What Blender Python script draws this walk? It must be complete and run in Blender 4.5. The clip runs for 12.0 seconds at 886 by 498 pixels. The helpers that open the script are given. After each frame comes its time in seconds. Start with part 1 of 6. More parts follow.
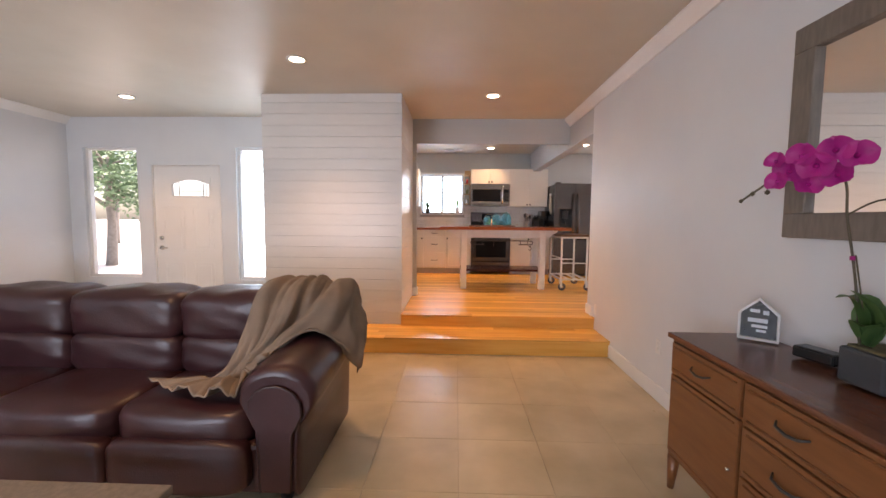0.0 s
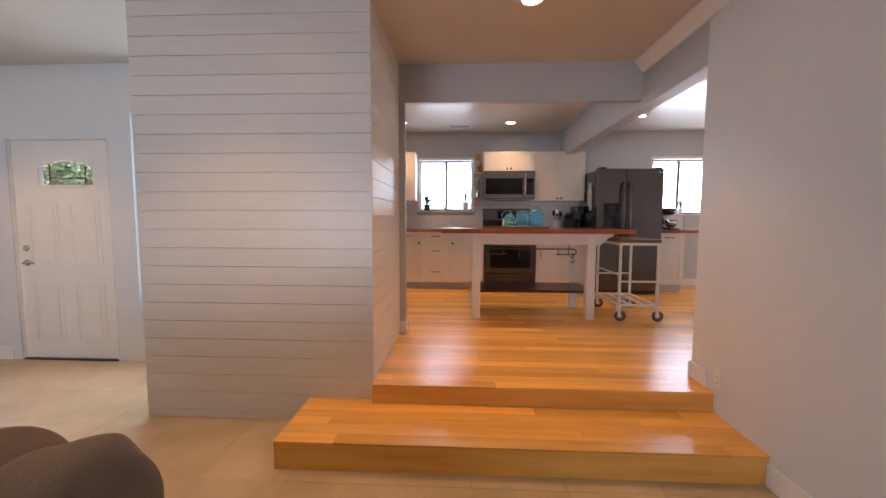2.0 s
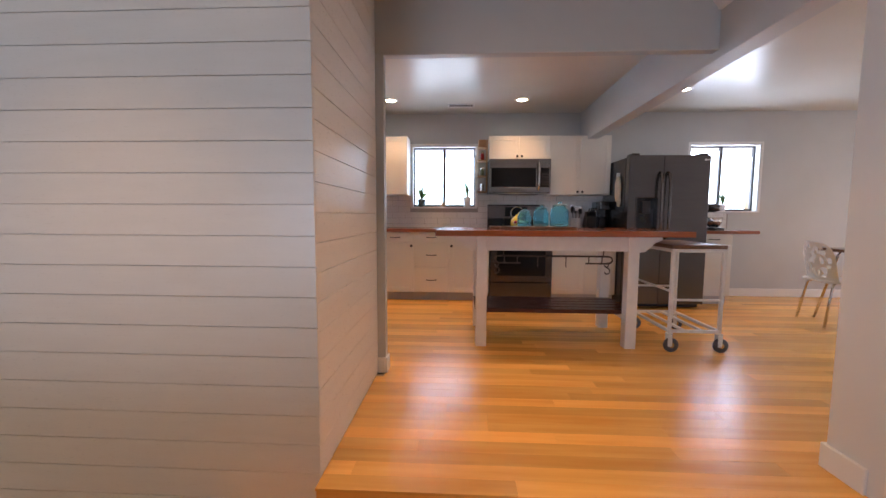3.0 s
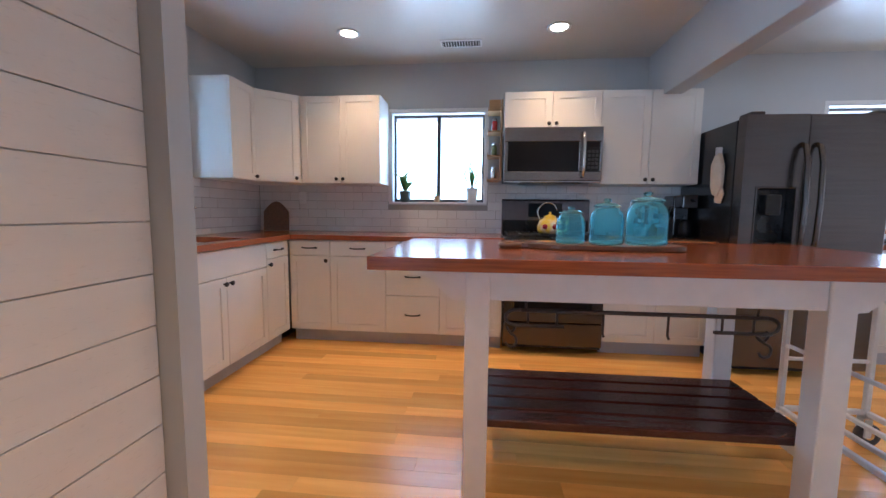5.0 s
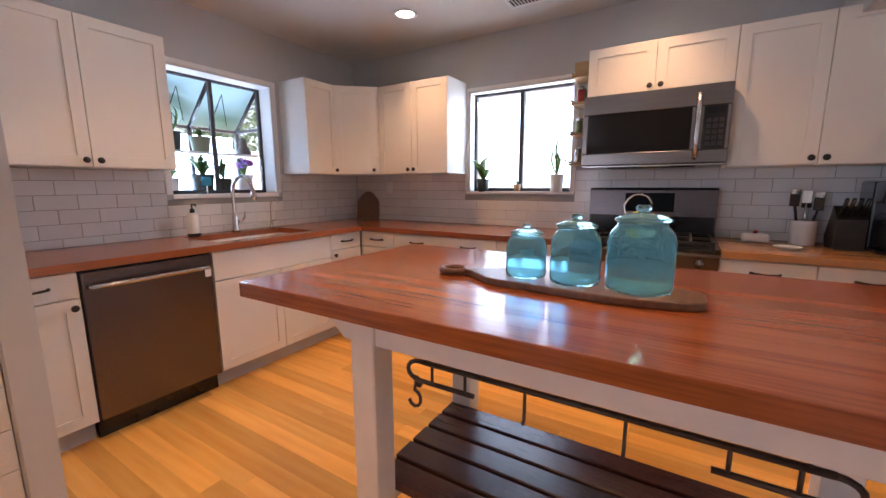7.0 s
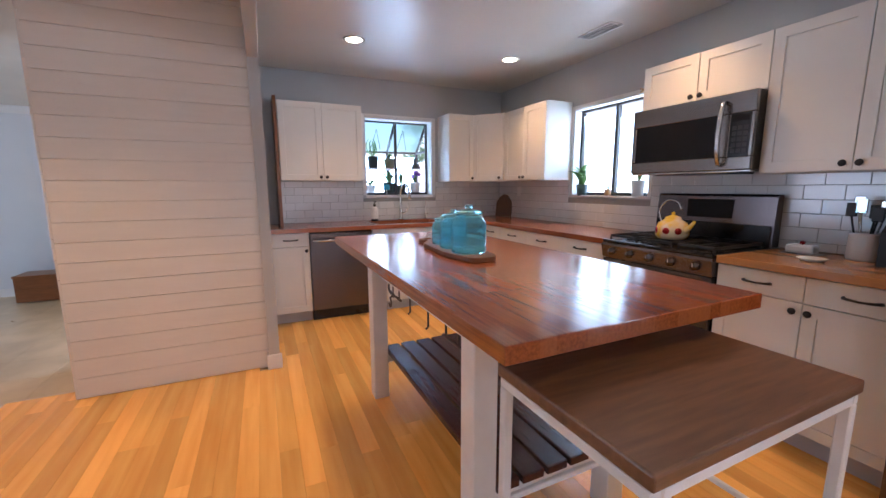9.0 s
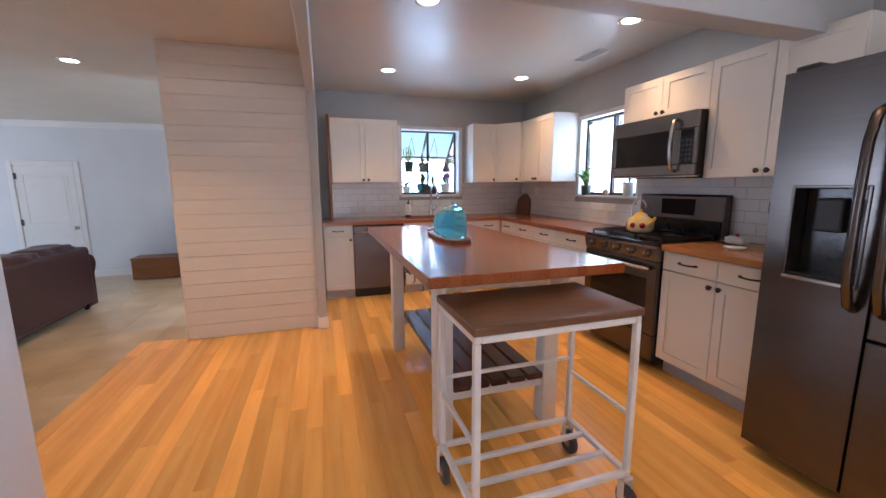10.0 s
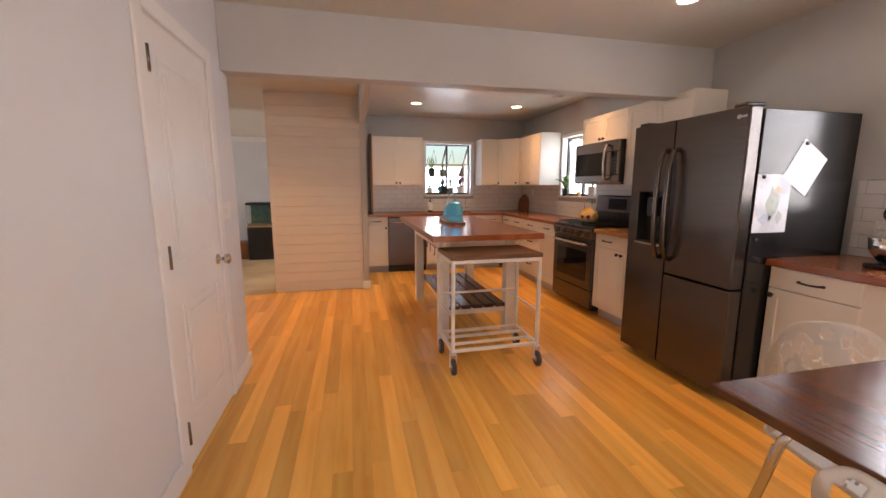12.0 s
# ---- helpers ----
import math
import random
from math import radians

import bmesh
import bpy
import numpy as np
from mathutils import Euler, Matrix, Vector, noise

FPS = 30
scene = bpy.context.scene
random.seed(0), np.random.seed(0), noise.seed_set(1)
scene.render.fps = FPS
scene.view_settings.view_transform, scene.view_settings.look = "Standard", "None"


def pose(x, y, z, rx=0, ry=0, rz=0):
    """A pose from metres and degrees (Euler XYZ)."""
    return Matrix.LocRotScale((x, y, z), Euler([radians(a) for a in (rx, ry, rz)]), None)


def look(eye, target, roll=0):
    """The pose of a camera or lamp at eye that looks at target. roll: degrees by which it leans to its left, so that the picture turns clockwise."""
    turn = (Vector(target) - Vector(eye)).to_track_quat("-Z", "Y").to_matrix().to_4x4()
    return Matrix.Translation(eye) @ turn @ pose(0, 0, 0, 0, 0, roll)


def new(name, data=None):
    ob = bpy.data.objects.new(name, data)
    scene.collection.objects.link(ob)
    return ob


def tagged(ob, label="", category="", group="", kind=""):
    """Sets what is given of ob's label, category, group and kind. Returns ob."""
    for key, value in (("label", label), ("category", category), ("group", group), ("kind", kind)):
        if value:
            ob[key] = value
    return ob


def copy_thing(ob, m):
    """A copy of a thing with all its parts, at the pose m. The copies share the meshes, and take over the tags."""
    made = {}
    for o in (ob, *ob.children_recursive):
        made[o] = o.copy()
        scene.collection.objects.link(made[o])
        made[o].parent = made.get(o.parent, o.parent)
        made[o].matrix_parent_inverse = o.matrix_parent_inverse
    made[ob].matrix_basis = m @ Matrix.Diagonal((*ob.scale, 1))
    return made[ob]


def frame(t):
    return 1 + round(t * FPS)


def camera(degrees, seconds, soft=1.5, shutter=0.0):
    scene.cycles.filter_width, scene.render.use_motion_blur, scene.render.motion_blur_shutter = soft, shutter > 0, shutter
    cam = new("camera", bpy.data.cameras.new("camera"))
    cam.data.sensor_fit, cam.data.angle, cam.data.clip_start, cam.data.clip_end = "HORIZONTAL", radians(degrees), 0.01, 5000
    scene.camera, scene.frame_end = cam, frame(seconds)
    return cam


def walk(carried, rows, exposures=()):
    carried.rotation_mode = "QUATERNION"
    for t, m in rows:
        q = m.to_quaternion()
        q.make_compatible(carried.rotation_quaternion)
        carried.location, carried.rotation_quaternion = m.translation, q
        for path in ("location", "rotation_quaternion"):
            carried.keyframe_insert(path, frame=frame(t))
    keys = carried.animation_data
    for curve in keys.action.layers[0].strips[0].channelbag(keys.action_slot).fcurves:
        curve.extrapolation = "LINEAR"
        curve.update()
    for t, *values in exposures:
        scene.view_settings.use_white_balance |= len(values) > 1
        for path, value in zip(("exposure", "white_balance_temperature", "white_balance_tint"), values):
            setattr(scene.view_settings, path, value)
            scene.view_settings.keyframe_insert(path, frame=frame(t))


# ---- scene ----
cam = camera(97.1, 12.0)
PATH = [
    (0, (0.098, 0.024, 1.075), (0.033, 2.018, 0.929), 0.5),
    (0.5, (0.096, 0.489, 1.096), (0.025, 2.482, 0.946), 0.4),
    (1, (0.077, 0.954, 1.102), (-0.006, 2.947, 0.949), 0.3),
    (1.5, (0.062, 1.438, 1.087), (-0.029, 3.43, 0.935), 0.3),
    (2, (0.064, 1.936, 1.087), (-0.031, 3.928, 0.932), 0.2),
    (2.5, (0.063, 2.43, 1.093), (-0.034, 4.422, 0.933), 0.2),
    (4.5, (0.158, 4.388, 1.099), (0.01, 6.372, 0.898), 0.7),
    (5, (0.241, 4.752, 1.135), (0.038, 6.732, 0.942), 0.6),
    (5.5, (0.342, 5.052, 1.194), (0.047, 7.016, 0.962), 0.2),
    (6, (0.503, 5.181, 1.217), (0.028, 7.106, 0.955), 0.4),
    (6.5, (0.766, 5.287, 1.23), (0.017, 7.119, 0.944), 0.2),
    (7, (1.003, 5.36, 1.273), (-0.029, 7.043, 0.951), -0.2),
    (7.5, (1.322, 5.441, 1.278), (0.011, 6.916, 0.958), -0.0),
    (9.5, (2.895, 5.649, 1.317), (1.037, 6.319, 1.003), -0.4),
    (10, (3.28, 5.67, 1.331), (1.392, 6.245, 1.012), -0.4),
    (10.5, (3.666, 5.629, 1.331), (1.761, 6.148, 1.015), -0.3),
    (11, (4.04, 5.566, 1.357), (2.124, 6.044, 1.042), -0.2),
    (11.5, (4.403, 5.479, 1.358), (2.481, 5.932, 1.041), -0.2),
    (12, (4.729, 5.463, 1.35), (2.804, 5.906, 1.035), 0.0),
]
walk(cam, [(t, look(eye, target, roll)) for t, eye, target, roll in PATH], exposures=[(0, 1.86, 7300, 28), (1.5, 1.52, 7200, 28), (2.7, 1.32, 6700, 26), (4.5, 1.46, 5800, 17), (5.1, 1.54, 5400, 17), (6, 1.55, 6100, 27), (7.3, 1.52, 6900, 32), (9.5, 1.57, 5900, 23), (12, 1.36, 8800, 33)])

# ---- light ----
SUN_EL, SUN_AZ = radians(66), radians(40)
world = bpy.data.worlds.new("sky")
scene.world = world
world.use_nodes = True
wn = world.node_tree.nodes
sky = wn.new("ShaderNodeTexSky")
sky.sky_type, sky.sun_disc = "NISHITA", False
sky.sun_elevation, sky.sun_rotation = SUN_EL, SUN_AZ
sky.air_density, sky.dust_density = 1.0, 2.5
wn["Background"].inputs["Strength"].default_value = 0.15
world.node_tree.links.new(sky.outputs[0], wn["Background"].inputs["Color"])
sun = new("sun", bpy.data.lights.new("sun", "SUN"))
sun.data.energy, sun.data.angle, sun.data.color = 4.5, radians(0.6), (1.0, 0.95, 0.87)
sun_dir = Vector((math.sin(SUN_AZ) * math.cos(SUN_EL), math.cos(SUN_AZ) * math.cos(SUN_EL), math.sin(SUN_EL)))
sun.matrix_world = look(sun_dir * 30, (0, 0, 0))


def window_light(x, y, z, tx, ty, tz, w, h, watts, color=(0.80, 0.90, 1.0)):
    """Sky light that comes in through a window's opening."""
    d = bpy.data.lights.new("window_light", "AREA")
    d.shape, d.size, d.size_y, d.energy, d.color = "RECTANGLE", w, h, watts, color
    new("window_light", d).matrix_world = look((x, y, z), (tx, ty, tz))


def can_light(x, y, z, watts, color=(1.0, 0.60, 0.27)):
    """The lamp of a recessed ceiling light."""
    d = bpy.data.lights.new("can_light", "SPOT")
    d.energy, d.color, d.spot_size, d.spot_blend, d.shadow_soft_size = watts, color, radians(106), 0.8, 0.045
    new("can_light", d).matrix_world = look((x, y, z), (x, y, z - 1))


LIVING_CANS = ((-1.32, 3.54), (-3.75, 4.57), (0.50, 4.56), (-1.29, 0.7))
KITCHEN_CANS = ((-0.83, 7.84), (0.77, 7.86), (0.66, 6.38), (-0.92, 6.38))
DINING_CANS = ((2.5, 7.54), (4.8, 7.54))
LC, KC = 2.48, 2.50
for cx, cy in LIVING_CANS:
    can_light(cx, cy, LC - 0.012, 29)
for cx, cy in KITCHEN_CANS:
    can_light(cx, cy, KC - 0.012, 16)
for cx, cy in DINING_CANS:
    can_light(cx, cy, KC - 0.012, 17)
window_light(-0.21, 8.66, 1.64, -0.21, 6, 1.2, 0.86, 0.84, 5, (0.50, 0.79, 1.0))
window_light(3.61, 8.66, 1.62, 3.61, 6, 1.2, 0.86, 0.86, 9, (0.60, 0.81, 1.0))
# Lamp in an unseen back window, added to lift the dark living room.
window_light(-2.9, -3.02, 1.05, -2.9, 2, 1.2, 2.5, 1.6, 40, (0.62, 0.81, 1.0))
window_light(-2.61, 5.62, 1.14, -2.9, 0, 0.4, 0.66, 1.7, 5.5, (0.55, 0.82, 1.0))
window_light(-2.58, 7.115, 1.47, 0, 7.115, 1.2, 0.76, 0.46, 7, (0.42, 0.72, 1.0))
window_light(7.18, 6.4, 1.07, 3, 6.4, 1.0, 2.3, 1.85, 7, (0.95, 0.97, 1.0))

# ---- materials ----


def material(name, c1, c2=None, scale=6.0, rough=0.5, metal=0.0, stretch=(1, 1, 1), bump=0.0, bump_scale=60.0,
             rand=0.0, coat=0.0, rough_var=0.08, detail=5.0, contrast=(0.3, 0.7), stain=0.0, whole=False):
    """A surface with two colours mixed by noise, fine relief and, with rand, a tone of its own for every object."""
    m = bpy.data.materials.new(name)
    m.use_nodes = True
    n, l = m.node_tree.nodes, m.node_tree.links
    p = n["Principled BSDF"]
    p.inputs["Metallic"].default_value = metal
    p.inputs["Coat Weight"].default_value = coat
    p.inputs["Coat Roughness"].default_value = 0.12
    tc, mp = n.new("ShaderNodeTexCoord"), n.new("ShaderNodeMapping")
    mp.inputs["Scale"].default_value = stretch
    src = n.new("ShaderNodeNewGeometry").outputs["Position"] if whole else tc.outputs["Object"]
    l.new(src, mp.inputs["Vector"])
    info = n.new("ShaderNodeObjectInfo")
    if rand and not whole:
        shift = n.new("ShaderNodeVectorMath")
        shift.operation = "MULTIPLY"
        shift.inputs[1].default_value = (37.0, 53.0, 29.0)
        l.new(info.outputs["Random"], shift.inputs[0])
        l.new(shift.outputs[0], mp.inputs["Location"])
    t1 = n.new("ShaderNodeTexNoise")
    t1.inputs["Scale"].default_value, t1.inputs["Detail"].default_value = scale, detail
    l.new(mp.outputs[0], t1.inputs["Vector"])
    ramp = n.new("ShaderNodeValToRGB")
    c2 = c2 or tuple(c * 0.9 for c in c1)
    ramp.color_ramp.elements[0].color, ramp.color_ramp.elements[1].color = (*c1, 1), (*c2, 1)
    ramp.color_ramp.elements[0].position, ramp.color_ramp.elements[1].position = contrast
    l.new(t1.outputs["Fac"], ramp.inputs["Fac"])
    col = ramp.outputs["Color"]
    if stain:
        t3 = n.new("ShaderNodeTexNoise")
        t3.inputs["Scale"].default_value, t3.inputs["Detail"].default_value = 1.3, 6.0
        l.new(src, t3.inputs["Vector"])
        mr3 = n.new("ShaderNodeMapRange")
        mr3.inputs["From Min"].default_value, mr3.inputs["From Max"].default_value = 0.35, 0.65
        mr3.inputs["To Min"].default_value, mr3.inputs["To Max"].default_value = 1.0 - stain, 1.0
        l.new(t3.outputs["Fac"], mr3.inputs["Value"])
        hs3 = n.new("ShaderNodeHueSaturation")
        l.new(mr3.outputs[0], hs3.inputs["Value"])
        l.new(col, hs3.inputs["Color"])
        col = hs3.outputs["Color"]
    if rand:
        hs, mr = n.new("ShaderNodeHueSaturation"), n.new("ShaderNodeMapRange")
        mr.inputs["To Min"].default_value, mr.inputs["To Max"].default_value = 1.0 - rand, 1.0 + rand * 0.6
        l.new(info.outputs["Random"], mr.inputs["Value"])
        l.new(mr.outputs[0], hs.inputs["Value"])
        l.new(col, hs.inputs["Color"])
        col = hs.outputs["Color"]
    l.new(col, p.inputs["Base Color"])
    t2 = n.new("ShaderNodeTexNoise")
    t2.inputs["Scale"].default_value, t2.inputs["Detail"].default_value = bump_scale, 3.0
    l.new(mp.outputs[0], t2.inputs["Vector"])
    rr = n.new("ShaderNodeMapRange")
    rr.inputs["To Min"].default_value, rr.inputs["To Max"].default_value = max(0.02, rough - rough_var), min(1.0, rough + rough_var)
    l.new(t2.outputs["Fac"], rr.inputs["Value"])
    l.new(rr.outputs[0], p.inputs["Roughness"])
    if bump:
        bp = n.new("ShaderNodeBump")
        bp.inputs["Strength"].default_value, bp.inputs["Distance"].default_value = bump, 0.004
        l.new(t2.outputs["Fac"], bp.inputs["Height"])
        l.new(bp.outputs[0], p.inputs["Normal"])
    return m


def butcher(name, c1, c2, c3, rough, along="x", stave=0.042, length=0.9):
    """Glued staves of wood: long strips, each with a tone and grain of its own."""
    m = material(name, c1, c2, scale=5.0, rough=rough, stretch=(1.2, 22, 22) if along == "x" else (22, 1.2, 22), bump=0.03, coat=0.25)
    n, l = m.node_tree.nodes, m.node_tree.links
    p = n["Principled BSDF"]
    tc, mp, br = n.new("ShaderNodeTexCoord"), n.new("ShaderNodeMapping"), n.new("ShaderNodeTexBrick")
    if along == "y":
        mp.inputs["Rotation"].default_value = (0, 0, radians(90))
    l.new(tc.outputs["Object"], mp.inputs["Vector"])
    l.new(mp.outputs[0], br.inputs["Vector"])
    br.inputs["Scale"].default_value, br.inputs["Mortar Size"].default_value = 1.0, 0.0
    br.inputs["Brick Width"].default_value, br.inputs["Row Height"].default_value = length, stave
    br.offset = 0.37
    br.inputs["Color1"].default_value, br.inputs["Color2"].default_value = (0, 0, 0, 1), (1, 1, 1, 1)
    mix = n.new("ShaderNodeMix")
    mix.data_type, mix.blend_type = "RGBA", "MIX"
    old = p.inputs["Base Color"].links[0].from_socket
    l.new(br.outputs["Color"], mix.inputs["Factor"])
    l.new(old, mix.inputs["A"])
    mix.inputs["B"].default_value = (*c3, 1)
    half = n.new("ShaderNodeMix")
    half.data_type = "RGBA"
    half.inputs["Factor"].default_value = 0.6
    l.new(old, half.inputs["A"])
    l.new(mix.outputs["Result"], half.inputs["B"])
    l.new(half.outputs["Result"], p.inputs["Base Color"])
    return m


def clear(name, color, rough=0.0, ior=1.45):
    m = bpy.data.materials.new(name)
    m.use_nodes = True
    p = m.node_tree.nodes["Principled BSDF"]
    p.inputs["Base Color"].default_value = (*color, 1)
    p.inputs["Transmission Weight"].default_value, p.inputs["Roughness"].default_value, p.inputs["IOR"].default_value = 1.0, rough, ior
    return m


def glow(name, color, strength):
    m = bpy.data.materials.new(name)
    m.use_nodes = True
    p = m.node_tree.nodes["Principled BSDF"]
    p.inputs["Emission Color"].default_value, p.inputs["Emission Strength"].default_value = (*color, 1), strength
    return m


WALL_BLUE = material("wall paint pale blue grey", (0.66, 0.69, 0.72), (0.70, 0.73, 0.755), 2.0, 0.46, bump=0.05, bump_scale=140)
WALL_KIT = material("wall paint grey", (0.45, 0.47, 0.48), (0.49, 0.51, 0.52), 2.0, 0.48, bump=0.05, bump_scale=140)
CEIL = material("ceiling paint warm white", (0.55, 0.53, 0.48), (0.58, 0.56, 0.51), 2.5, 0.29, rough_var=0.04)
CEIL_L = material("living room ceiling paint", (0.61, 0.565, 0.49), (0.65, 0.605, 0.53), 2.5, 0.45, rough_var=0.03)
TRIM = material("trim paint white", (0.80, 0.80, 0.79), (0.76, 0.76, 0.75), 3, 0.35, bump=0.02)
SHIP = material("shiplap paint white", (0.69, 0.675, 0.65), (0.72, 0.705, 0.68), 4, 0.3, stretch=(1, 1, 6), bump=0.06, bump_scale=40, rand=0.03)
CAB = material("cabinet paint white", (0.75, 0.725, 0.67), (0.72, 0.695, 0.64), 3, 0.33, bump=0.015)
TOEK = material("toe kick grey", (0.50, 0.50, 0.51), (0.45, 0.45, 0.46), 5, 0.5)
PLANK = material("honey wood planks", (0.97, 0.55, 0.145), (0.80, 0.365, 0.075), 2.2, 0.25, stretch=(0.7, 9, 9), bump_scale=2, rand=0.26, contrast=(0.28, 0.80), detail=6, rough_var=0.02)
PLANK.node_tree.nodes["Principled BSDF"].inputs["Specular IOR Level"].default_value = 0.45
STONE = material("tan stone tiles", (0.68, 0.55, 0.37), (0.50, 0.395, 0.24), 2.0, 0.30, bump=0.02, bump_scale=9, rand=0.05, detail=4, stain=0.12, whole=True, rough_var=0.05, contrast=(0.35, 0.65))
GROUT = material("floor grout", (0.40, 0.31, 0.20), None, 20, 0.8, bump=0.1)
SUBWAY = material("white glazed tiles", (0.72, 0.72, 0.71), (0.68, 0.68, 0.67), 6, 0.14, bump=0.03, bump_scale=25, rand=0.05)
TGROUT = material("grey tile grout", (0.33, 0.32, 0.31), None, 30, 0.85, bump=0.1)
ISLAND_TOP = butcher("cherry butcher block", (0.37, 0.097, 0.024), (0.20, 0.046, 0.014), (0.46, 0.15, 0.045), 0.17, "x", 0.045, 2.6)
COUNTER = butcher("red oiled butcher block", (0.29, 0.085, 0.034), (0.21, 0.058, 0.022), (0.37, 0.125, 0.05), 0.24, "x", 0.05)
COUNTER_Y = butcher("red oiled butcher block lengthwise", (0.29, 0.085, 0.034), (0.21, 0.058, 0.022), (0.37, 0.125, 0.05), 0.24, "y", 0.05)
OAKTOP = butcher("golden butcher block", (0.50, 0.22, 0.07), (0.40, 0.165, 0.05), (0.56, 0.28, 0.10), 0.25, "x", 0.05)
DARKTOP = butcher("dark walnut block", (0.13, 0.05, 0.024), (0.09, 0.033, 0.017), (0.17, 0.07, 0.03), 0.2, "x", 0.07, 2.2)
WALNUT = material("walnut board", (0.20, 0.095, 0.045), (0.12, 0.055, 0.026), 4, 0.38, stretch=(16, 1.4, 16), bump=0.05)
SLATS = material("dark stained slats", (0.085, 0.028, 0.022), (0.055, 0.018, 0.015), 5, 0.25, stretch=(1.5, 14, 14), bump=0.05, rand=0.15)
STEEL = material("dark stainless steel", (0.125, 0.112, 0.107), (0.105, 0.095, 0.09), 3, 0.24, 0.88, stretch=(1, 1, 40), bump=0.01)
STEEL_M = material("stainless steel", (0.28, 0.26, 0.25), (0.24, 0.22, 0.21), 3, 0.24, 0.95, stretch=(1, 1, 40))
STEEL_L = material("brushed steel", (0.62, 0.61, 0.59), (0.55, 0.54, 0.53), 3, 0.22, 1.0, stretch=(30, 1, 1))
CHROME = material("brushed nickel", (0.66, 0.64, 0.61), (0.6, 0.58, 0.55), 8, 0.18, 1.0)
BLACK = material("black enamel", (0.012, 0.012, 0.013), (0.02, 0.02, 0.021), 8, 0.22)
BLACKM = material("matt black metal", (0.018, 0.017, 0.017), (0.03, 0.028, 0.027), 20, 0.45, 0.3)
DARKGLASS = material("black glass", (0.008, 0.008, 0.010), (0.012, 0.012, 0.014), 2, 0.05, rough_var=0.01)
DARKGLASS.node_tree.nodes["Principled BSDF"].inputs["Specular IOR Level"].default_value = 0.25
IRON = material("wrought iron", (0.06, 0.045, 0.04), (0.09, 0.07, 0.062), 30, 0.5, 0.5, bump=0.15)
STEEL_D = material("dishwasher steel", (0.165, 0.142, 0.145), (0.14, 0.122, 0.125), 3, 0.26, 0.9, stretch=(1, 1, 40), bump=0.01)
BRONZE = material("dark bronze window frame", (0.07, 0.07, 0.072), (0.09, 0.088, 0.088), 12, 0.4, 0.4)
GLASS = clear("window glass", (0.97, 0.985, 0.98), 0.0, 1.02)
# Teal tint, rough enough to blur what stands behind the roof panes.
ROOFGLASS = clear("rough teal glass", (0.50, 0.72, 0.75), 0.45, 1.02)
BLUEGLASS = clear("aqua glass", (0.42, 0.86, 0.98), 0.02, 1.16)
BLUEGLASS.node_tree.nodes["Principled BSDF"].inputs["Transmission Weight"].default_value = 0.92


def emboss(m, scale, strength):
    """Pressed relief of vines and bubbles in moulded glass."""
    n, l = m.node_tree.nodes, m.node_tree.links
    tc, v, bp = n.new("ShaderNodeTexCoord"), n.new("ShaderNodeTexVoronoi"), n.new("ShaderNodeBump")
    v.feature = "SMOOTH_F1"
    v.inputs["Scale"].default_value = scale
    bp.inputs["Strength"].default_value, bp.inputs["Distance"].default_value = strength, 0.006
    l.new(tc.outputs["Object"], v.inputs["Vector"])
    l.new(v.outputs["Distance"], bp.inputs["Height"])
    l.new(bp.outputs[0], n["Principled BSDF"].inputs["Normal"])


emboss(BLUEGLASS, 46.0, 0.25)
WHITE_METAL = material("white enamelled steel", (0.78, 0.76, 0.73), (0.72, 0.70, 0.67), 12, 0.38, bump=0.02)
RUBBER = material("grey rubber", (0.06, 0.055, 0.06), (0.09, 0.085, 0.09), 20, 0.55)
LEATHER = material("burgundy brown leather", (0.055, 0.018, 0.020), (0.033, 0.011, 0.013), 5, 0.33, bump=0.25, bump_scale=120, rough_var=0.1, contrast=(0.25, 0.75))
LEATHER_D = material("leather welt", (0.035, 0.012, 0.012), (0.02, 0.008, 0.008), 8, 0.4)
THROW = material("taupe fleece", (0.265, 0.20, 0.15), (0.21, 0.158, 0.118), 9, 0.95, bump=0.6, bump_scale=220)
DRESSER = material("mid-brown teak", (0.245, 0.092, 0.032), (0.19, 0.068, 0.024), 3, 0.35, stretch=(14, 1.6, 14), bump=0.04)
DRESSER_TOP = material("dark polished teak", (0.165, 0.058, 0.03), (0.14, 0.048, 0.025), 3, 0.22, stretch=(14, 1.6, 14), bump=0.03)
FRAME_GREY = material("weathered grey wood", (0.20, 0.17, 0.145), (0.14, 0.12, 0.10), 5, 0.5, stretch=(10, 10, 2), bump=0.15)
PINE = material("light wood", (0.50, 0.30, 0.14), (0.42, 0.24, 0.10), 5, 0.45, stretch=(2, 2, 14), bump=0.05)
MIRROR = material("mirror silver", (0.93, 0.93, 0.93), (0.93, 0.93, 0.93), 1, 0.0, 1.0, rough_var=0.0)
LEAF = material("dark green leaf", (0.06, 0.13, 0.045), (0.085, 0.17, 0.06), 8, 0.35, bump=0.05)
leaf_nodes, leaf_links = LEAF.node_tree.nodes, LEAF.node_tree.links
leaf_glow, leaf_mix = leaf_nodes.new("ShaderNodeBsdfTranslucent"), leaf_nodes.new("ShaderNodeMixShader")
leaf_glow.inputs["Color"].default_value = (0.17, 0.34, 0.08, 1)
leaf_mix.inputs["Fac"].default_value = 0.2
leaf_links.new(leaf_nodes["Principled BSDF"].outputs[0], leaf_mix.inputs[1])
leaf_links.new(leaf_glow.outputs[0], leaf_mix.inputs[2])
leaf_links.new(leaf_mix.outputs[0], leaf_nodes["Material Output"].inputs["Surface"])
PETAL = material("magenta petal", (0.46, 0.012, 0.22), (0.36, 0.008, 0.18), 20, 0.5, bump=0.1)
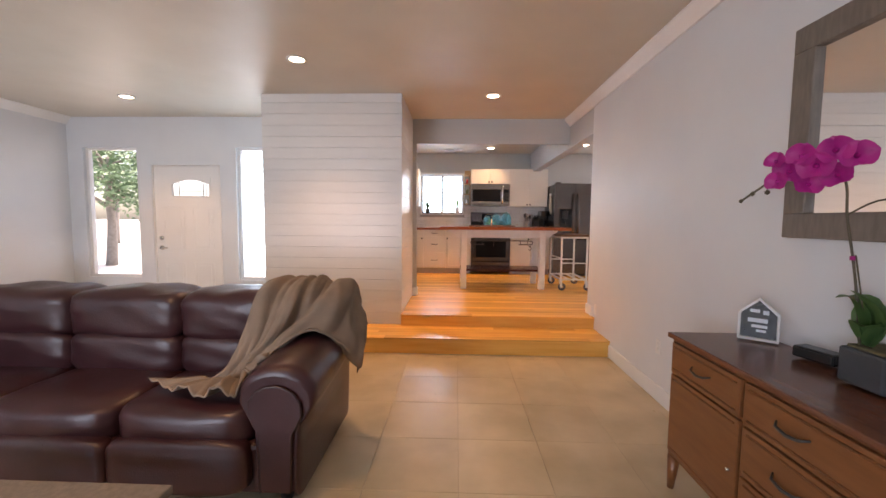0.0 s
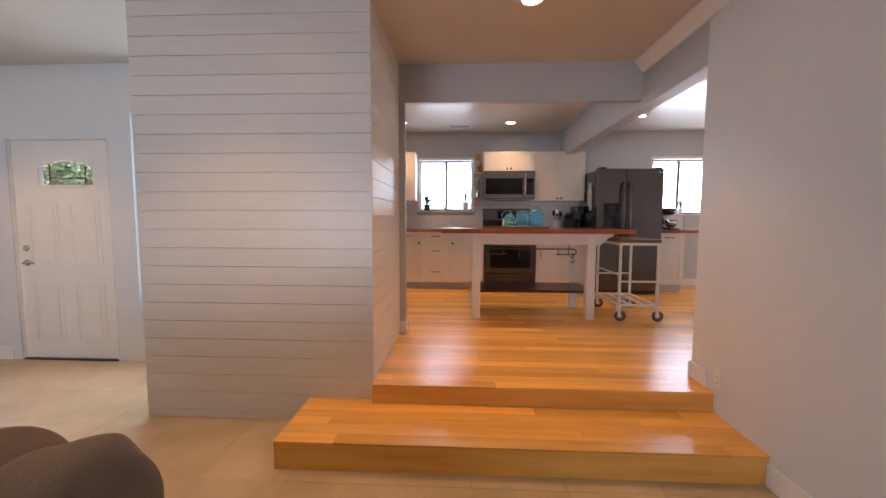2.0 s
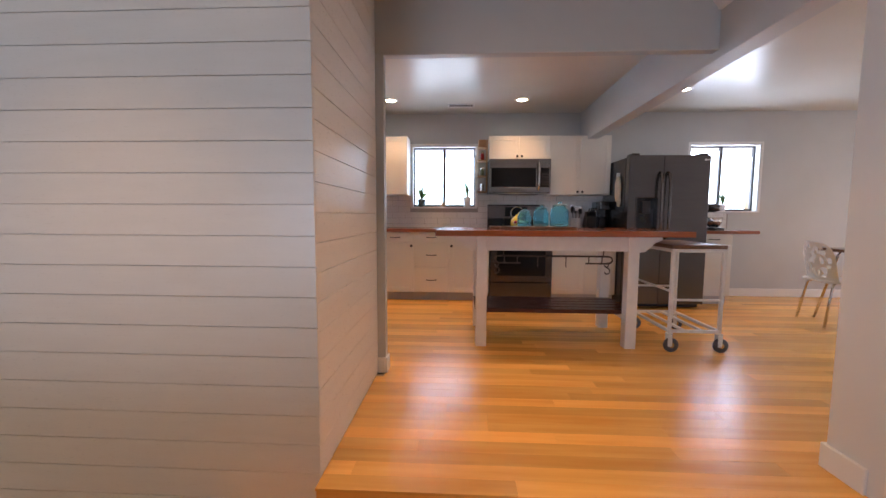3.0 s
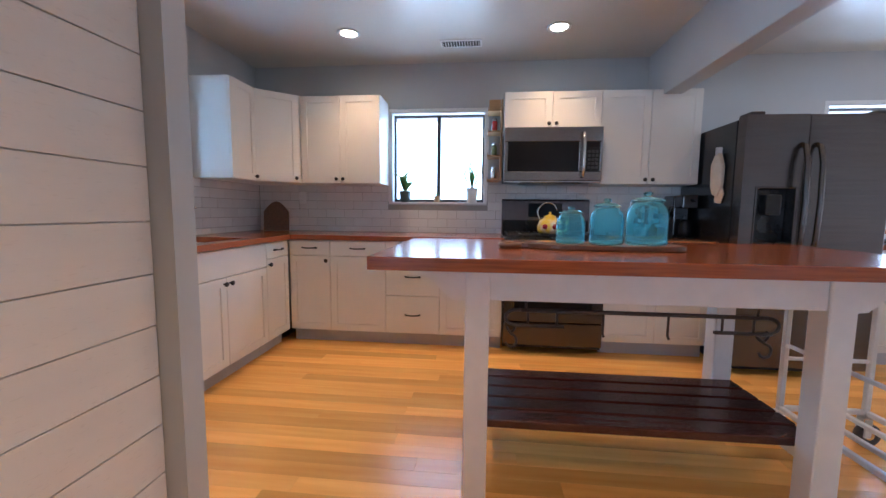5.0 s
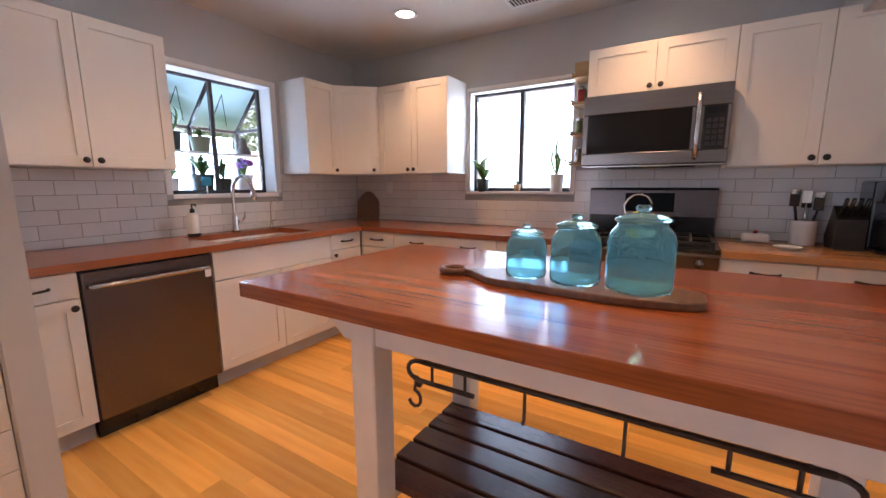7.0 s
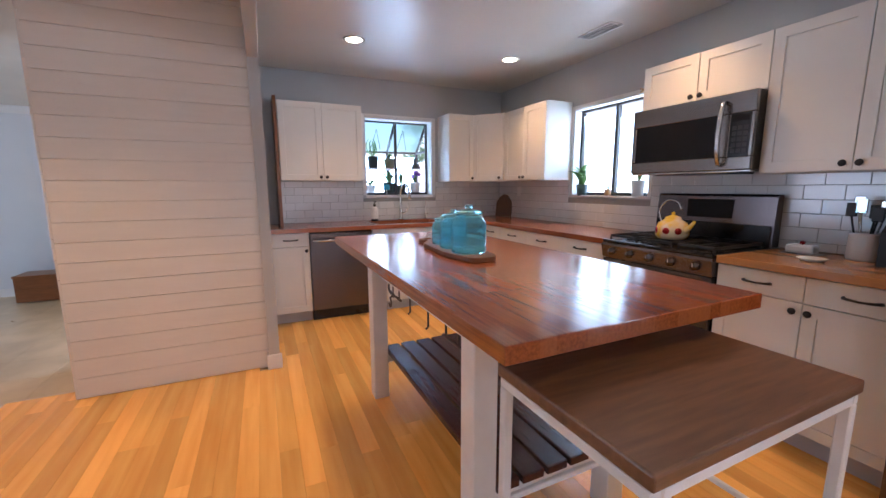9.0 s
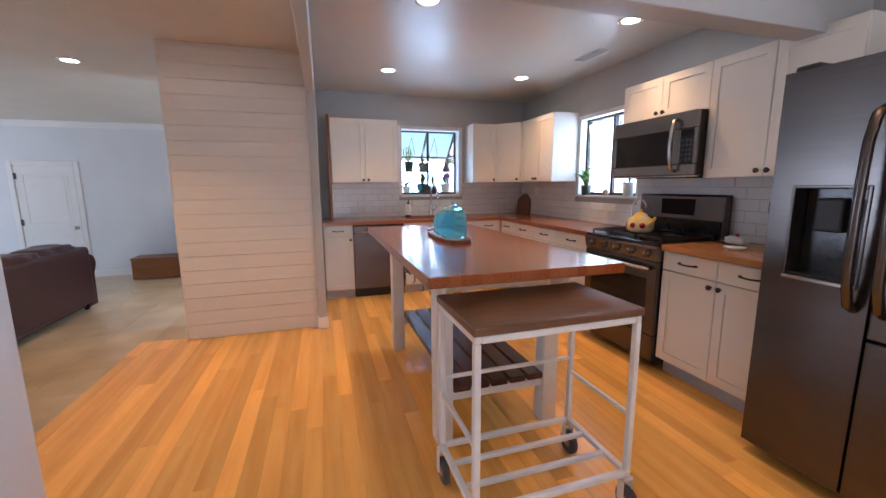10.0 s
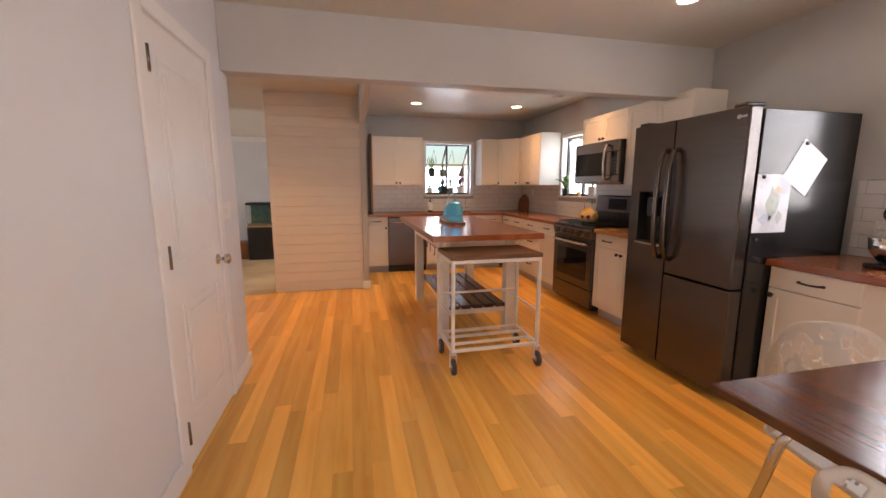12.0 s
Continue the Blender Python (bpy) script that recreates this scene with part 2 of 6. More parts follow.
STEM = material("stem", (0.10, 0.085, 0.05), (0.07, 0.06, 0.035), 20, 0.5)
PLASTIC_W = material("white plastic", (0.78, 0.78, 0.77), (0.75, 0.75, 0.74), 5, 0.35)
PAPER = material("paper", (0.72, 0.74, 0.78), (0.68, 0.70, 0.75), 6, 0.8)
CAN_GLOW = glow("lamp glow", (1.0, 0.86, 0.62), 14.0)
CONCRETE = material("pale concrete drive", (0.50, 0.47, 0.43), (0.42, 0.40, 0.36), 2, 0.85, bump=0.1)

# ---- building helpers ----
MESHES = {}


def part(name, bm, mat, parent=None, label="", smooth=False):
    """One mesh object of a bmesh (or of a shared mesh), under its thing or part."""
    if isinstance(bm, bpy.types.Mesh):
        me = bm
    else:
        me = bpy.data.meshes.new(name)
        bm.to_mesh(me)
        bm.free()
        me.materials.append(mat)
        if smooth:
            for f in me.polygons:
                f.use_smooth = True
    ob = new(name, me)
    if parent:
        ob.parent = parent
    if label:
        ob["label"] = label
    return ob


def thing(name, m, label, category, group="", kind=""):
    ob = new(name)
    ob.empty_display_size = 0.05
    ob.matrix_world = m
    return tagged(ob, label, category, group, kind)


def box(x0, y0, z0, x1, y1, z1, bevel=0.0, bm=None, seg=1, turn=None):
    """Adds a box between two corners, with its edges rounded off."""
    bm = bm or bmesh.new()
    t = bmesh.new()
    c = Matrix.LocRotScale(((x0 + x1) / 2, (y0 + y1) / 2, (z0 + z1) / 2), None, (abs(x1 - x0), abs(y1 - y0), abs(z1 - z0)))
    bmesh.ops.create_cube(t, size=1, matrix=c)
    if bevel:
        bmesh.ops.bevel(t, geom=t.edges[:], offset=bevel, segments=seg, affect="EDGES", profile=0.5)
    if turn:
        t.transform(turn)
    join(bm, t)
    return bm


def join(bm, t):
    idx = [bm.verts.new(v.co) for v in t.verts]
    t.verts.index_update()
    for f in t.faces:
        try:
            nf = bm.faces.new([idx[v.index] for v in f.verts])
            nf.smooth = f.smooth
        except ValueError:
            pass
    t.free()
    return bm


def tube(points, r, bm=None, sides=8, closed=False):
    """A round bar along points."""
    bm = bm or bmesh.new()
    pts = [Vector(p) for p in points]
    rings = []
    n = len(pts)
    up = None
    for i, p in enumerate(pts):
        a = pts[(i - 1) % n] if closed or i else pts[0]
        b = pts[(i + 1) % n] if closed or i < n - 1 else pts[-1]
        d = (b - a).normalized()
        if up is None:
            up = d.orthogonal().normalized()
        up = (up - d * up.dot(d)).normalized()
        side = d.cross(up)
        rr = r[i] if isinstance(r, (list, tuple)) else r
        rings.append([bm.verts.new(p + (up * math.cos(k * math.tau / sides) + side * math.sin(k * math.tau / sides)) * rr) for k in range(sides)])
    m = n if closed else n - 1
    for i in range(m):
        for k in range(sides):
            f = bm.faces.new((rings[i][k], rings[i][(k + 1) % sides], rings[(i + 1) % n][(k + 1) % sides], rings[(i + 1) % n][k]))
            f.smooth = True
    if not closed:
        bm.faces.new(rings[0][::-1])
        bm.faces.new(rings[-1])
    return bm


def lathe(profile, bm=None, sides=24, m=None, cap=True):
    """Turns a profile of (radius, height) about the z axis."""
    bm = bm or bmesh.new()
    m = m or Matrix()
    rings = [[bm.verts.new(m @ Vector((r * math.cos(k * math.tau / sides), r * math.sin(k * math.tau / sides), z))) for k in range(sides)] for r, z in profile]
    for a, b in zip(rings, rings[1:]):
        for k in range(sides):
            f = bm.faces.new((a[k], a[(k + 1) % sides], b[(k + 1) % sides], b[k]))
            f.smooth = True
    if cap:
        bm.faces.new(rings[0][::-1])
        bm.faces.new(rings[-1])
    return bm


def prism(outline, z0, z1, bm=None, m=None, bevel=0.0):
    """A plate with the given outline."""
    bm = bm or bmesh.new()
    t = bmesh.new()
    lo = [t.verts.new((x, y, z0)) for x, y in outline]
    hi = [t.verts.new((x, y, z1)) for x, y in outline]
    t.faces.new(lo[::-1])
    t.faces.new(hi)
    n = len(lo)
    for i in range(n):
        t.faces.new((lo[i], lo[(i + 1) % n], hi[(i + 1) % n], hi[i]))
    bmesh.ops.recalc_face_normals(t, faces=t.faces[:])
    if bevel:
        bmesh.ops.bevel(t, geom=t.edges[:], offset=bevel, segments=2, affect="EDGES", profile=0.5)
    if m:
        t.transform(m)
    return join(bm, t)


def structure(name, bm, mat, label, category, smooth=False):
    return tagged(part(name, bm, mat, None, "", smooth), label, category, "", "structure")


def cells(us, vs, holes, w0, w1, place, bm=None):
    """A slab of one connected mesh over a grid of cells, with rectangular holes (u0, u1, v0, v1)."""
    bm = bm or bmesh.new()
    us, vs, made = sorted(set(us)), sorted(set(vs)), {}

    def vert(i, j, w):
        if (i, j, w) not in made:
            made[i, j, w] = bm.verts.new(place(us[i], vs[j], w))
        return made[i, j, w]

    def solid(i, j):
        if not (0 <= i < len(us) - 1 and 0 <= j < len(vs) - 1):
            return False
        u, v = (us[i] + us[i + 1]) / 2, (vs[j] + vs[j + 1]) / 2
        return not any(a < u < b and c < v < d for a, b, c, d in holes)
    for i in range(len(us) - 1):
        for j in range(len(vs) - 1):
            if not solid(i, j):
                continue
            for w in (w0, w1):
                bm.faces.new([vert(i, j, w), vert(i + 1, j, w), vert(i + 1, j + 1, w), vert(i, j + 1, w)])
            for di, dj, a, b in ((-1, 0, (i, j), (i, j + 1)), (1, 0, (i + 1, j), (i + 1, j + 1)), (0, -1, (i, j), (i + 1, j)), (0, 1, (i, j + 1), (i + 1, j + 1))):
                if not solid(i + di, j + dj):
                    bm.faces.new([vert(*a, w0), vert(*b, w0), vert(*b, w1), vert(*a, w1)])
    bmesh.ops.recalc_face_normals(bm, faces=bm.faces[:])
    return bm


def wall_with_openings(axis, at0, at1, lo, hi, z0, z1, openings):
    """A wall along x or y between two faces, with real openings (lo, hi, z0, z1)."""
    us = [lo, hi] + [q for o in openings for q in o[:2]]
    vs = [z0, z1] + [q for o in openings for q in o[2:]]
    place = (lambda u, v, w: (u, w, v)) if axis == "x" else (lambda u, v, w: (w, u, v))
    return cells(us, vs, openings, at0, at1, place)


LF = -0.293
XL, XR = -5.40, 1.664
YW, YK, YD = 5.457, 8.50, 4.66
XK = -2.0
DX = 7.2

# ---- the shell ----
structure("wall_front", wall_with_openings("x", YW, YW + 0.15, XL - 0.15, -2.10, LF, 2.6, [(-5.18, -4.40, 0.22, 2.06), (-4.20, -3.21, LF, 1.822), (-2.98, -2.24, 0.20, 2.06)]), WALL_BLUE, "pale blue-grey front wall with door and sidelights", "wall")
structure("wall_left", wall_with_openings("y", XL - 0.15, XL, -3.0, YW, LF, 2.6, [(0.62, 1.48, LF, 1.745)]), WALL_BLUE, "pale blue painted living room wall", "wall")
structure("wall_right", box(XR, -3.0, LF, XR + 0.12, YD, 2.6), WALL_BLUE, "pale grey-blue wall beside the steps", "wall")
# The opening in the back wall is added, to let daylight in.
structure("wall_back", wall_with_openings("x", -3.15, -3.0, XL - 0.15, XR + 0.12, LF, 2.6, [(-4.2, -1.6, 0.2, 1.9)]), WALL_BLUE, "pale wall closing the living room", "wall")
structure("wall_pantry", wall_with_openings("x", YD - 0.12, YD, XR + 0.12, DX + 0.15, -0.02, 2.6, [(2.10, 2.82, -0.02, 2.06)]), WALL_BLUE, "pale blue-grey wall with a pantry door", "wall")
core = structure("wall_shiplap", box(-2.10, 4.483, LF, -0.533, 5.58, 2.6), SHIP, "white shiplap clad wall block", "wall")
structure("wall_stub", box(-2.0, 5.58, -0.02, -0.465, 5.65, 2.14), WALL_KIT, "grey wall end under the header beam", "wall")
structure("wall_sink", wall_with_openings("y", XK - 0.15, XK, 5.607, YK + 0.15, -0.3, 2.6, [(6.70, 7.53, 1.215, 2.085)]), WALL_KIT, "grey kitchen wall behind the sink", "wall")
structure("wall_stove", wall_with_openings("x", YK, YK + 0.15, XK, DX + 0.15, -0.3, 2.6, [(-0.65, 0.245, 1.22, 2.06), (3.14, 4.06, 1.175, 2.07)]), WALL_KIT, "grey kitchen wall behind the stove", "wall")
structure("wall_dining", wall_with_openings("y", DX, DX + 0.15, YD, YK, -0.3, 2.6, [(5.2, 7.6, 0.1, 2.05)]), WALL_BLUE, "pale wall closing the dining room", "wall")
structure("beam_cross", box(-2.0, 5.58, 2.14, XR, 5.65, 2.6, 0.004), WALL_KIT, "grey painted header beam across the kitchen opening", "beam")
structure("beam_long", box(XR, YD, 2.09, XR + 0.14, YK, 2.6, 0.004), WALL_KIT, "grey painted beam between kitchen and dining room", "beam")
structure("ceiling_living", box(XL, -3.0, LC, XR, 5.58, LC + 0.1), CEIL_L, "warm white satin living room ceiling", "ceiling")
structure("ceiling_kitchen", box(XK, 5.65, KC, XR, YK, KC + 0.07), CEIL, "white satin kitchen ceiling", "ceiling")
structure("ceiling_dining", box(XR + 0.14, YD, KC, DX, YK, KC + 0.07), CEIL, "white satin dining room ceiling", "ceiling")
# Front eave is lengthened past the porch soffit to stop a sun patch indoors.
roof = box(XL - 0.7, -3.6, 2.61, DX + 0.7, 6.6, 2.75)
# Unseen kitchen eave, made deep to keep direct sun off the windows.
box(XK - 0.18, 6.6, 2.61, DX + 0.7, YK + 0.95, 2.75, 0, roof)
structure("roof", roof, TRIM, "flat roof with white porch soffit, eaves lengthened to block sun", "roof")
structure("ground", box(-300, -300, LF - 0.45, 300, 300, LF - 0.12), CONCRETE, "pale sunlit paving round the house", "ground")
structure("floor_living", box(XL, -3.0, LF - 0.12, XR, 5.58, LF - 0.005), GROUT, "tan stone tile floor", "floor")
floor_k = box(-0.52, 4.435, -0.3, XR, 4.66, -0.012)
box(XK, 4.66, -0.3, DX, YK, -0.012, 0, floor_k)
FLOOR_K = structure("floor_kitchen", floor_k, GROUT, "honey-coloured wood plank floor", "floor")
STEP = structure("step", box(-0.95, 3.965, LF - 0.005, XR, 4.48, -0.142), GROUT, "wooden step up to the kitchen", "step")
for nm, ya, za, xa, yb, zb in (("riser", 3.95, LF, -0.96, 3.966, -0.143), ("riser", 4.412, -0.131, -0.52, 4.434, -0.012)):
    part(nm, box(xa, ya, za, XR - 0.001, yb, zb, 0.002), PLANK, STEP if za < -0.2 else FLOOR_K)
part("side_riser", box(-0.96, 3.95, LF, -0.951, 4.469, -0.143), PLANK, STEP)


def strips(name, pieces):
    """Trim along floors and walls, piece by piece."""
    bm = bmesh.new()
    for p in pieces:
        box(*p, 0.004, bm)
    return bm


structure("baseboard", strips("b", [
    (XR - 0.016, -3.0, LF, XR, 3.95, LF + 0.125), (XR - 0.016, 4.48, 0.0, XR, YD + 0.016, 0.11), (XR, YD, 0, 2.025, YD + 0.016, 0.11), (2.895, YD, 0, DX, YD + 0.016, 0.11),
    (XL, -3.0, LF, XL + 0.016, 0.54, LF + 0.12), (XL, 1.56, LF, XL + 0.016, YW, LF + 0.12), (XL + 0.016, YW - 0.016, LF, -4.28, YW, LF + 0.12),
    (-3.12, YW - 0.016, LF, -2.11, YW, LF + 0.12), (-0.518, 5.564, 0, -0.465, 5.58, 0.11), (-0.465, 5.564, 0, -0.449, 5.664, 0.11), (3.40, YK - 0.016, 0, DX, YK, 0.11)]), TRIM, "white painted baseboard", "baseboard")
cr = bmesh.new()
for x0, sx in ((XR, -1), (XL, 1)):
    t = prism([(0, 0), (0.018, 0), (0.03, 0.02), (0.085, 0.085), (0.085, 0.1), (0, 0.1)], -3.0, 5.45 if sx > 0 else 5.58)
    t.transform(Matrix(((sx, 0, 0, x0), (0, 0, 1, 0), (0, 1, 0, LC - 0.1), (0, 0, 0, 1))))
    join(cr, t)
structure("crown_trim", cr, TRIM, "white crown moulding along the ceiling", "trim")

# recessed lamps, vents


def recessed(x, y, z):
    t = thing("recessed_light", pose(x, y, z), "round white recessed ceiling light, switched on", "ceiling light", "recessed ceiling lights")
    ring = bmesh.new()
    lathe([(0.062, 0.0), (0.088, 0.0), (0.09, -0.004), (0.064, -0.007), (0.062, 0.0)], ring, 28, None, False)
    part("trim_ring", ring, TRIM, t)
    part("lens", lathe([(0.061, -0.003), (0.061, -0.001)], None, 24), CAN_GLOW, t, "glowing warm lens")


for cx, cy in LIVING_CANS:
    recessed(cx, cy, LC)
for cx, cy in KITCHEN_CANS + DINING_CANS:
    recessed(cx, cy, KC)
vent = thing("ceiling_vent", pose(0.03, 8.09, KC), "white metal slatted ceiling vent", "vent")
part("frame", strips("f", [(-0.17, -0.07, -0.008, 0.17, -0.055, 0), (-0.17, 0.055, -0.008, 0.17, 0.07, 0), (-0.17, -0.055, -0.008, -0.155, 0.055, 0), (0.155, -0.055, -0.008, 0.17, 0.055, 0)]), TRIM, vent)
part("backing", box(-0.155, -0.055, -0.002, 0.155, 0.055, -0.001), BLACKM, vent)
for i in range(14):
    part("slat", box(-0.15 + i * 0.0225, -0.055, -0.008, -0.146 + i * 0.0225, 0.055, -0.003), TRIM, vent)


# ---- windows and doors ----
def slider(name, x0, x1, z0, z1, yin, label):
    """A two-pane sliding window deep in a plastered opening."""
    w = thing(name, pose(0, 0, 0), label, "window", "", "structure")
    y = yin + 0.09
    part("window_frame", strips("f", [(x0, y, z0, x1, y + 0.04, z0 + 0.03), (x0, y, z1 - 0.03, x1, y + 0.04, z1), (x0, y, z0 + 0.03, x0 + 0.03, y + 0.04, z1 - 0.03), (x1 - 0.03, y, z0 + 0.03, x1, y + 0.04, z1 - 0.03)]), BRONZE, w)
    xm = (x0 + x1) / 2
    part("meeting_stile", box(xm - 0.018, y - 0.004, z0 + 0.03, xm + 0.018, y + 0.036, z1 - 0.03, 0.003), BRONZE, w)
    for a, b, dy in ((x0 + 0.03, xm - 0.018, 0.012), (xm + 0.018, x1 - 0.03, 0.024)):
        g = part("pane", box(a, y + dy, z0 + 0.03, b, y + dy + 0.004, z1 - 0.03), GLASS, w)
        g.visible_shadow = False
    part("window_sill", box(x0 - 0.02, yin - 0.018, z0 - 0.02, x1 + 0.02, yin + 0.09, z0, 0.004), TRIM, w)
    part("reveal", strips("r", [(x0 - 0.03, yin - 0.006, z1, x1 + 0.03, yin, z1 + 0.03), (x0 - 0.03, yin - 0.006, z0, x0, yin, z1), (x1, yin - 0.006, z0, x1 + 0.03, yin, z1)]), TRIM, w)
    part("liner", strips("l", [(x0, yin, z1 - 0.012, x1, y, z1), (x0, yin, z0, x0 + 0.012, y, z1 - 0.012), (x1 - 0.012, yin, z0, x1, y, z1 - 0.012)]), TRIM, w)
    return w


slider("window_1", -0.65, 0.245, 1.22, 2.06, YK, "dark-framed two-pane sliding window over the counter")
slider("window_2", 3.14, 4.06, 1.175, 2.07, YK, "dark-framed sliding window beside the refrigerator")

# greenhouse window over the sink
gw = thing("window_3", pose(0, 0, 0), "dark-framed greenhouse window projecting over the sink", "window", "", "structure")
GY0, GY1, GZ0, GZ1, GX = 6.70, 7.53, 1.215, 2.085, -2.52
gm = (GY0 + GY1) / 2
bars = bmesh.new()
for y in (GY0 + 0.015, gm, GY1 - 0.015):
    box(GX - 0.015, y - 0.015, GZ0, GX + 0.015, y + 0.015, 1.75, 0.003, bars)
    tube([(GX, y, 1.75), (XK - 0.17, y, GZ1 - 0.015)], 0.016, bars, 6)
    box(XK - 0.185, y - 0.015, GZ0, XK - 0.155, y + 0.015, GZ1, 0.003, bars)
for x, z in ((GX, GZ0 + 0.015), (GX, 1.75), (XK - 0.17, GZ1 - 0.015), (XK - 0.17, GZ0 + 0.012)):
    box(x - 0.014, GY0, z - 0.014, x + 0.014, GY1, z + 0.014, 0.003, bars)
for y in (GY0 + 0.015, GY1 - 0.015):
    box(GX, y - 0.012, 1.735, XK - 0.17, y + 0.012, 1.76, 0.003, bars)
part("window_frame", bars, BRONZE, gw)
for nm, pts in (("roof_pane", None), ("pane", (GX - 0.002, GY0 + 0.03, GZ0 + 0.02, GX + 0.002, gm - 0.015, 1.735)), ("pane", (GX - 0.002, gm + 0.015, GZ0 + 0.02, GX + 0.002, GY1 - 0.03, 1.735))):
    if pts:
        g = part(nm, box(*pts), GLASS, gw)
    else:
        t = bmesh.new()
        vs = [t.verts.new(v) for v in ((GX, GY0, 1.752), (GX, GY1, 1.752), (XK - 0.17, GY1, GZ1 - 0.013), (XK - 0.17, GY0, GZ1 - 0.013))]
        t.faces.new(vs)
        ex = bmesh.ops.extrude_face_region(t, geom=t.faces[:])
        bmesh.ops.translate(t, vec=(0, 0, 0.004), verts=[v for v in ex["geom"] if isinstance(v, bmesh.types.BMVert)])
        g = part(nm, t, ROOFGLASS, gw)
    g.visible_shadow = False
for y in (GY0 + 0.012, GY1 - 0.014):
    g = part("side_pane", prism([(GX, GZ0), (XK - 0.17, GZ0), (XK - 0.17, GZ1 - 0.03), (GX, 1.735)], y, y + 0.003, None, Matrix(((1, 0, 0, 0), (0, 0, 1, 0), (0, 1, 0, 0), (0, 0, 0, 1)))), GLASS, gw)
    g.visible_shadow = False
part("window_sill", box(GX - 0.02, GY0, GZ0 - 0.03, XK + 0.018, GY1, GZ0, 0.004), TRIM, gw)
part("shelf", box(GX + 0.02, GY0 + 0.03, 1.52, XK - 0.19, GY1 - 0.03, 1.535, 0.003), TRIM, gw, "narrow plant shelf")
part("liner", strips("l", [(XK - 0.15, GY0, GZ1 - 0.012, XK, GY1, GZ1), (XK - 0.15, GY0, GZ0, XK, GY0 + 0.012, GZ1 - 0.012), (XK - 0.15, GY1 - 0.012, GZ0, XK, GY1, GZ1 - 0.012)]), TRIM, gw)
part("reveal", strips("r", [(XK, GY0 - 0.035, GZ0, XK + 0.006, GY0, GZ1 + 0.035), (XK, GY1, GZ0, XK + 0.006, GY1 + 0.035, GZ1 + 0.035), (XK, GY0, GZ1, XK + 0.006, GY1, GZ1 + 0.035)]), TRIM, gw)


def sidelight(name, x0, x1, z0, z1):
    w = thing(name, pose(0, 0, 0), "tall white-framed fixed sidelight beside the front door", "window", "", "structure")
    y = YW + 0.04
    part("window_frame", strips("f", [(x0, y, z0, x1, y + 0.05, z0 + 0.04), (x0, y, z1 - 0.03, x1, y + 0.05, z1), (x0, y, z0 + 0.04, x0 + 0.045, y + 0.05, z1 - 0.03), (x1 - 0.03, y, z0 + 0.04, x1, y + 0.05, z1 - 0.03)]), TRIM, w)
    g = part("pane", box(x0 + 0.045, y + 0.02, z0 + 0.04, x1 - 0.03, y + 0.025, z1 - 0.03), GLASS, w)
    g.visible_shadow = False


sidelight("window_4", -5.18, -4.40, 0.22, 2.06)
sidelight("window_5", -2.98, -2.24, 0.20, 2.06)
# Both windows stay out of view; the back one is added for its light.
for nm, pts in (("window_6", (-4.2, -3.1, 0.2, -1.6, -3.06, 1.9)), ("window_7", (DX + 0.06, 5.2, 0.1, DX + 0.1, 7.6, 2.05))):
    w = thing(nm, pose(0, 0, 0), "unseen white-framed window for daylight", "window", "", "structure")
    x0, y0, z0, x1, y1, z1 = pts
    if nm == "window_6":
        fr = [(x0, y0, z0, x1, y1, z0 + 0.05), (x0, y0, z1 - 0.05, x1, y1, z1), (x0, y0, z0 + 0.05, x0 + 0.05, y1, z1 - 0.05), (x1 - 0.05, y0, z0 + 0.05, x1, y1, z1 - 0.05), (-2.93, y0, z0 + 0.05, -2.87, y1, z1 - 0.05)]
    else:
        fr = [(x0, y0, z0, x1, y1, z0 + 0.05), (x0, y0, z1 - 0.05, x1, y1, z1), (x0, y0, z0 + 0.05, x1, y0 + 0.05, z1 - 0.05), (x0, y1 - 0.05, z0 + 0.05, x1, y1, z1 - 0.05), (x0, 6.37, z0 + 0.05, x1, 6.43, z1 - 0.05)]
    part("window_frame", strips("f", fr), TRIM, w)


def arch(x0, x1, z0, z1, rise, n=10):
    return [(x0, z0), (x1, z0)] + [(x1 + (x0 - x1) * i / n, z1 - rise + rise * math.sin(math.pi * i / n)) for i in range(n + 1)]


# front door with an arched light
fd = thing("door_1", pose(0, 0, 0), "white panelled front door with an arched glass light, closed", "door", "", "structure")
UPR = Matrix(((1, 0, 0, 0), (0, 0, 1, 0), (0, 1, 0, 0), (0, 0, 0, 1)))
dx0, dx1, dz1, dy = -4.185, -3.225, 1.807, YW + 0.03
leaf = wall_with_openings("x", dy, dy + 0.044, dx0, dx1, LF + 0.012, dz1, [(-3.935, -3.395, 1.39, 1.62)])
part("leaf", leaf, TRIM, fd)
part("light_frame", strips("f", [(-3.960, dy - 0.008, 1.365, -3.370, dy, 1.39), (-3.960, dy - 0.008, 1.39, -3.935, dy, 1.60), (-3.395, dy - 0.008, 1.39, -3.370, dy, 1.60)]), TRIM, fd)
top = bmesh.new()
n = 12
for i in range(n):
    xa, xb = -3.960 + 0.59 * i / n, -3.960 + 0.59 * (i + 1) / n
    za = 1.545 + 0.07 * math.sin(math.pi * (i + 0.5) / n)
    box(xa, dy - 0.008, za, xb, dy + 0.03, 1.655, 0, top)
part("light_head", top, TRIM, fd)
g = part("glass", box(-3.935, dy + 0.018, 1.39, -3.395, dy + 0.023, 1.62), GLASS, fd)
g.visible_shadow = False
part("muntin", strips("m", [(-3.845, dy + 0.012, 1.39, -3.837, dy + 0.028, 1.60), (-3.493, dy + 0.012, 1.39, -3.485, dy + 0.028, 1.60), (-3.835, dy + 0.012, 1.45, -3.495, dy + 0.028, 1.456)]), BLACKM, fd)
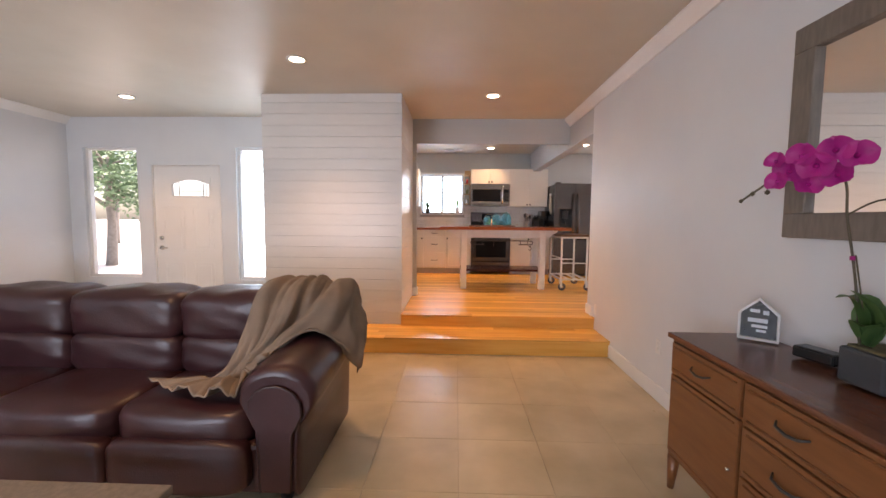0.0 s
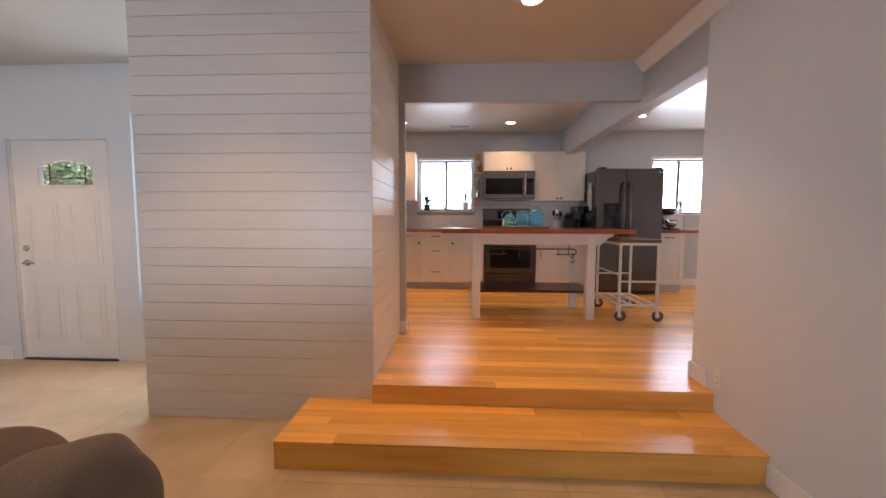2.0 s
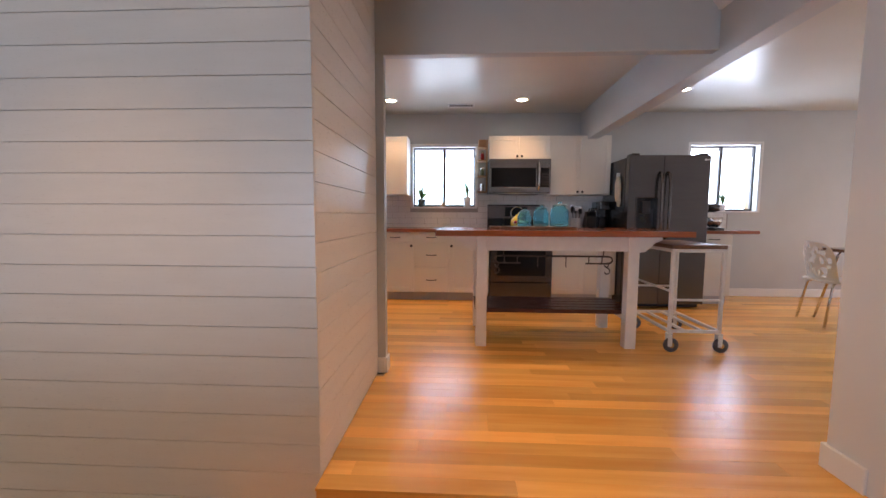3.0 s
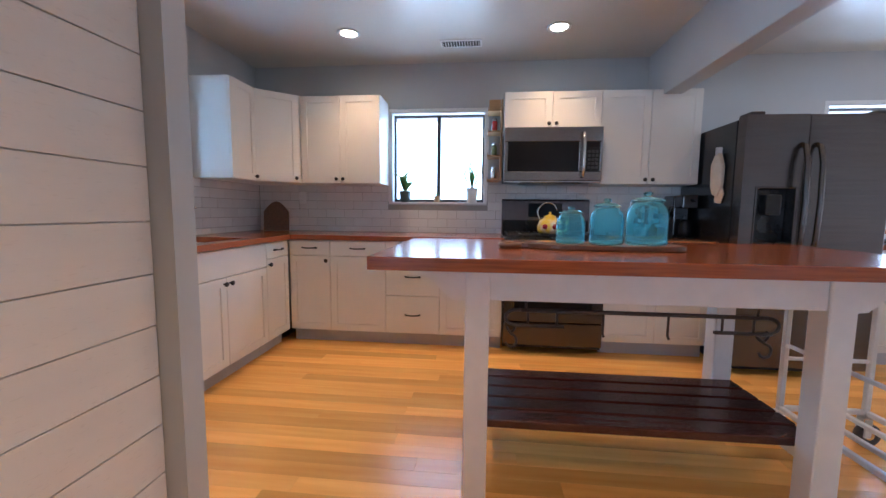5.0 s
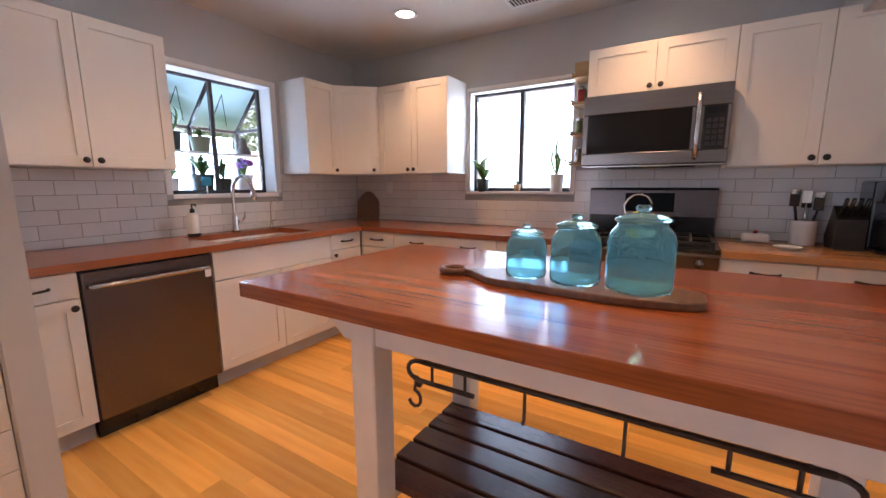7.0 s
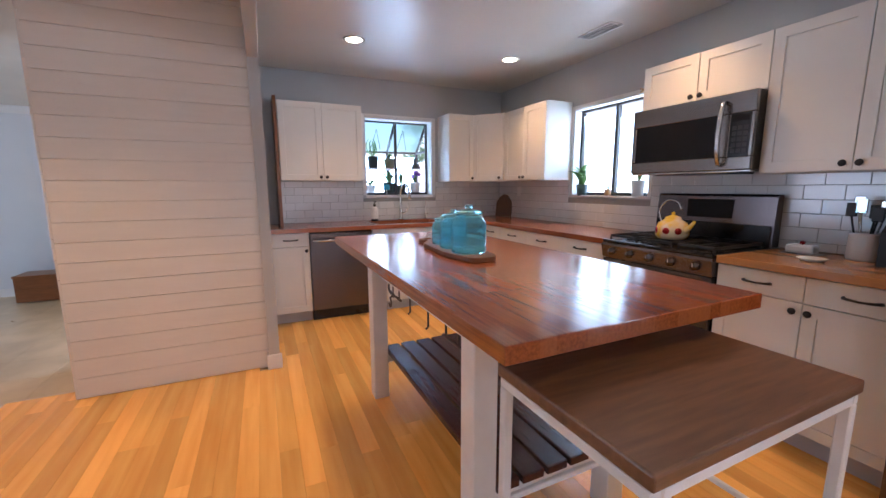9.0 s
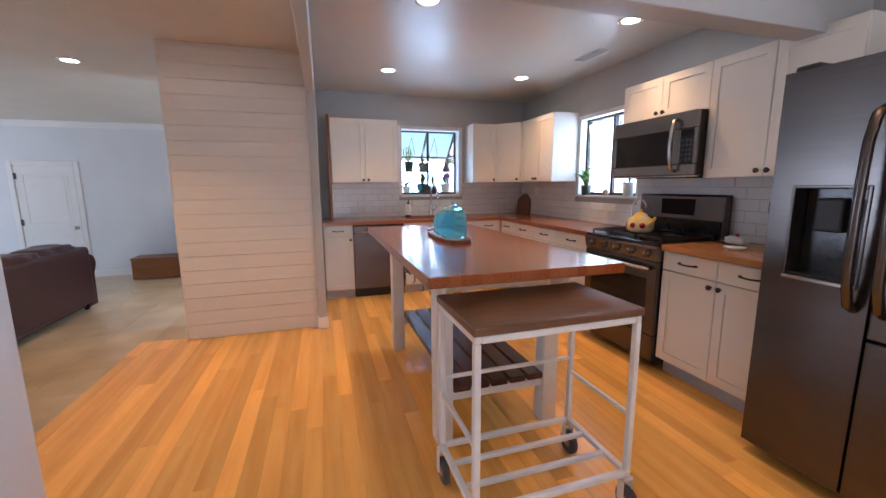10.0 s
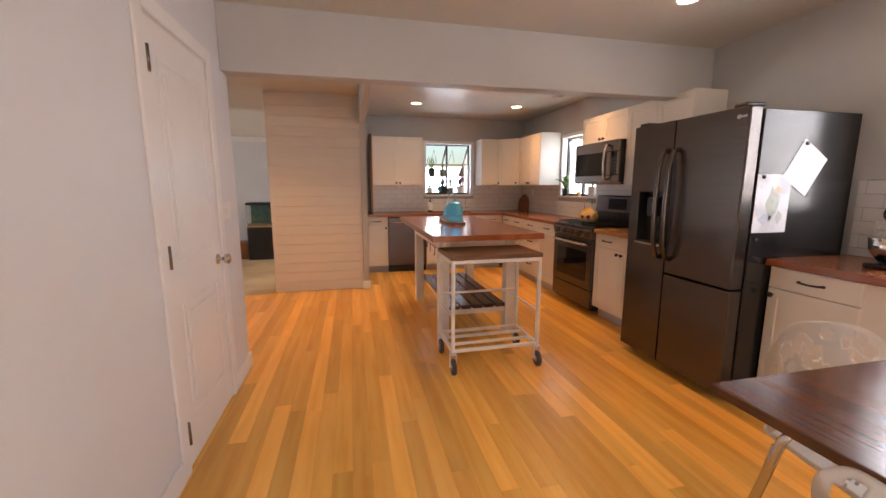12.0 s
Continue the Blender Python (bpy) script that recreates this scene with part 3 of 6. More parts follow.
for px0, px1, pz0, pz1 in ((-4.065, -3.765, 0.62, 1.24), (-3.645, -3.345, 0.62, 1.24), (-4.065, -3.765, -0.12, 0.45), (-3.645, -3.345, -0.12, 0.45)):
    part("panel", strips("p", [(px0, dy - 0.005, pz0, px1, dy, pz0 + 0.02), (px0, dy - 0.005, pz1 - 0.02, px1, dy, pz1), (px0, dy - 0.005, pz0 + 0.02, px0 + 0.02, dy, pz1 - 0.02), (px1 - 0.02, dy - 0.005, pz0 + 0.02, px1, dy, pz1 - 0.02), (px0 + 0.05, dy - 0.004, pz0 + 0.05, px1 - 0.05, dy, pz1 - 0.05)]), TRIM, fd)
part("deadbolt", lathe([(0.03, 0), (0.03, 0.012), (0.02, 0.02)], None, 16, pose(-4.105, dy, 0.79, 90)), CHROME, fd, "brushed nickel deadbolt")
hd = lathe([(0.03, 0), (0.03, 0.01), (0.012, 0.014), (0.012, 0.045)], None, 16, pose(-4.105, dy, 0.65, 90))
tube([(-4.105, dy - 0.045, 0.65), (-3.995, dy - 0.045, 0.65)], 0.01, hd)
part("lever_handle", hd, CHROME, fd, "brushed nickel lever")
part("threshold", box(dx0, YW - 0.01, LF, dx1, YW + 0.12, LF + 0.012, 0.003), BLACKM, fd)
part("jamb", strips("j", [(-4.195, YW + 0.0, LF, -4.182, YW + 0.12, 1.822), (-3.228, YW + 0.0, LF, -3.215, YW + 0.12, 1.822), (-4.182, YW, 1.809, -3.228, YW + 0.12, 1.822)]), TRIM, fd)


def panel_door(name, m, w, h, label, knob_side, two_panels=True):
    """An inside door in its casing; local x along the wall, front towards -y."""
    d = thing(name, m, label, "door", "", "structure")
    part("leaf", box(0.012, 0.0, 0.008, w - 0.012, 0.035, h - 0.012, 0.002), TRIM, d)
    for z0, z1 in ((0.22, 0.80), (1.00, h - 0.16)):
        bm = bmesh.new()
        for k, (ins, out) in enumerate(((0.0, 0.009), (0.05, 0.012))):
            a, b, c, e = 0.11 + ins, w - 0.11 - ins, z0 + ins, z1 - ins
            if k:
                box(a, -out * 0.6, c, b, 0.0005, e, 0.003, bm)
            else:
                for p in ((a, c, b, c + 0.016), (a, e - 0.016, b, e), (a, c, a + 0.016, e), (b - 0.016, c, b, e)):
                    box(p[0], -out * 0.6, p[1], p[2], 0.0005, p[3], 0.002, bm)
        part("raised_panel", bm, TRIM, d)
    cas = strips("c", [(-0.075, -0.014, 0, 0.0, 0.0, h + 0.075), (w, -0.014, 0, w + 0.075, 0.0, h + 0.075), (0, -0.014, h, w, 0.0, h + 0.075), (0, 0.0, 0, 0.01, 0.10, h), (w - 0.01, 0.0, 0, w, 0.10, h), (0.01, 0.0, h - 0.01, w - 0.01, 0.10, h)])
    part("casing", cas, TRIM, d)
    kx = 0.07 if knob_side < 0 else w - 0.07
    part("knob", lathe([(0.032, 0), (0.032, 0.008), (0.012, 0.012), (0.012, 0.035), (0.027, 0.042), (0.032, 0.06), (0.024, 0.072), (0.0, 0.074)], None, 20, pose(kx, 0.0, 0.92, 90), False), CHROME, d, "brushed nickel knob")
    hx = w - 0.012 if knob_side < 0 else 0.012
    for z in (0.19, 1.04, h - 0.19):
        part("hinge", box(hx - 0.010, -0.009, z - 0.05, hx + 0.026, 0.001, z + 0.05, 0.002), STEEL_M, d, "steel hinge leaf")
        part("hinge_pin", tube([(hx - 0.004, -0.014, z - 0.052), (hx - 0.004, -0.014, z + 0.052)], 0.008, None, 8), STEEL_M, d)
    return d


# the pantry door faces +y: its local x runs along -x
panel_door("door_2", pose(2.82, YD, 0, 0, 0, 180), 0.72, 2.06, "white two-panel pantry door with a nickel knob, closed", 1)
panel_door("door_3", pose(XL, 0.62, LF, 0, 0, 90), 0.86, 2.03, "white inside door on the living room wall, closed", 1)


# ---- cabinets ----
def shaker(x0, x1, z0, z1, y, bm=None):
    """A door front: frame of four rails round a recessed panel; the face lies at y, towards -y."""
    bm = bm or bmesh.new()
    r, e = 0.057, 0.0015
    rings = []
    for k, d in ((0, 0.02), (0, e), (e, 0), (r - 0.001, 0), (r, 0.008)):
        rings.append([bm.verts.new((x, y + d, z)) for x, z in ((x0 + k, z0 + k), (x1 - k, z0 + k), (x1 - k, z1 - k), (x0 + k, z1 - k))])
    bm.faces.new(rings[0])
    bm.faces.new(rings[-1][::-1])
    for a, b in zip(rings, rings[1:]):
        for q in range(4):
            bm.faces.new((a[q], b[q], b[(q + 1) % 4], a[(q + 1) % 4]))
    bmesh.ops.recalc_face_normals(bm, faces=bm.faces[:])
    return bm


def knob(x, y, z, parent):
    if "knob" not in MESHES:
        bm = lathe([(0.006, 0), (0.006, 0.012), (0.014, 0.016), (0.0165, 0.024), (0.012, 0.03), (0.0, 0.0305)], None, 14, pose(0, 0, 0, 90), False)
        o = part("knob", bm, BLACKM, parent, "small black knob")
        MESHES["knob"] = o.data
    else:
        o = part("knob", MESHES["knob"], None, parent, "small black knob")
    o.location = (x, y, z)


def pull(x, y, z, parent, w=0.12):
    if "pull" not in MESHES:
        bm = tube([(-0.06, 0, 0), (-0.055, -0.02, 0.002), (-0.045, -0.026, 0.001), (0, -0.028, -0.002), (0.045, -0.026, 0.001), (0.055, -0.02, 0.002), (0.06, 0, 0)], [0.008, 0.007, 0.006, 0.0055, 0.006, 0.007, 0.008], None, 8)
        o = part("pull", bm, BLACKM, parent, "black bar pull")
        MESHES["pull"] = o.data
    else:
        o = part("pull", MESHES["pull"], None, parent, "black bar pull")
    o.location = (x, y, z)


def front(kind, name, x0, x1, z0, z1, y, root, handle):
    g = 0.0018
    bm = shaker(x0 + g, x1 - g, z0 + g, z1 - g, y) if kind == "door" else box(x0 + g, y, z0 + g, x1 - g, y + 0.02, z1 - g, 0.002)
    d = part(name, bm, CAB, root)
    if handle == "pull":
        pull((x0 + x1) / 2, y, (z0 + z1) / 2, d)
    elif handle == "lt":
        knob(x0 + 0.03, y, z1 - 0.04, d)
    elif handle == "rt":
        knob(x1 - 0.03, y, z1 - 0.04, d)
    elif handle == "lb":
        knob(x0 + 0.03, y, z0 + 0.035, d)
    elif handle == "rb":
        knob(x1 - 0.03, y, z0 + 0.035, d)
    return d


def base_cabinet(m, w, layout, label, deep=0.61, name="base_cabinet"):
    """Local x along the wall, wall at y = 0, front towards -y."""
    c = thing(name, m, label, "cabinet", "white base cabinets")
    part("body", box(0.001, -deep + 0.02, 0.11, w - 0.001, -0.012, 0.884), CAB, c)
    part("toe_kick", box(0.001, -deep + 0.08, 0.0, w - 0.001, -deep + 0.10, 0.109), TOEK, c)
    y = -deep
    if layout == "drawers":
        for z0, z1 in ((0.755, 0.88), (0.435, 0.752), (0.115, 0.432)):
            front("drawer", "drawer", 0, w, z0, z1, y, c, "pull")
    elif layout == "sink":
        front("drawer", "false_front", 0, w, 0.70, 0.88, y, c, "")
        front("door", "door", 0, w / 2, 0.115, 0.697, y, c, "rt")
        front("door", "door", w / 2, w, 0.115, 0.697, y, c, "lt")
    elif layout == "double":
        for k, (a, b) in enumerate(((0, w / 2), (w / 2, w))):
            front("drawer", "drawer", a, b, 0.755, 0.88, y, c, "pull")
            front("door", "door", a, b, 0.115, 0.752, y, c, "lt" if k else "rt")
    elif layout == "plain":
        front("door", "door", 0, w, 0.115, 0.88, y, c, "")
    else:
        front("drawer", "drawer", 0, w, 0.755, 0.88, y, c, "pull")
        front("door", "door", 0, w, 0.115, 0.752, y, c, layout)
    return c


def wall_cabinet(m, w, z0, z1, doors, label, deep=0.33):
    c = thing("wall_cabinet", m, label, "cabinet", "white wall cabinets")
    part("body", box(0, -deep + 0.02, z0, w, -0.002, z1, 0.001), CAB, c)
    n = len(doors)
    for k, h in enumerate(doors):
        front("door", "door", w * k / n, w * (k + 1) / n, z0 + 0.002, z1 - 0.002, -deep, c, h)
    return c


UB, UT = 1.372, 2.134
# sink wall: local x runs along +y, fronts face +x
base_cabinet(pose(XK, 5.66, 0, 0, 0, 90), 0.329, "rt", "narrow white cabinet with a drawer beside the dishwasher")
base_cabinet(pose(XK, 6.607, 0, 0, 0, 90), 0.935, "sink", "white sink cabinet with two doors")
base_cabinet(pose(XK, 7.543, 0, 0, 0, 90), 0.335, "lt", "narrow white cabinet with a drawer beside the sink")
base_cabinet(pose(-1.385, YK, 0), 0.355, "rt", "white cabinet with a drawer by the corner")
base_cabinet(pose(-1.03, YK, 0), 0.475, "rt", "white cabinet with a drawer and a door")
base_cabinet(pose(-0.555, YK, 0), 0.45, "drawers", "white cabinet with three drawers")
base_cabinet(pose(-0.105, YK, 0), 0.507, "lt", "white cabinet with a drawer beside the stove")
base_cabinet(pose(1.19, YK, 0), 0.785, "double", "white double cabinet between stove and refrigerator")
base_cabinet(pose(2.925, YK, 0), 0.445, "lt", "white end cabinet beside the refrigerator", 0.60)
wall_cabinet(pose(XK, 5.79, 0, 0, 0, 90), 0.81, UB, UT, ("rb", "lb"), "white double wall cabinet beside the sink window")
wall_cabinet(pose(XK, 7.60, 0, 0, 0, 90), 0.325, UB, UT, ("rb",), "narrow white wall cabinet with one door")
wall_cabinet(pose(-1.395, YK, 0), 0.72, UB, UT, ("rb", "lb"), "white double wall cabinet beside the stove-wall window")
wall_cabinet(pose(0.40, YK, 0), 0.79, 1.83, UT, ("rb", "lb"), "short white wall cabinet over the microwave")
wall_cabinet(pose(1.19, YK, 0), 0.78, UB, UT, ("rb", "lb"), "tall white double wall cabinet beside the refrigerator")
# corner wall cabinet with a slanted front
cc = thing("wall_cabinet", pose(0, 0, 0), "white corner wall cabinet with a slanted door", "cabinet", "white wall cabinets")
part("body", prism([(XK + 0.002, YK - 0.002), (XK + 0.002, 7.926), (-1.69, 7.926), (-1.397, 8.19), (-1.397, YK - 0.002)], UB, UT), CAB, cc)
sl = Vector((-1.397 + 1.67, 8.17 - 7.926, 0))
ang = math.degrees(math.atan2(sl.y, sl.x))
mm = pose(-1.683, 7.917, 0, 0, 0, ang)
bm = shaker(0.004, sl.length - 0.0, UB + 0.003, UT - 0.003, -0.012)
bm.transform(mm)
dd = part("door", bm, CAB, cc)
o = part("knob", MESHES["knob"], None, dd, "small black knob")
o.matrix_basis = mm @ pose(sl.length - 0.035, -0.012, UB + 0.04)
tagged(part("end_panel", box(XK, 5.755, 0.93, -1.655, 5.785, UT + 0.03, 0.002), DRESSER), "dark wood end panel between counter and wall cabinet", "panel")

# counters
Y0c, Y1c = 5.652, YK - 0.002
SX0, SX1, SY0, SY1 = -1.90, -1.47, 6.69, 7.44
ct = cells([XK + 0.002, SX0, SX1, -1.36], [Y0c, SY0, SY1, Y1c], [(SX0, SX1, SY0, SY1)], 0.886, 0.926, lambda u, v, w: (u, v, w))
tagged(part("countertop", ct, COUNTER_Y), "reddish butcher block countertop with a sink cut-out", "countertop")
tagged(part("countertop", box(-1.359, 7.865, 0.886, 0.402, Y1c, 0.926, 0.002), COUNTER), "reddish butcher block countertop along the stove wall", "countertop")
tagged(part("countertop", box(1.192, 7.865, 0.886, 1.975, Y1c, 0.926, 0.002), OAKTOP), "golden butcher block countertop beside the stove", "countertop")
tagged(part("countertop", box(2.918, 7.865, 0.886, 3.66, Y1c, 0.926, 0.002), COUNTER), "reddish butcher block countertop overhanging the end cabinet", "countertop")

# sink
sk = thing("sink", pose(0, 0, 0), "undermounted steel sink basin", "sink")
b = bmesh.new()
for p in ((SX0 - 0.01, SY0 - 0.01, 0.70, SX0, SY1 + 0.01, 0.885), (SX1, SY0 - 0.01, 0.70, SX1 + 0.01, SY1 + 0.01, 0.885), (SX0, SY0 - 0.01, 0.70, SX1, SY0, 0.885), (SX0, SY1, 0.70, SX1, SY1 + 0.01, 0.885), (SX0, SY0, 0.69, SX1, SY1, 0.70)):
    box(*p, 0, b)
part("basin", b, STEEL_L, sk)
part("drain", lathe([(0.045, 0.0), (0.045, 0.004), (0.02, 0.005)], None, 18, pose(-1.7, 7.07, 0.70)), CHROME, sk)

# ---- appliances ----
# dishwasher, front towards +x
dw = thing("dishwasher", pose(XK, 5.99, 0, 0, 0, 90), "dark stainless dishwasher with a bar handle", "dishwasher")
part("tub", box(0.004, -0.57, 0.10, 0.611, -0.02, 0.882), BLACKM, dw)
part("door", box(0.006, -0.615, 0.115, 0.609, -0.572, 0.872, 0.006, None, 2), STEEL_D, dw)
part("control_strip", box(0.008, -0.612, 0.8725, 0.607, -0.572, 0.882, 0.002), BLACK, dw)
hb = bmesh.new()
tube([(0.03, -0.617, 0.80), (0.04, -0.65, 0.802), (0.10, -0.662, 0.803), (0.3, -0.668, 0.804), (0.51, -0.662, 0.803), (0.57, -0.65, 0.802), (0.58, -0.617, 0.80)], 0.012, hb, 10)
part("handle", hb, STEEL_L, dw, "brushed steel bar handle")
part("kick_plate", box(0.006, -0.55, 0.0, 0.609, -0.53, 0.108), BLACK, dw)
part("energy_label", box(0.565, -0.6165, 0.74, 0.60, -0.6155, 0.79), PLASTIC_W, dw)

# microwave over the stove
mw = thing("microwave", pose(0.402, YK, 0), "dark stainless over-range microwave with a vertical handle", "microwave")
part("case", box(0, -0.385, 1.395, 0.786, -0.004, 1.826, 0.004), BLACKM, mw)
part("door_frame", strips("f", [(0, -0.412, 1.71, 0.786, -0.386, 1.826), (0, -0.412, 1.395, 0.786, -0.386, 1.468), (0, -0.412, 1.468, 0.03, -0.386, 1.71), (0.60, -0.412, 1.468, 0.66, -0.386, 1.71), (0.765, -0.412, 1.468, 0.786, -0.386, 1.71)]), STEEL_M, mw)
part("window", box(0.03, -0.408, 1.468, 0.60, -0.388, 1.71), DARKGLASS, mw, "black glass window")
part("control_panel", box(0.66, -0.409, 1.468, 0.765, -0.388, 1.71), BLACK, mw)
for i in range(5):
    for j in range(3):
        part("button", box(0.672 + j * 0.03, -0.4105, 1.49 + i * 0.032, 0.694 + j * 0.03, -0.409, 1.512 + i * 0.032), BLACKM, mw)
part("display", box(0.67, -0.4105, 1.665, 0.755, -0.409, 1.70), DARKGLASS, mw)
part("handle", tube([(0.63, -0.412, 1.775), (0.63, -0.445, 1.77), (0.63, -0.462, 1.70), (0.63, -0.468, 1.60), (0.63, -0.462, 1.50), (0.63, -0.445, 1.43), (0.63, -0.412, 1.425)], 0.013, None, 10), STEEL_L, mw, "curved brushed steel handle")
part("vent_grille", box(0.15, -0.34, 1.375, 0.64, -0.08, 1.394, 0.004), BLACK, mw)
part("lower_lip", box(0, -0.40, 1.380, 0.786, -0.36, 1.3945, 0.004), STEEL_L, mw)

# gas range
sv = thing("gas_range", pose(0.408, YK, 0), "dark stainless gas range with oven and black cooktop", "stove")
part("body", box(0.002, -0.60, 0.04, 0.778, -0.02, 0.905, 0.003), BLACK, sv)
part("cooktop", box(0.0, -0.655, 0.906, 0.78, -0.09, 0.93, 0.008, None, 2), BLACK, sv)
cp = prism([(-0.655, 0.905), (-0.665, 0.89), (-0.645, 0.80), (-0.60, 0.80), (-0.60, 0.905)], 0.002, 0.778)
cp.transform(Matrix(((0, 0, 1, 0), (1, 0, 0, 0), (0, 1, 0, 0), (0, 0, 0, 1))))
part("control_panel", cp, STEEL_D, sv)
for i in range(5):
    k = part("burner_knob", lathe([(0.026, 0), (0.026, 0.006), (0.021, 0.01), (0.02, 0.03), (0.0, 0.032)], None, 18, pose(0.09 + i * 0.15, -0.652, 0.85, 100), False), STEEL, sv)
    part("pointer", box(0.087 + i * 0.15, -0.690, 0.848, 0.093 + i * 0.15, -0.684, 0.868), STEEL_L, k)
ov = part("oven_door", box(0.006, -0.648, 0.265, 0.774, -0.603, 0.795, 0.005, None, 2), STEEL, sv)
part("oven_window", box(0.09, -0.6505, 0.345, 0.69, -0.6475, 0.665, 0.001), DARKGLASS, ov, "black oven glass")
part("oven_handle", tube([(0.06, -0.648, 0.745), (0.07, -0.685, 0.748), (0.15, -0.70, 0.75), (0.39, -0.706, 0.75), (0.63, -0.70, 0.75), (0.71, -0.685, 0.748), (0.72, -0.648, 0.745)], 0.013, None, 10), STEEL_L, ov, "brushed steel bar handle")
part("storage_drawer", box(0.006, -0.645, 0.075, 0.774, -0.603, 0.258, 0.005, None, 2), STEEL, sv)
bg = prism([(-0.10, 0.93), (-0.085, 1.235), (-0.07, 1.25), (-0.02, 1.25), (-0.02, 0.93)], 0.0, 0.78)
bg.transform(Matrix(((0, 0, 1, 0), (1, 0, 0, 0), (0, 1, 0, 0), (0, 0, 0, 1))))
part("backguard", bg, STEEL_D, sv)
part("clock_panel", box(0.24, -0.098, 1.09, 0.54, -0.085, 1.215, 0.002), DARKGLASS, sv, "black display panel")
part("backguard_base", box(0.01, -0.108, 0.931, 0.77, -0.097, 1.06, 0.002), BLACK, sv)
for gx0 in (0.03, 0.285, 0.54):
    gr = bmesh.new()
    x1 = gx0 + 0.21
    for a, c in (((gx0, -0.60), (x1, -0.60)), ((gx0, -0.14), (x1, -0.14)), ((gx0, -0.60), (gx0, -0.14)), ((x1, -0.60), (x1, -0.14)), ((gx0, -0.37), (x1, -0.37)), (((gx0 + x1) / 2, -0.60), ((gx0 + x1) / 2, -0.14))):
        box(min(a[0], c[0]) - 0.006, min(a[1], c[1]) - 0.006, 0.945, max(a[0], c[0]) + 0.006, max(a[1], c[1]) + 0.006, 0.962, 0.003, gr)
    for px in (gx0, x1):
        for py in (-0.6, -0.14):
            box(px - 0.006, py - 0.006, 0.93, px + 0.006, py + 0.006, 0.947, 0, gr)
    part("grate", gr, BLACKM, sv)
    for by in (-0.49, -0.25):
        part("burner", lathe([(0.05, 0.93), (0.05, 0.938), (0.035, 0.94), (0.035, 0.947), (0.0, 0.948)], None, 18, pose((gx0 + x1) / 2, by, 0), False), BLACK, sv)

# refrigerator
fr = thing("refrigerator", pose(1.985, YK, 0), "dark stainless side-by-side refrigerator with an ice dispenser", "refrigerator")
part("cabinet", box(0.0, -0.76, 0.03, 0.92, -0.02, 1.785, 0.004), BLACK, fr, "black side panels")
part("base_grille", box(0.02, -0.78, 0.012, 0.90, -0.75, 0.075, 0.003), BLACKM, fr)
FXS = 0.395
ld = part("freezer_door", wall_with_openings("x", -0.860, -0.770, 0.002, FXS - 0.003, 0.06, 1.80, [(0.10, 0.34, 0.93, 1.31)]), STEEL, fr)
part("dispenser", strips("d", [(0.10, -0.780, 0.93, 0.34, -0.770, 1.31), (0.10, -0.860, 0.93, 0.34, -0.780, 0.945)]), BLACK, ld, "black ice and water dispenser recess")
part("dispenser_nozzle", box(0.17, -0.850, 1.13, 0.27, -0.780, 1.27, 0.01, None, 2), BLACKM, ld)
part("drip_tray", box(0.09, -0.875, 0.915, 0.35, -0.850, 0.932, 0.004), STEEL_L, ld)
part("dispenser_trim", strips("t", [(0.088, -0.866, 0.93, 0.10, -0.860, 1.322), (0.34, -0.866, 0.93, 0.352, -0.860, 1.322), (0.10, -0.866, 1.31, 0.34, -0.860, 1.322)]), STEEL, ld)
rd = part("fridge_door", box(FXS + 0.003, -0.860, 0.735, 0.918, -0.770, 1.80, 0.010, None, 3), STEEL, fr)
fz = part("lower_drawer", box(FXS + 0.003, -0.860, 0.06, 0.918, -0.770, 0.727, 0.010, None, 3), STEEL, fr)
for hx, own in ((FXS - 0.045, ld), (FXS + 0.045, rd)):
    s = -1 if own is ld else 1
    part("handle", tube([(hx, -0.860, 1.60), (hx, -0.900, 1.58), (hx, -0.928, 1.48), (hx, -0.938, 1.22), (hx, -0.928, 0.96), (hx, -0.900, 0.86), (hx, -0.860, 0.84)], 0.017, None, 10), STEEL, own, "curved bar handle")
for hx in (0.03, 0.80):
    part("hinge_cover", box(hx, -0.850, 1.801, hx + 0.09, -0.720, 1.823, 0.006), BLACKM, fr)
part("badge", lathe([(0.014, 0), (0.014, 0.002)], None, 14, pose(0.855, -0.861, 1.745, 90)), STEEL_L, fr)
part("badge_bar", box(0.87, -0.863, 1.739, 0.905, -0.861, 1.751), STEEL_L, fr)
tagged(part("paper_note", box(2.9065, 7.97, 1.33, 2.9085, 8.19, 1.59, 0, None, 1, Matrix.Translation((2.9075, 8.08, 1.455)) @ Matrix.Rotation(radians(-32), 4, "X") @ Matrix.Translation((-2.9075, -8.08, -1.455))), PAPER), "blank white paper sheet pinned askew to the refrigerator", "paper")

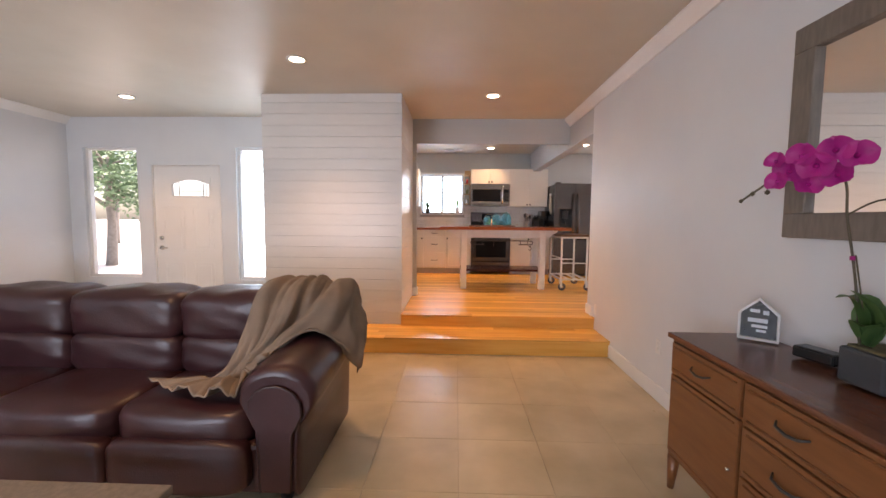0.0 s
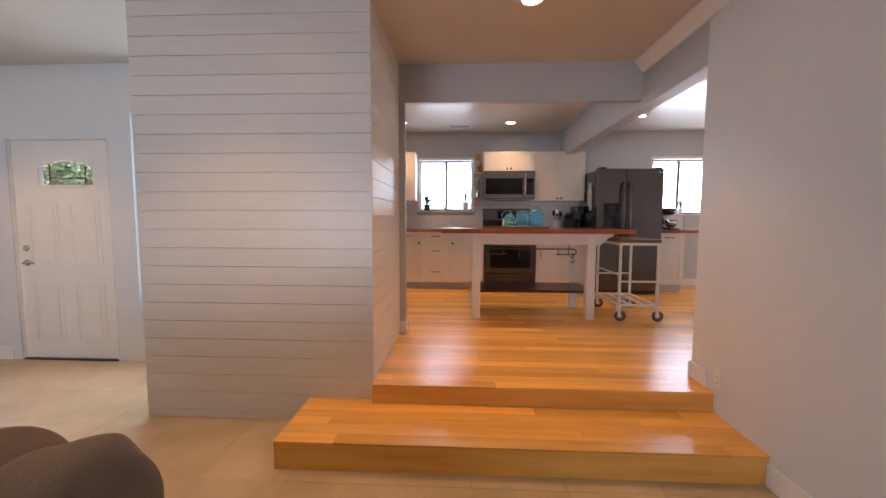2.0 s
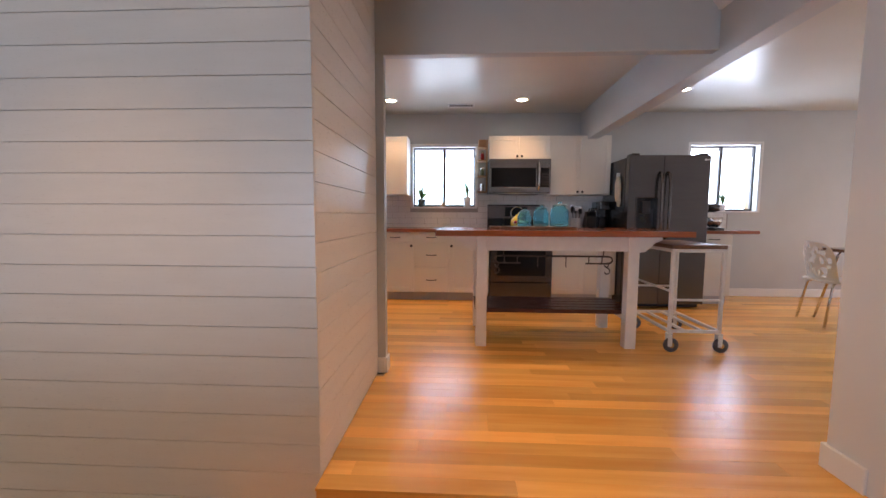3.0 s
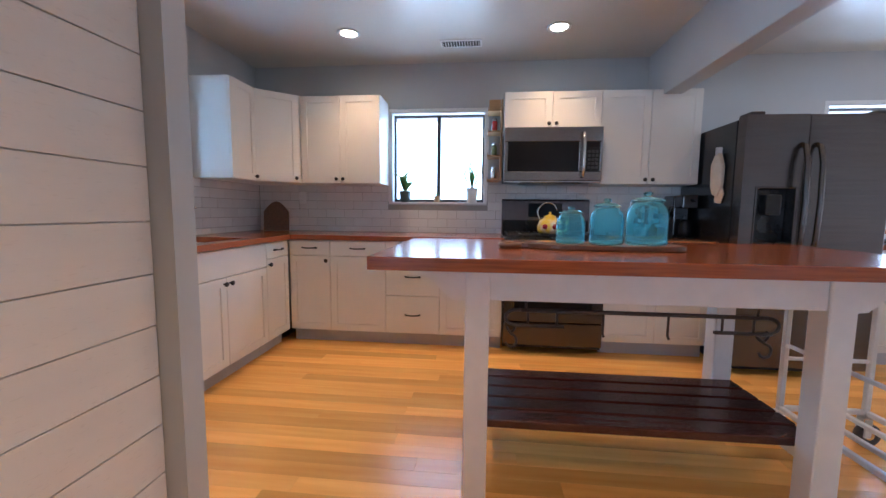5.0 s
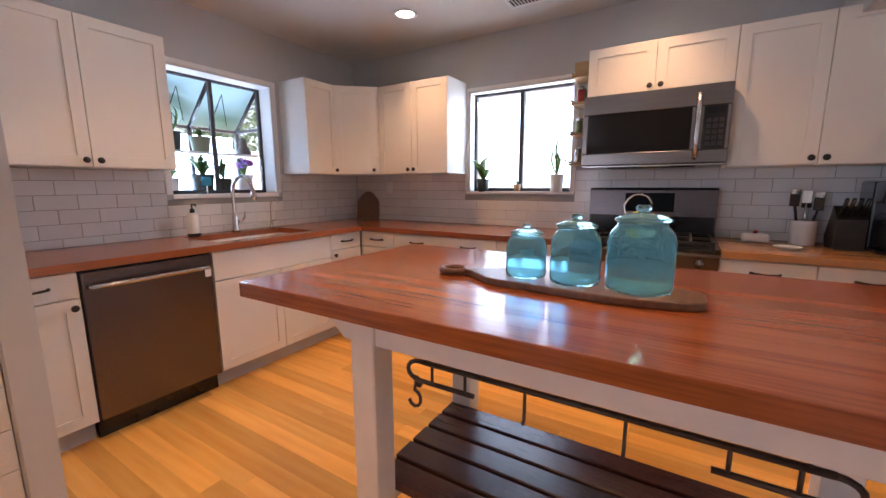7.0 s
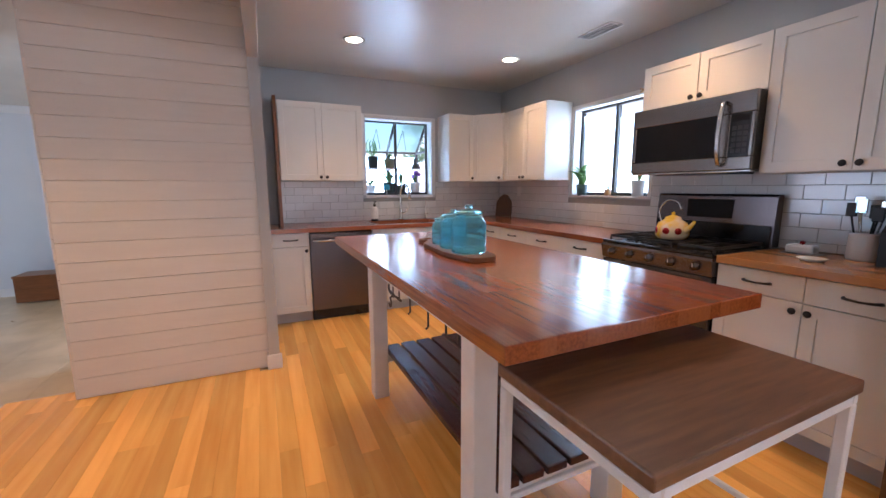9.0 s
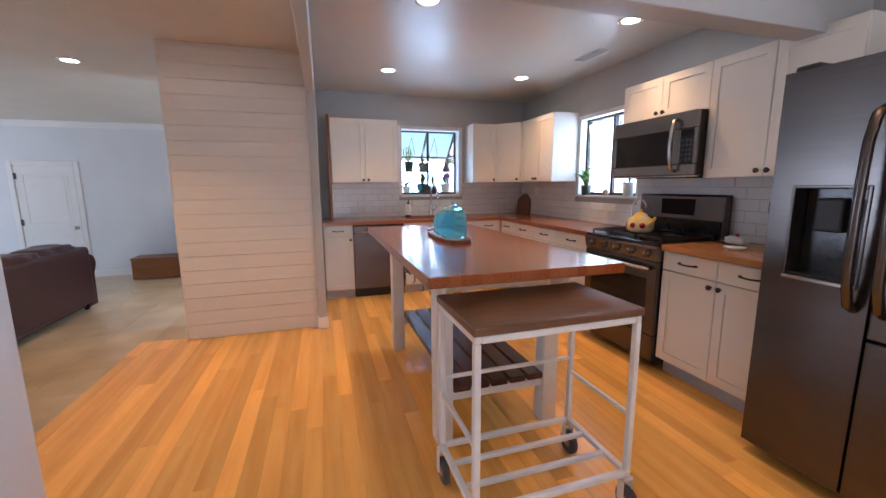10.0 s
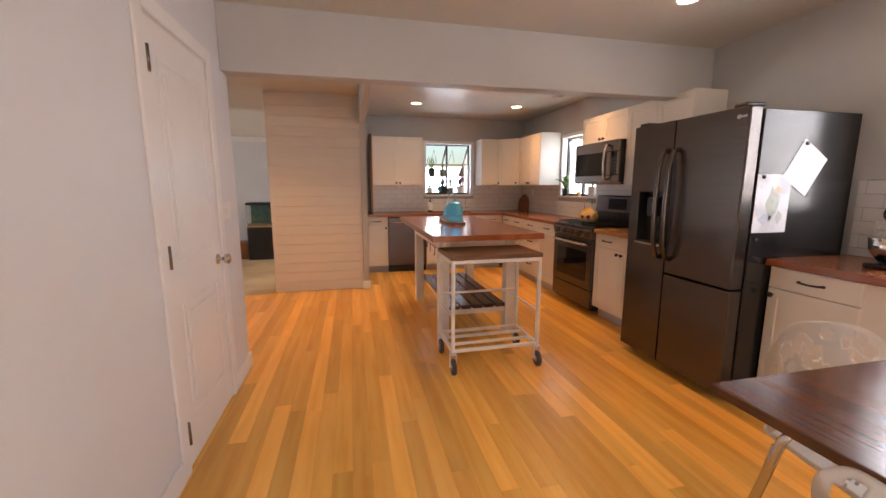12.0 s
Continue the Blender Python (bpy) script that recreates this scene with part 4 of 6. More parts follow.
# ---- kitchen island ----
isl = thing("kitchen_island", pose(-0.15, 6.032, 0, 0, 0, 0.3), "white work table with cherry block top and slatted shelf", "island")
IL, IW = 2.01, 0.925
part("tabletop", box(0, 0, 0.934, IL, IW, 0.980, 0.003, None, 2), ISLAND_TOP, isl, "glossy reddish butcher block top")
LX, LY = (0.33, 1.56), (0.132, 0.75)
for lx in LX:
    for ly in LY:
        part("leg", box(lx, ly, 0, lx + 0.09, ly + 0.09, 0.934, 0.004), WHITE_METAL, isl)
for x0, y0, x1, y1 in ((LX[0] + 0.09, LY[0] + 0.01, LX[1], LY[0] + 0.035), (LX[0] + 0.09, LY[1] + 0.055, LX[1], LY[1] + 0.08), (LX[0] + 0.01, LY[0] + 0.09, LX[0] + 0.035, LY[1]), (LX[1] + 0.055, LY[0] + 0.09, LX[1] + 0.08, LY[1])):
    part("apron", box(x0, y0, 0.81, x1, y1, 0.934, 0.002), WHITE_METAL, isl)
for lx, s in ((LX[0], -1), (LX[1] + 0.09, 1)):
    for ly in LY:
        out = [(0, 0.934), (0.19 * s, 0.934), (0.185 * s, 0.905), (0.13 * s, 0.88), (0.085 * s, 0.835), (0.05 * s, 0.805), (0, 0.80)]
        bm = prism(out, ly + 0.025, ly + 0.065, None, Matrix(((1, 0, 0, lx), (0, 0, 1, 0), (0, 1, 0, 0), (0, 0, 0, 1))))
        part("corbel", bm, WHITE_METAL, isl)
for lx in LX:
    part("shelf_bearer", box(lx + 0.02, LY[0] + 0.09, 0.22, lx + 0.07, LY[1], 0.268, 0.002), WHITE_METAL, isl)
for i in range(5):
    y0 = LY[0] + 0.095 + i * 0.107
    part("shelf_slat", box(LX[0] + 0.0, y0, 0.27, LX[1] + 0.09, y0 + 0.093, 0.305, 0.004), SLATS, isl, "dark stained shelf slat")
# iron hanging rail
rail = thing("pot_rail", isl.matrix_world @ pose(0.525, 0.215, 0.700) @ Matrix.Diagonal((0.9, 1, 1, 1)), "wrought iron pot rail with scrolled ends and hooks", "rail")
rl = bmesh.new()
tube([(0.02, 0, 0.06), (1.0, 0, 0.06)], 0.008, rl)
tube([(0.02, 0, 0.06)] + [(0.0 - 0.045 * math.sin(a), 0, 0.03 + 0.03 * math.cos(a)) for a in [k * math.pi / 8 for k in range(9)]] + [(0.2, 0, 0.0)], 0.007, rl)
tube([(0.98, 0, 0.06)] + [(1.0 + 0.045 * math.sin(a), 0, 0.03 + 0.03 * math.cos(a)) for a in [k * math.pi / 8 for k in range(9)]] + [(0.8, 0, 0.0)], 0.007, rl)
part("bar", rl, IRON, rail)
for x in (0.05, 0.17, 0.83, 0.95):
    part("post", tube([(x, 0, 0.06), (x, 0, 0.0)], 0.005, None, 6), IRON, rail)
for x in (0.36, 0.62):
    part("peg", tube([(x, 0, 0.055), (x, 0.0, -0.02), (x, -0.012, -0.03)], 0.005, None, 6), IRON, rail)
for x in (0.04, 0.96):
    part("hanger", tube([(x, 0, 0.055), (x, -0.01, 0.12), (x, -0.03, 0.135), (x, -0.045, 0.135)], 0.005, None, 6), IRON, rail)
for x in (-0.02, 1.0):
    pts = [(x + 0.017 * math.sin(a), 0.004 * k, -0.012 + 0.02 * math.cos(a)) for k, a in enumerate([q * math.pi / 5 for q in range(8)])]
    pts += [(x + 0.024 * math.sin(a), 0.0, -0.062 + 0.026 * math.cos(a)) for a in [q * math.pi / 5 for q in range(0, 8)]]
    part("s_hook", tube(pts, 0.0055, None, 6), IRON, rail)

# serving board and jars
bd = thing("serving_board", pose(0.735, 6.475, 0.980, 0, 0, -1.0), "wavy-edged acacia serving board with a looped handle", "cutting board")
N = 40
out = []
for k in range(N):
    a = math.tau * k / N
    c, s = math.cos(a), math.sin(a)
    x = 0.335 * math.copysign(abs(c) ** 0.55, c)
    y = 0.095 * math.copysign(abs(s) ** 0.5, s) * (1.0 + 0.09 * math.sin(7 * x + 1.0) + 0.06 * math.sin(19 * x))
    if x < -0.2:
        y *= max(0.32, 1.0 - (-0.2 - x) * 7)
    out.append((x, y))
part("board", prism(out, 0.001, 0.022, None, None, 0.004), WALNUT, bd)
part("loop", tube([(-0.375 + 0.042 * math.cos(k * math.tau / 18), 0.038 * math.sin(k * math.tau / 18), 0.012) for k in range(18)], 0.011, None, 8, True), WALNUT, bd)


def glass_jar(x, y, r, h):
    j = thing("glass_jar", pose(x, y, 1.003), "aqua tinted glass jar with a knobbed glass lid", "jar", "aqua glass jars on a board")
    s = h
    wall = [(0.0, 0.0), (r * 0.85, 0.0), (r * 0.97, 0.02 * s), (r, 0.09 * s), (r * 0.985, 0.2 * s), (r * 1.0, 0.22 * s), (r * 0.985, 0.45 * s), (r * 1.0, 0.47 * s), (r * 0.99, 0.56 * s), (r * 0.93, 0.67 * s), (r * 0.78, 0.745 * s), (r * 0.72, 0.76 * s), (r * 0.72, 0.80 * s),
            (r * 0.69, 0.80 * s), (r * 0.69, 0.755 * s), (r * 0.74, 0.735 * s), (r * 0.89, 0.66 * s), (r * 0.955, 0.55 * s), (r * 0.96, 0.09 * s), (r * 0.90, 0.035 * s), (0.0, 0.03 * s)]
    body = part("body", lathe(wall, None, 32, None, False), BLUEGLASS, j, "", True)
    body.visible_shadow = False
    lid = [(0.0, 0.805 * s), (r * 0.76, 0.805 * s), (r * 0.82, 0.82 * s), (r * 0.80, 0.845 * s), (r * 0.5, 0.89 * s), (r * 0.2, 0.905 * s), (r * 0.13, 0.92 * s), (r * 0.22, 0.945 * s), (r * 0.24, 0.97 * s), (r * 0.15, 1.0 * s), (0.0, 1.0 * s)]
    l = part("lid", lathe(lid, None, 28, None, False), BLUEGLASS, j, "domed glass lid with a knob", True)
    l.visible_shadow = False


glass_jar(0.612, 6.475, 0.060, 0.157)
glass_jar(0.757, 6.465, 0.068, 0.192)
glass_jar(0.918, 6.465, 0.081, 0.220)

# ---- rolling cart ----
cart = thing("rolling_cart", pose(1.728, 6.118, 0, 0, 0, 0.5), "white steel rolling cart with a walnut top and rubber casters", "cart")
CW, CD, CH = 0.418, 0.685, 0.84
part("top", box(-0.005, -0.005, CH, CW + 0.005, CD + 0.005, CH + 0.032, 0.005, None, 2), WALNUT, cart, "walnut board top")
part("top_frame", strips("f", [(0, 0, CH - 0.028, CW, 0.025, CH - 0.001), (0, CD - 0.025, CH - 0.028, CW, CD, CH - 0.001), (0, 0.025, CH - 0.028, 0.025, CD - 0.025, CH - 0.001), (CW - 0.025, 0.025, CH - 0.028, CW, CD - 0.025, CH - 0.001)]), WHITE_METAL, cart)
part("bottom_frame", strips("f", [(0, 0, 0.16, CW, 0.025, 0.185), (0, CD - 0.025, 0.16, CW, CD, 0.185), (0, 0.025, 0.16, 0.025, CD - 0.025, 0.185), (CW - 0.025, 0.025, 0.16, CW, CD - 0.025, 0.185)]), WHITE_METAL, cart)
for i in range(2):
    x = CW * (i + 1) / 3 - 0.011
    part("crossbar", box(x, 0.025, 0.162, x + 0.022, CD - 0.025, 0.183, 0.003), WHITE_METAL, cart)
for y in (0.004, CD - 0.021):
    part("side_bar", box(0.025, y, 0.42, CW - 0.025, y + 0.016, 0.437, 0.003), WHITE_METAL, cart)
part("side_bar", box(0.004, 0.025, 0.49, 0.02, CD - 0.025, 0.507, 0.003), WHITE_METAL, cart)
for x in (0, CW - 0.025):
    for y in (0, CD - 0.025):
        part("post", box(x, y, 0.185, x + 0.025, y + 0.025, CH - 0.028, 0.003), WHITE_METAL, cart)
        cs = part("caster", strips("c", [(x - 0.01, y - 0.01, 0.145, x + 0.035, y + 0.035, 0.159), (x - 0.005, y - 0.012, 0.05, x + 0.03, y - 0.006, 0.145), (x - 0.005, y + 0.031, 0.05, x + 0.03, y + 0.037, 0.145)]), WHITE_METAL, cart)
        wx, wy = x + 0.03, y + 0.0125
        w = part("wheel", lathe([(0.02, -0.014), (0.052, -0.014), (0.058, -0.009), (0.058, 0.009), (0.052, 0.014), (0.02, 0.014)], None, 24, pose(wx, wy, 0.0585, 90)), RUBBER, cs, "grey rubber wheel")
        part("hub", lathe([(0.022, -0.016), (0.022, 0.016)], None, 14, pose(wx, wy, 0.0585, 90)), CHROME, w)

# ---- living room furniture ----
dr = thing("dresser", pose(XR - 0.02, 2.03, LF, 0, 0, 180), "mid-century teak dresser with drawers and a door", "dresser")
# local: x runs towards -x (depth), y towards -y (length)
DL, DD, DH = 1.55, 0.44, 0.806
part("top", box(-0.0, -0.012, DH - 0.024, DD + 0.01, DL + 0.012, DH, 0.005, None, 2), DRESSER_TOP, dr, "dark polished top")
part("carcass", box(0.0, 0.0, 0.17, DD - 0.018, DL, DH - 0.024), DRESSER, dr)
for y0, y1, z0, z1, knobbed in ((0.02, 0.50, 0.20, 0.60, False), (0.02, 0.50, 0.61, 0.765, True), (0.52, 1.53, 0.60, 0.765, True), (0.52, 1.53, 0.40, 0.59, True), (0.52, 1.53, 0.20, 0.39, True)):
    f = part("drawer" if knobbed else "door", box(DD - 0.017, y0, z0, DD, y1, z1, 0.004, None, 2), DRESSER, dr)
    part("moulding", strips("m", [(DD, y0 + 0.02, z0 + 0.018, DD + 0.004, y1 - 0.02, z0 + 0.026), (DD, y0 + 0.02, z1 - 0.026, DD + 0.004, y1 - 0.02, z1 - 0.018)]), DRESSER, f)
    if knobbed:
        for yc in ([(y0 + y1) / 2] if y1 - y0 < 0.6 else [y0 + 0.22, y1 - 0.22]):
            zc = (z0 + z1) / 2
            part("pull", tube([(DD + 0.002, yc - 0.065, zc + 0.012), (DD + 0.022, yc - 0.045, zc + 0.002), (DD + 0.024, yc, zc - 0.006), (DD + 0.022, yc + 0.045, zc + 0.002), (DD + 0.002, yc + 0.065, zc + 0.012)], [0.003, 0.005, 0.0065, 0.005, 0.003], None, 8), BRONZE, f, "bowed dark brass pull")
    else:
        part("latch", lathe([(0.007, 0), (0.007, 0.012), (0.0, 0.014)], None, 10, pose(DD, y1 - 0.035, 0.38, 0, 90), False), CHROME, f)
for x in (0.03, DD - 0.03):
    for y in (0.035, DL - 0.035):
        part("leg", tube([(x, y, 0.17), (x + (0.012 if x > 0.2 else -0.005), y, 0.0)], [0.03, 0.016], None, 10), DRESSER, dr)

mir = thing("mirror", pose(XR - 0.003, 1.91, 1.01), "large rectangular mirror in a weathered grey frame", "mirror")
ML, MH, MW = 1.15, 0.93, 0.11
part("glass", box(-0.016, -ML + MW, MW, -0.008, -MW, MH - MW), MIRROR, mir)
part("frame", strips("f", [(-0.04, -ML, 0, 0, 0, MW), (-0.04, -ML, MH - MW, 0, 0, MH), (-0.04, -ML, MW, 0, -ML + MW, MH - MW), (-0.04, -MW, MW, 0, 0, MH - MW)]), FRAME_GREY, mir)

# ---- sofa ----
sf = thing("sofa", pose(-0.60, 2.64, LF) @ Matrix.Diagonal((1, 0.89, 1, 1)), "burgundy brown leather three-seat sofa with rolled arms", "sofa")


def cushion(x0, y0, z0, x1, y1, z1, puff=0.06, mat=LEATHER, name="cushion", parent=None, cuts=7, crease=0.0):
    """A padded block: rounded edges, bulging faces and slight creases."""
    t = bmesh.new()
    bmesh.ops.create_cube(t, size=2)
    bmesh.ops.subdivide_edges(t, edges=t.edges[:], cuts=cuts, use_grid_fill=True)
    c = Vector(((x0 + x1) / 2, (y0 + y1) / 2, (z0 + z1) / 2))
    h = Vector(((x1 - x0) / 2, (y1 - y0) / 2, (z1 - z0) / 2))
    for v in t.verts:
        p = v.co.copy()
        q = Vector([math.copysign(abs(a) ** 1.0, a) for a in p])
        k = 1.0 / (abs(q.x) ** 6 + abs(q.y) ** 6 + abs(q.z) ** 6) ** (1 / 6)
        q = q * k
        b = 1 + puff * (1 - (p.x * p.x)) * (1 - p.y * p.y) + puff * 0.5 * (1 - p.z * p.z) * (1 - p.x * p.x)
        w = noise.noise(Vector((p.x * 2.2 + x0 * 3, p.y * 2 + y0, p.z * 2 + z0 * 5))) * crease
        v.co = c + Vector((q.x * h.x, q.y * h.y * b, q.z * h.z * b)) + Vector((0, w, w))
    for f in t.faces:
        f.smooth = True
    return part(name, t, mat, parent)


SW, AW = 2.56, 0.255
seatw = (SW - 2 * AW) / 3
part("base", box(-SW + 0.06, -0.98, 0.06, -0.06, -0.06, 0.30, 0.02, None, 2), LEATHER, sf)
part("back_panel", box(-SW + 0.08, -0.20, 0.10, -0.08, -0.0, 0.86, 0.05, None, 3), LEATHER, sf)
for i in range(3):
    x1 = -AW - i * seatw
    x0 = x1 - seatw
    s = cushion(x0 - 0.008, -1.0, 0.27, x1 + 0.008, -0.28, 0.47, 0.09, LEATHER, "seat_cushion", sf, 9, 0.012)
    cushion(x0 + 0.0, -1.05, 0.08, x1 - 0.0, -0.93, 0.33, 0.06, LEATHER, "footrest_pad", sf, 7, 0.01)
    cushion(x0 - 0.012, -0.46, 0.64, x1 + 0.012, -0.03, 0.925, 0.10, LEATHER, "back_pillow", sf, 9, 0.022)
    cushion(x0 - 0.005, -0.47, 0.42, x1 + 0.005, -0.14, 0.68, 0.10, LEATHER, "lumbar_pillow", sf, 9, 0.018)
for s, xa in ((1, -AW), (-1, -SW)):
    a = bmesh.new()
    xb = xa + AW
    cx = (xa + xb) / 2
    rings = []
    prof = [(-0.10, 0.05), (-0.108, 0.30), (-0.112, 0.41), (-0.15, 0.46), (-0.185, 0.53), (-0.175, 0.605), (-0.125, 0.66), (-0.06, 0.688), (0.0, 0.694), (0.06, 0.688), (0.125, 0.66), (0.175, 0.605), (0.185, 0.53), (0.15, 0.46), (0.112, 0.41), (0.108, 0.30), (0.10, 0.05)]
    ys = [-1.0, -0.992, -0.975, -0.94, -0.8, -0.6, -0.4, -0.2, -0.06, -0.02]
    for j, y in enumerate(ys):
        k = (0.86, 0.93, 0.975, 1.0, 1.0, 1.0, 1.0, 1.0, 1.0, 0.96)[j]
        lift = 0.075 * max(0.0, (y + 0.75) / 0.75)
        rings.append([a.verts.new((cx + px * k, y, (pz - 0.35) * k + 0.35 + (lift if pz > 0.4 else 0) + 0.008 * noise.noise(Vector((px * 9, y * 7, pz * 9))))) for px, pz in prof])
    for r0, r1 in zip(rings, rings[1:]):
        for q in range(len(prof) - 1):
            f = a.faces.new((r0[q], r0[q + 1], r1[q + 1], r1[q]))
            f.smooth = True
    a.faces.new(rings[0][::-1])
    a.faces.new(rings[-1])
    bmesh.ops.recalc_face_normals(a, faces=a.faces[:])
    arm = part("arm", a, LEATHER, sf)
    face = [(cx + px * 0.66, (pz - 0.35) * 0.78 + 0.33) for px, pz in prof]
    part("arm_face", prism(face, -1.022, -0.995, None, Matrix(((1, 0, 0, 0), (0, 0, 1, 0), (0, 1, 0, 0), (0, 0, 0, 1)))), LEATHER, arm, "padded arm front")
    part("welt", tube([(x, -1.012, z) for x, z in face], 0.009, None, 6), LEATHER_D, arm)
for x in (-SW + 0.12, -0.12):
    for y in (-0.9, -0.12):
        part("foot", lathe([(0.03, 0.0), (0.038, 0.05), (0.038, 0.07)], None, 12, pose(x, y, 0)), BLACKM, sf)

# coffee table
cf = thing("coffee_table", pose(-0.89, 1.31, LF), "low coffee table with a beige-brown wooden top", "table")
part("top", box(-1.15, -0.62, 0.395, 0, 0, 0.43, 0.006, None, 2), FRAME_GREY, cf)
for x in (-1.10, -0.05):
    for y in (-0.57, -0.05):
        part("leg", box(x - 0.03, y - 0.03, 0, x + 0.03, y + 0.03, 0.395, 0.004), FRAME_GREY, cf)
part("apron", strips("a", [(-1.07, -0.06, 0.32, -0.08, -0.04, 0.395), (-1.07, -0.58, 0.32, -0.08, -0.56, 0.395)]), FRAME_GREY, cf)

# dining table
dt = thing("dining_table", pose(3.85, 6.48, 0, 0, 0, 0), "dark walnut dining table with thin splayed steel legs", "table")
part("tabletop", box(0, 0, 0.745, 1.7, 0.82, 0.775, 0.004, None, 2), DARKTOP, dt)
for x, s in ((0.20, -1), (1.50, 1)):
    for y, q in ((0.05, -1), (0.77, 1)):
        part("leg", tube([(x, y, 0.745), (x + 0.02 * s, y + 0.01 * q, 0.70), (x + 0.12 * s, y + 0.12 * q, 0.0)], 0.012, None, 10), CHROME, dt)

# ---- throw over the sofa ----
def spline(ctrl, n):
    """Catmull-Rom through control points, n samples a span."""
    pts = [Vector(c) for c in ctrl]
    pts = [pts[0] * 2 - pts[1]] + pts + [pts[-1] * 2 - pts[-2]]
    out = []
    for i in range(1, len(pts) - 2):
        p0, p1, p2, p3 = pts[i - 1:i + 3]
        for k in range(n):
            t = k / n
            out.append(0.5 * ((2 * p1) + (p2 - p0) * t + (2 * p0 - 5 * p1 + 4 * p2 - p3) * t * t + (3 * p1 - p0 - 3 * p2 + p3) * t ** 3))
    out.append(pts[-2])
    return out


def sheet(rows, nu=10, nv=8, fold=0.012, freq=5.0, thick=0.008):
    """A cloth laid through rows of control points, with folds along it."""
    cols = [spline(r, nu) for r in rows]
    grid = [spline([c[i] for c in cols], nv) for i in range(len(cols[0]))]
    t = bmesh.new()
    n, m = len(grid), len(grid[0])
    vs = []
    for i in range(n):
        line = []
        for j in range(m):
            p = grid[i][j].copy()
            a = (grid[min(i + 1, n - 1)][j] - grid[max(i - 1, 0)][j])
            b = (grid[i][min(j + 1, m - 1)] - grid[i][max(j - 1, 0)])
            nn = a.cross(b)
            nn = nn.normalized() if nn.length > 1e-9 else Vector((0, 0, 1))
            if nn.z < 0 and abs(nn.z) > 0.2:
                nn = -nn
            u, v = i / (n - 1), j / (m - 1)
            w = math.sin(u * freq * math.tau + 2.2 * noise.noise(Vector((u * 2, v * 2.5, 1)))) * (0.3 + 0.5 * v) + 1.5 * noise.noise(Vector((u * 5 + v * 2, v * 2.6, 3))) + 0.7 * (1 - abs(noise.noise(Vector((u * 9 - v * 3, v * 3, 8))) * 3))
            line.append(t.verts.new(p + nn * (0.012 + fold * (w + 0.6))))
        vs.append(line)
    for i in range(n - 1):
        for j in range(m - 1):
            f = t.faces.new((vs[i][j], vs[i + 1][j], vs[i + 1][j + 1], vs[i][j + 1]))
            f.smooth = True
    t.normal_update()
    low = [[t.verts.new(v.co - v.normal * thick) for v in line] for line in vs]
    for i in range(n - 1):
        for j in range(m - 1):
            t.faces.new((low[i][j], low[i][j + 1], low[i + 1][j + 1], low[i + 1][j])).smooth = True
    rim = [(i, 0) for i in range(n)] + [(n - 1, j) for j in range(1, m)] + [(i, m - 1) for i in range(n - 2, -1, -1)] + [(0, j) for j in range(m - 2, 0, -1)]
    for (a, b), (c, d) in zip(rim, rim[1:] + rim[:1]):
        t.faces.new((vs[a][b], low[a][b], low[c][d], vs[c][d]))
    bmesh.ops.recalc_face_normals(t, faces=t.faces[:])
    return t


throw_rows = [
    [(-1.10, 2.50, 0.20), (-0.92, 2.50, 0.16), (-0.75, 2.50, 0.18), (-0.56, 2.49, 0.20), (-0.50, 2.46, 0.05)],
    [(-1.10, 2.50, 0.52), (-0.92, 2.50, 0.54), (-0.75, 2.49, 0.53), (-0.58, 2.48, 0.52), (-0.50, 2.44, 0.25)],
    [(-1.10, 2.36, 0.655), (-0.92, 2.36, 0.66), (-0.75, 2.36, 0.655), (-0.59, 2.37, 0.635), (-0.50, 2.36, 0.40)],
    [(-1.13, 2.08, 0.64), (-0.95, 2.08, 0.64), (-0.77, 2.13, 0.61), (-0.60, 2.17, 0.56), (-0.475, 2.20, 0.28)],
    [(-1.12, 1.93, 0.46), (-0.98, 1.94, 0.46), (-0.83, 1.99, 0.475), (-0.64, 2.04, 0.475), (-0.465, 2.08, 0.20)],
    [(-1.12, 1.86, 0.31), (-1.02, 1.86, 0.32), (-0.90, 1.88, 0.375), (-0.76, 1.92, 0.425), (-0.60, 1.97, 0.435)],
    [(-1.15, 1.80, 0.225), (-1.07, 1.79, 0.23), (-0.98, 1.79, 0.25), (-0.90, 1.80, 0.31), (-0.80, 1.83, 0.385)],
    [(-1.26, 1.78, 0.215), (-1.15, 1.76, 0.215), (-1.06, 1.75, 0.22), (-0.97, 1.77, 0.23), (-0.90, 1.80, 0.28)],
    [(-1.42, 1.73, 0.215), (-1.27, 1.68, 0.215), (-1.12, 1.63, 0.215), (-0.99, 1.62, 0.215), (-0.91, 1.66, 0.22)],
]
for k, row in enumerate(throw_rows):
    narrow = (0.80, 0.80, 0.80, 0.80, 0.84, 0.90, 0.96, 1.0, 1.0)[k]
    row[:] = [(-0.50 + (x + 0.50) * narrow, y, z) for x, y, z in row]
throw_mesh = sheet(throw_rows, 18, 12, 0.026, 3.4)
throw_mesh.transform(Matrix.Translation((-0.03, 0.17, -0.008)))
th = tagged(part("throw_blanket", throw_mesh, THROW, None, "", True), "rumpled taupe fleece throw draped over the sofa", "blanket")

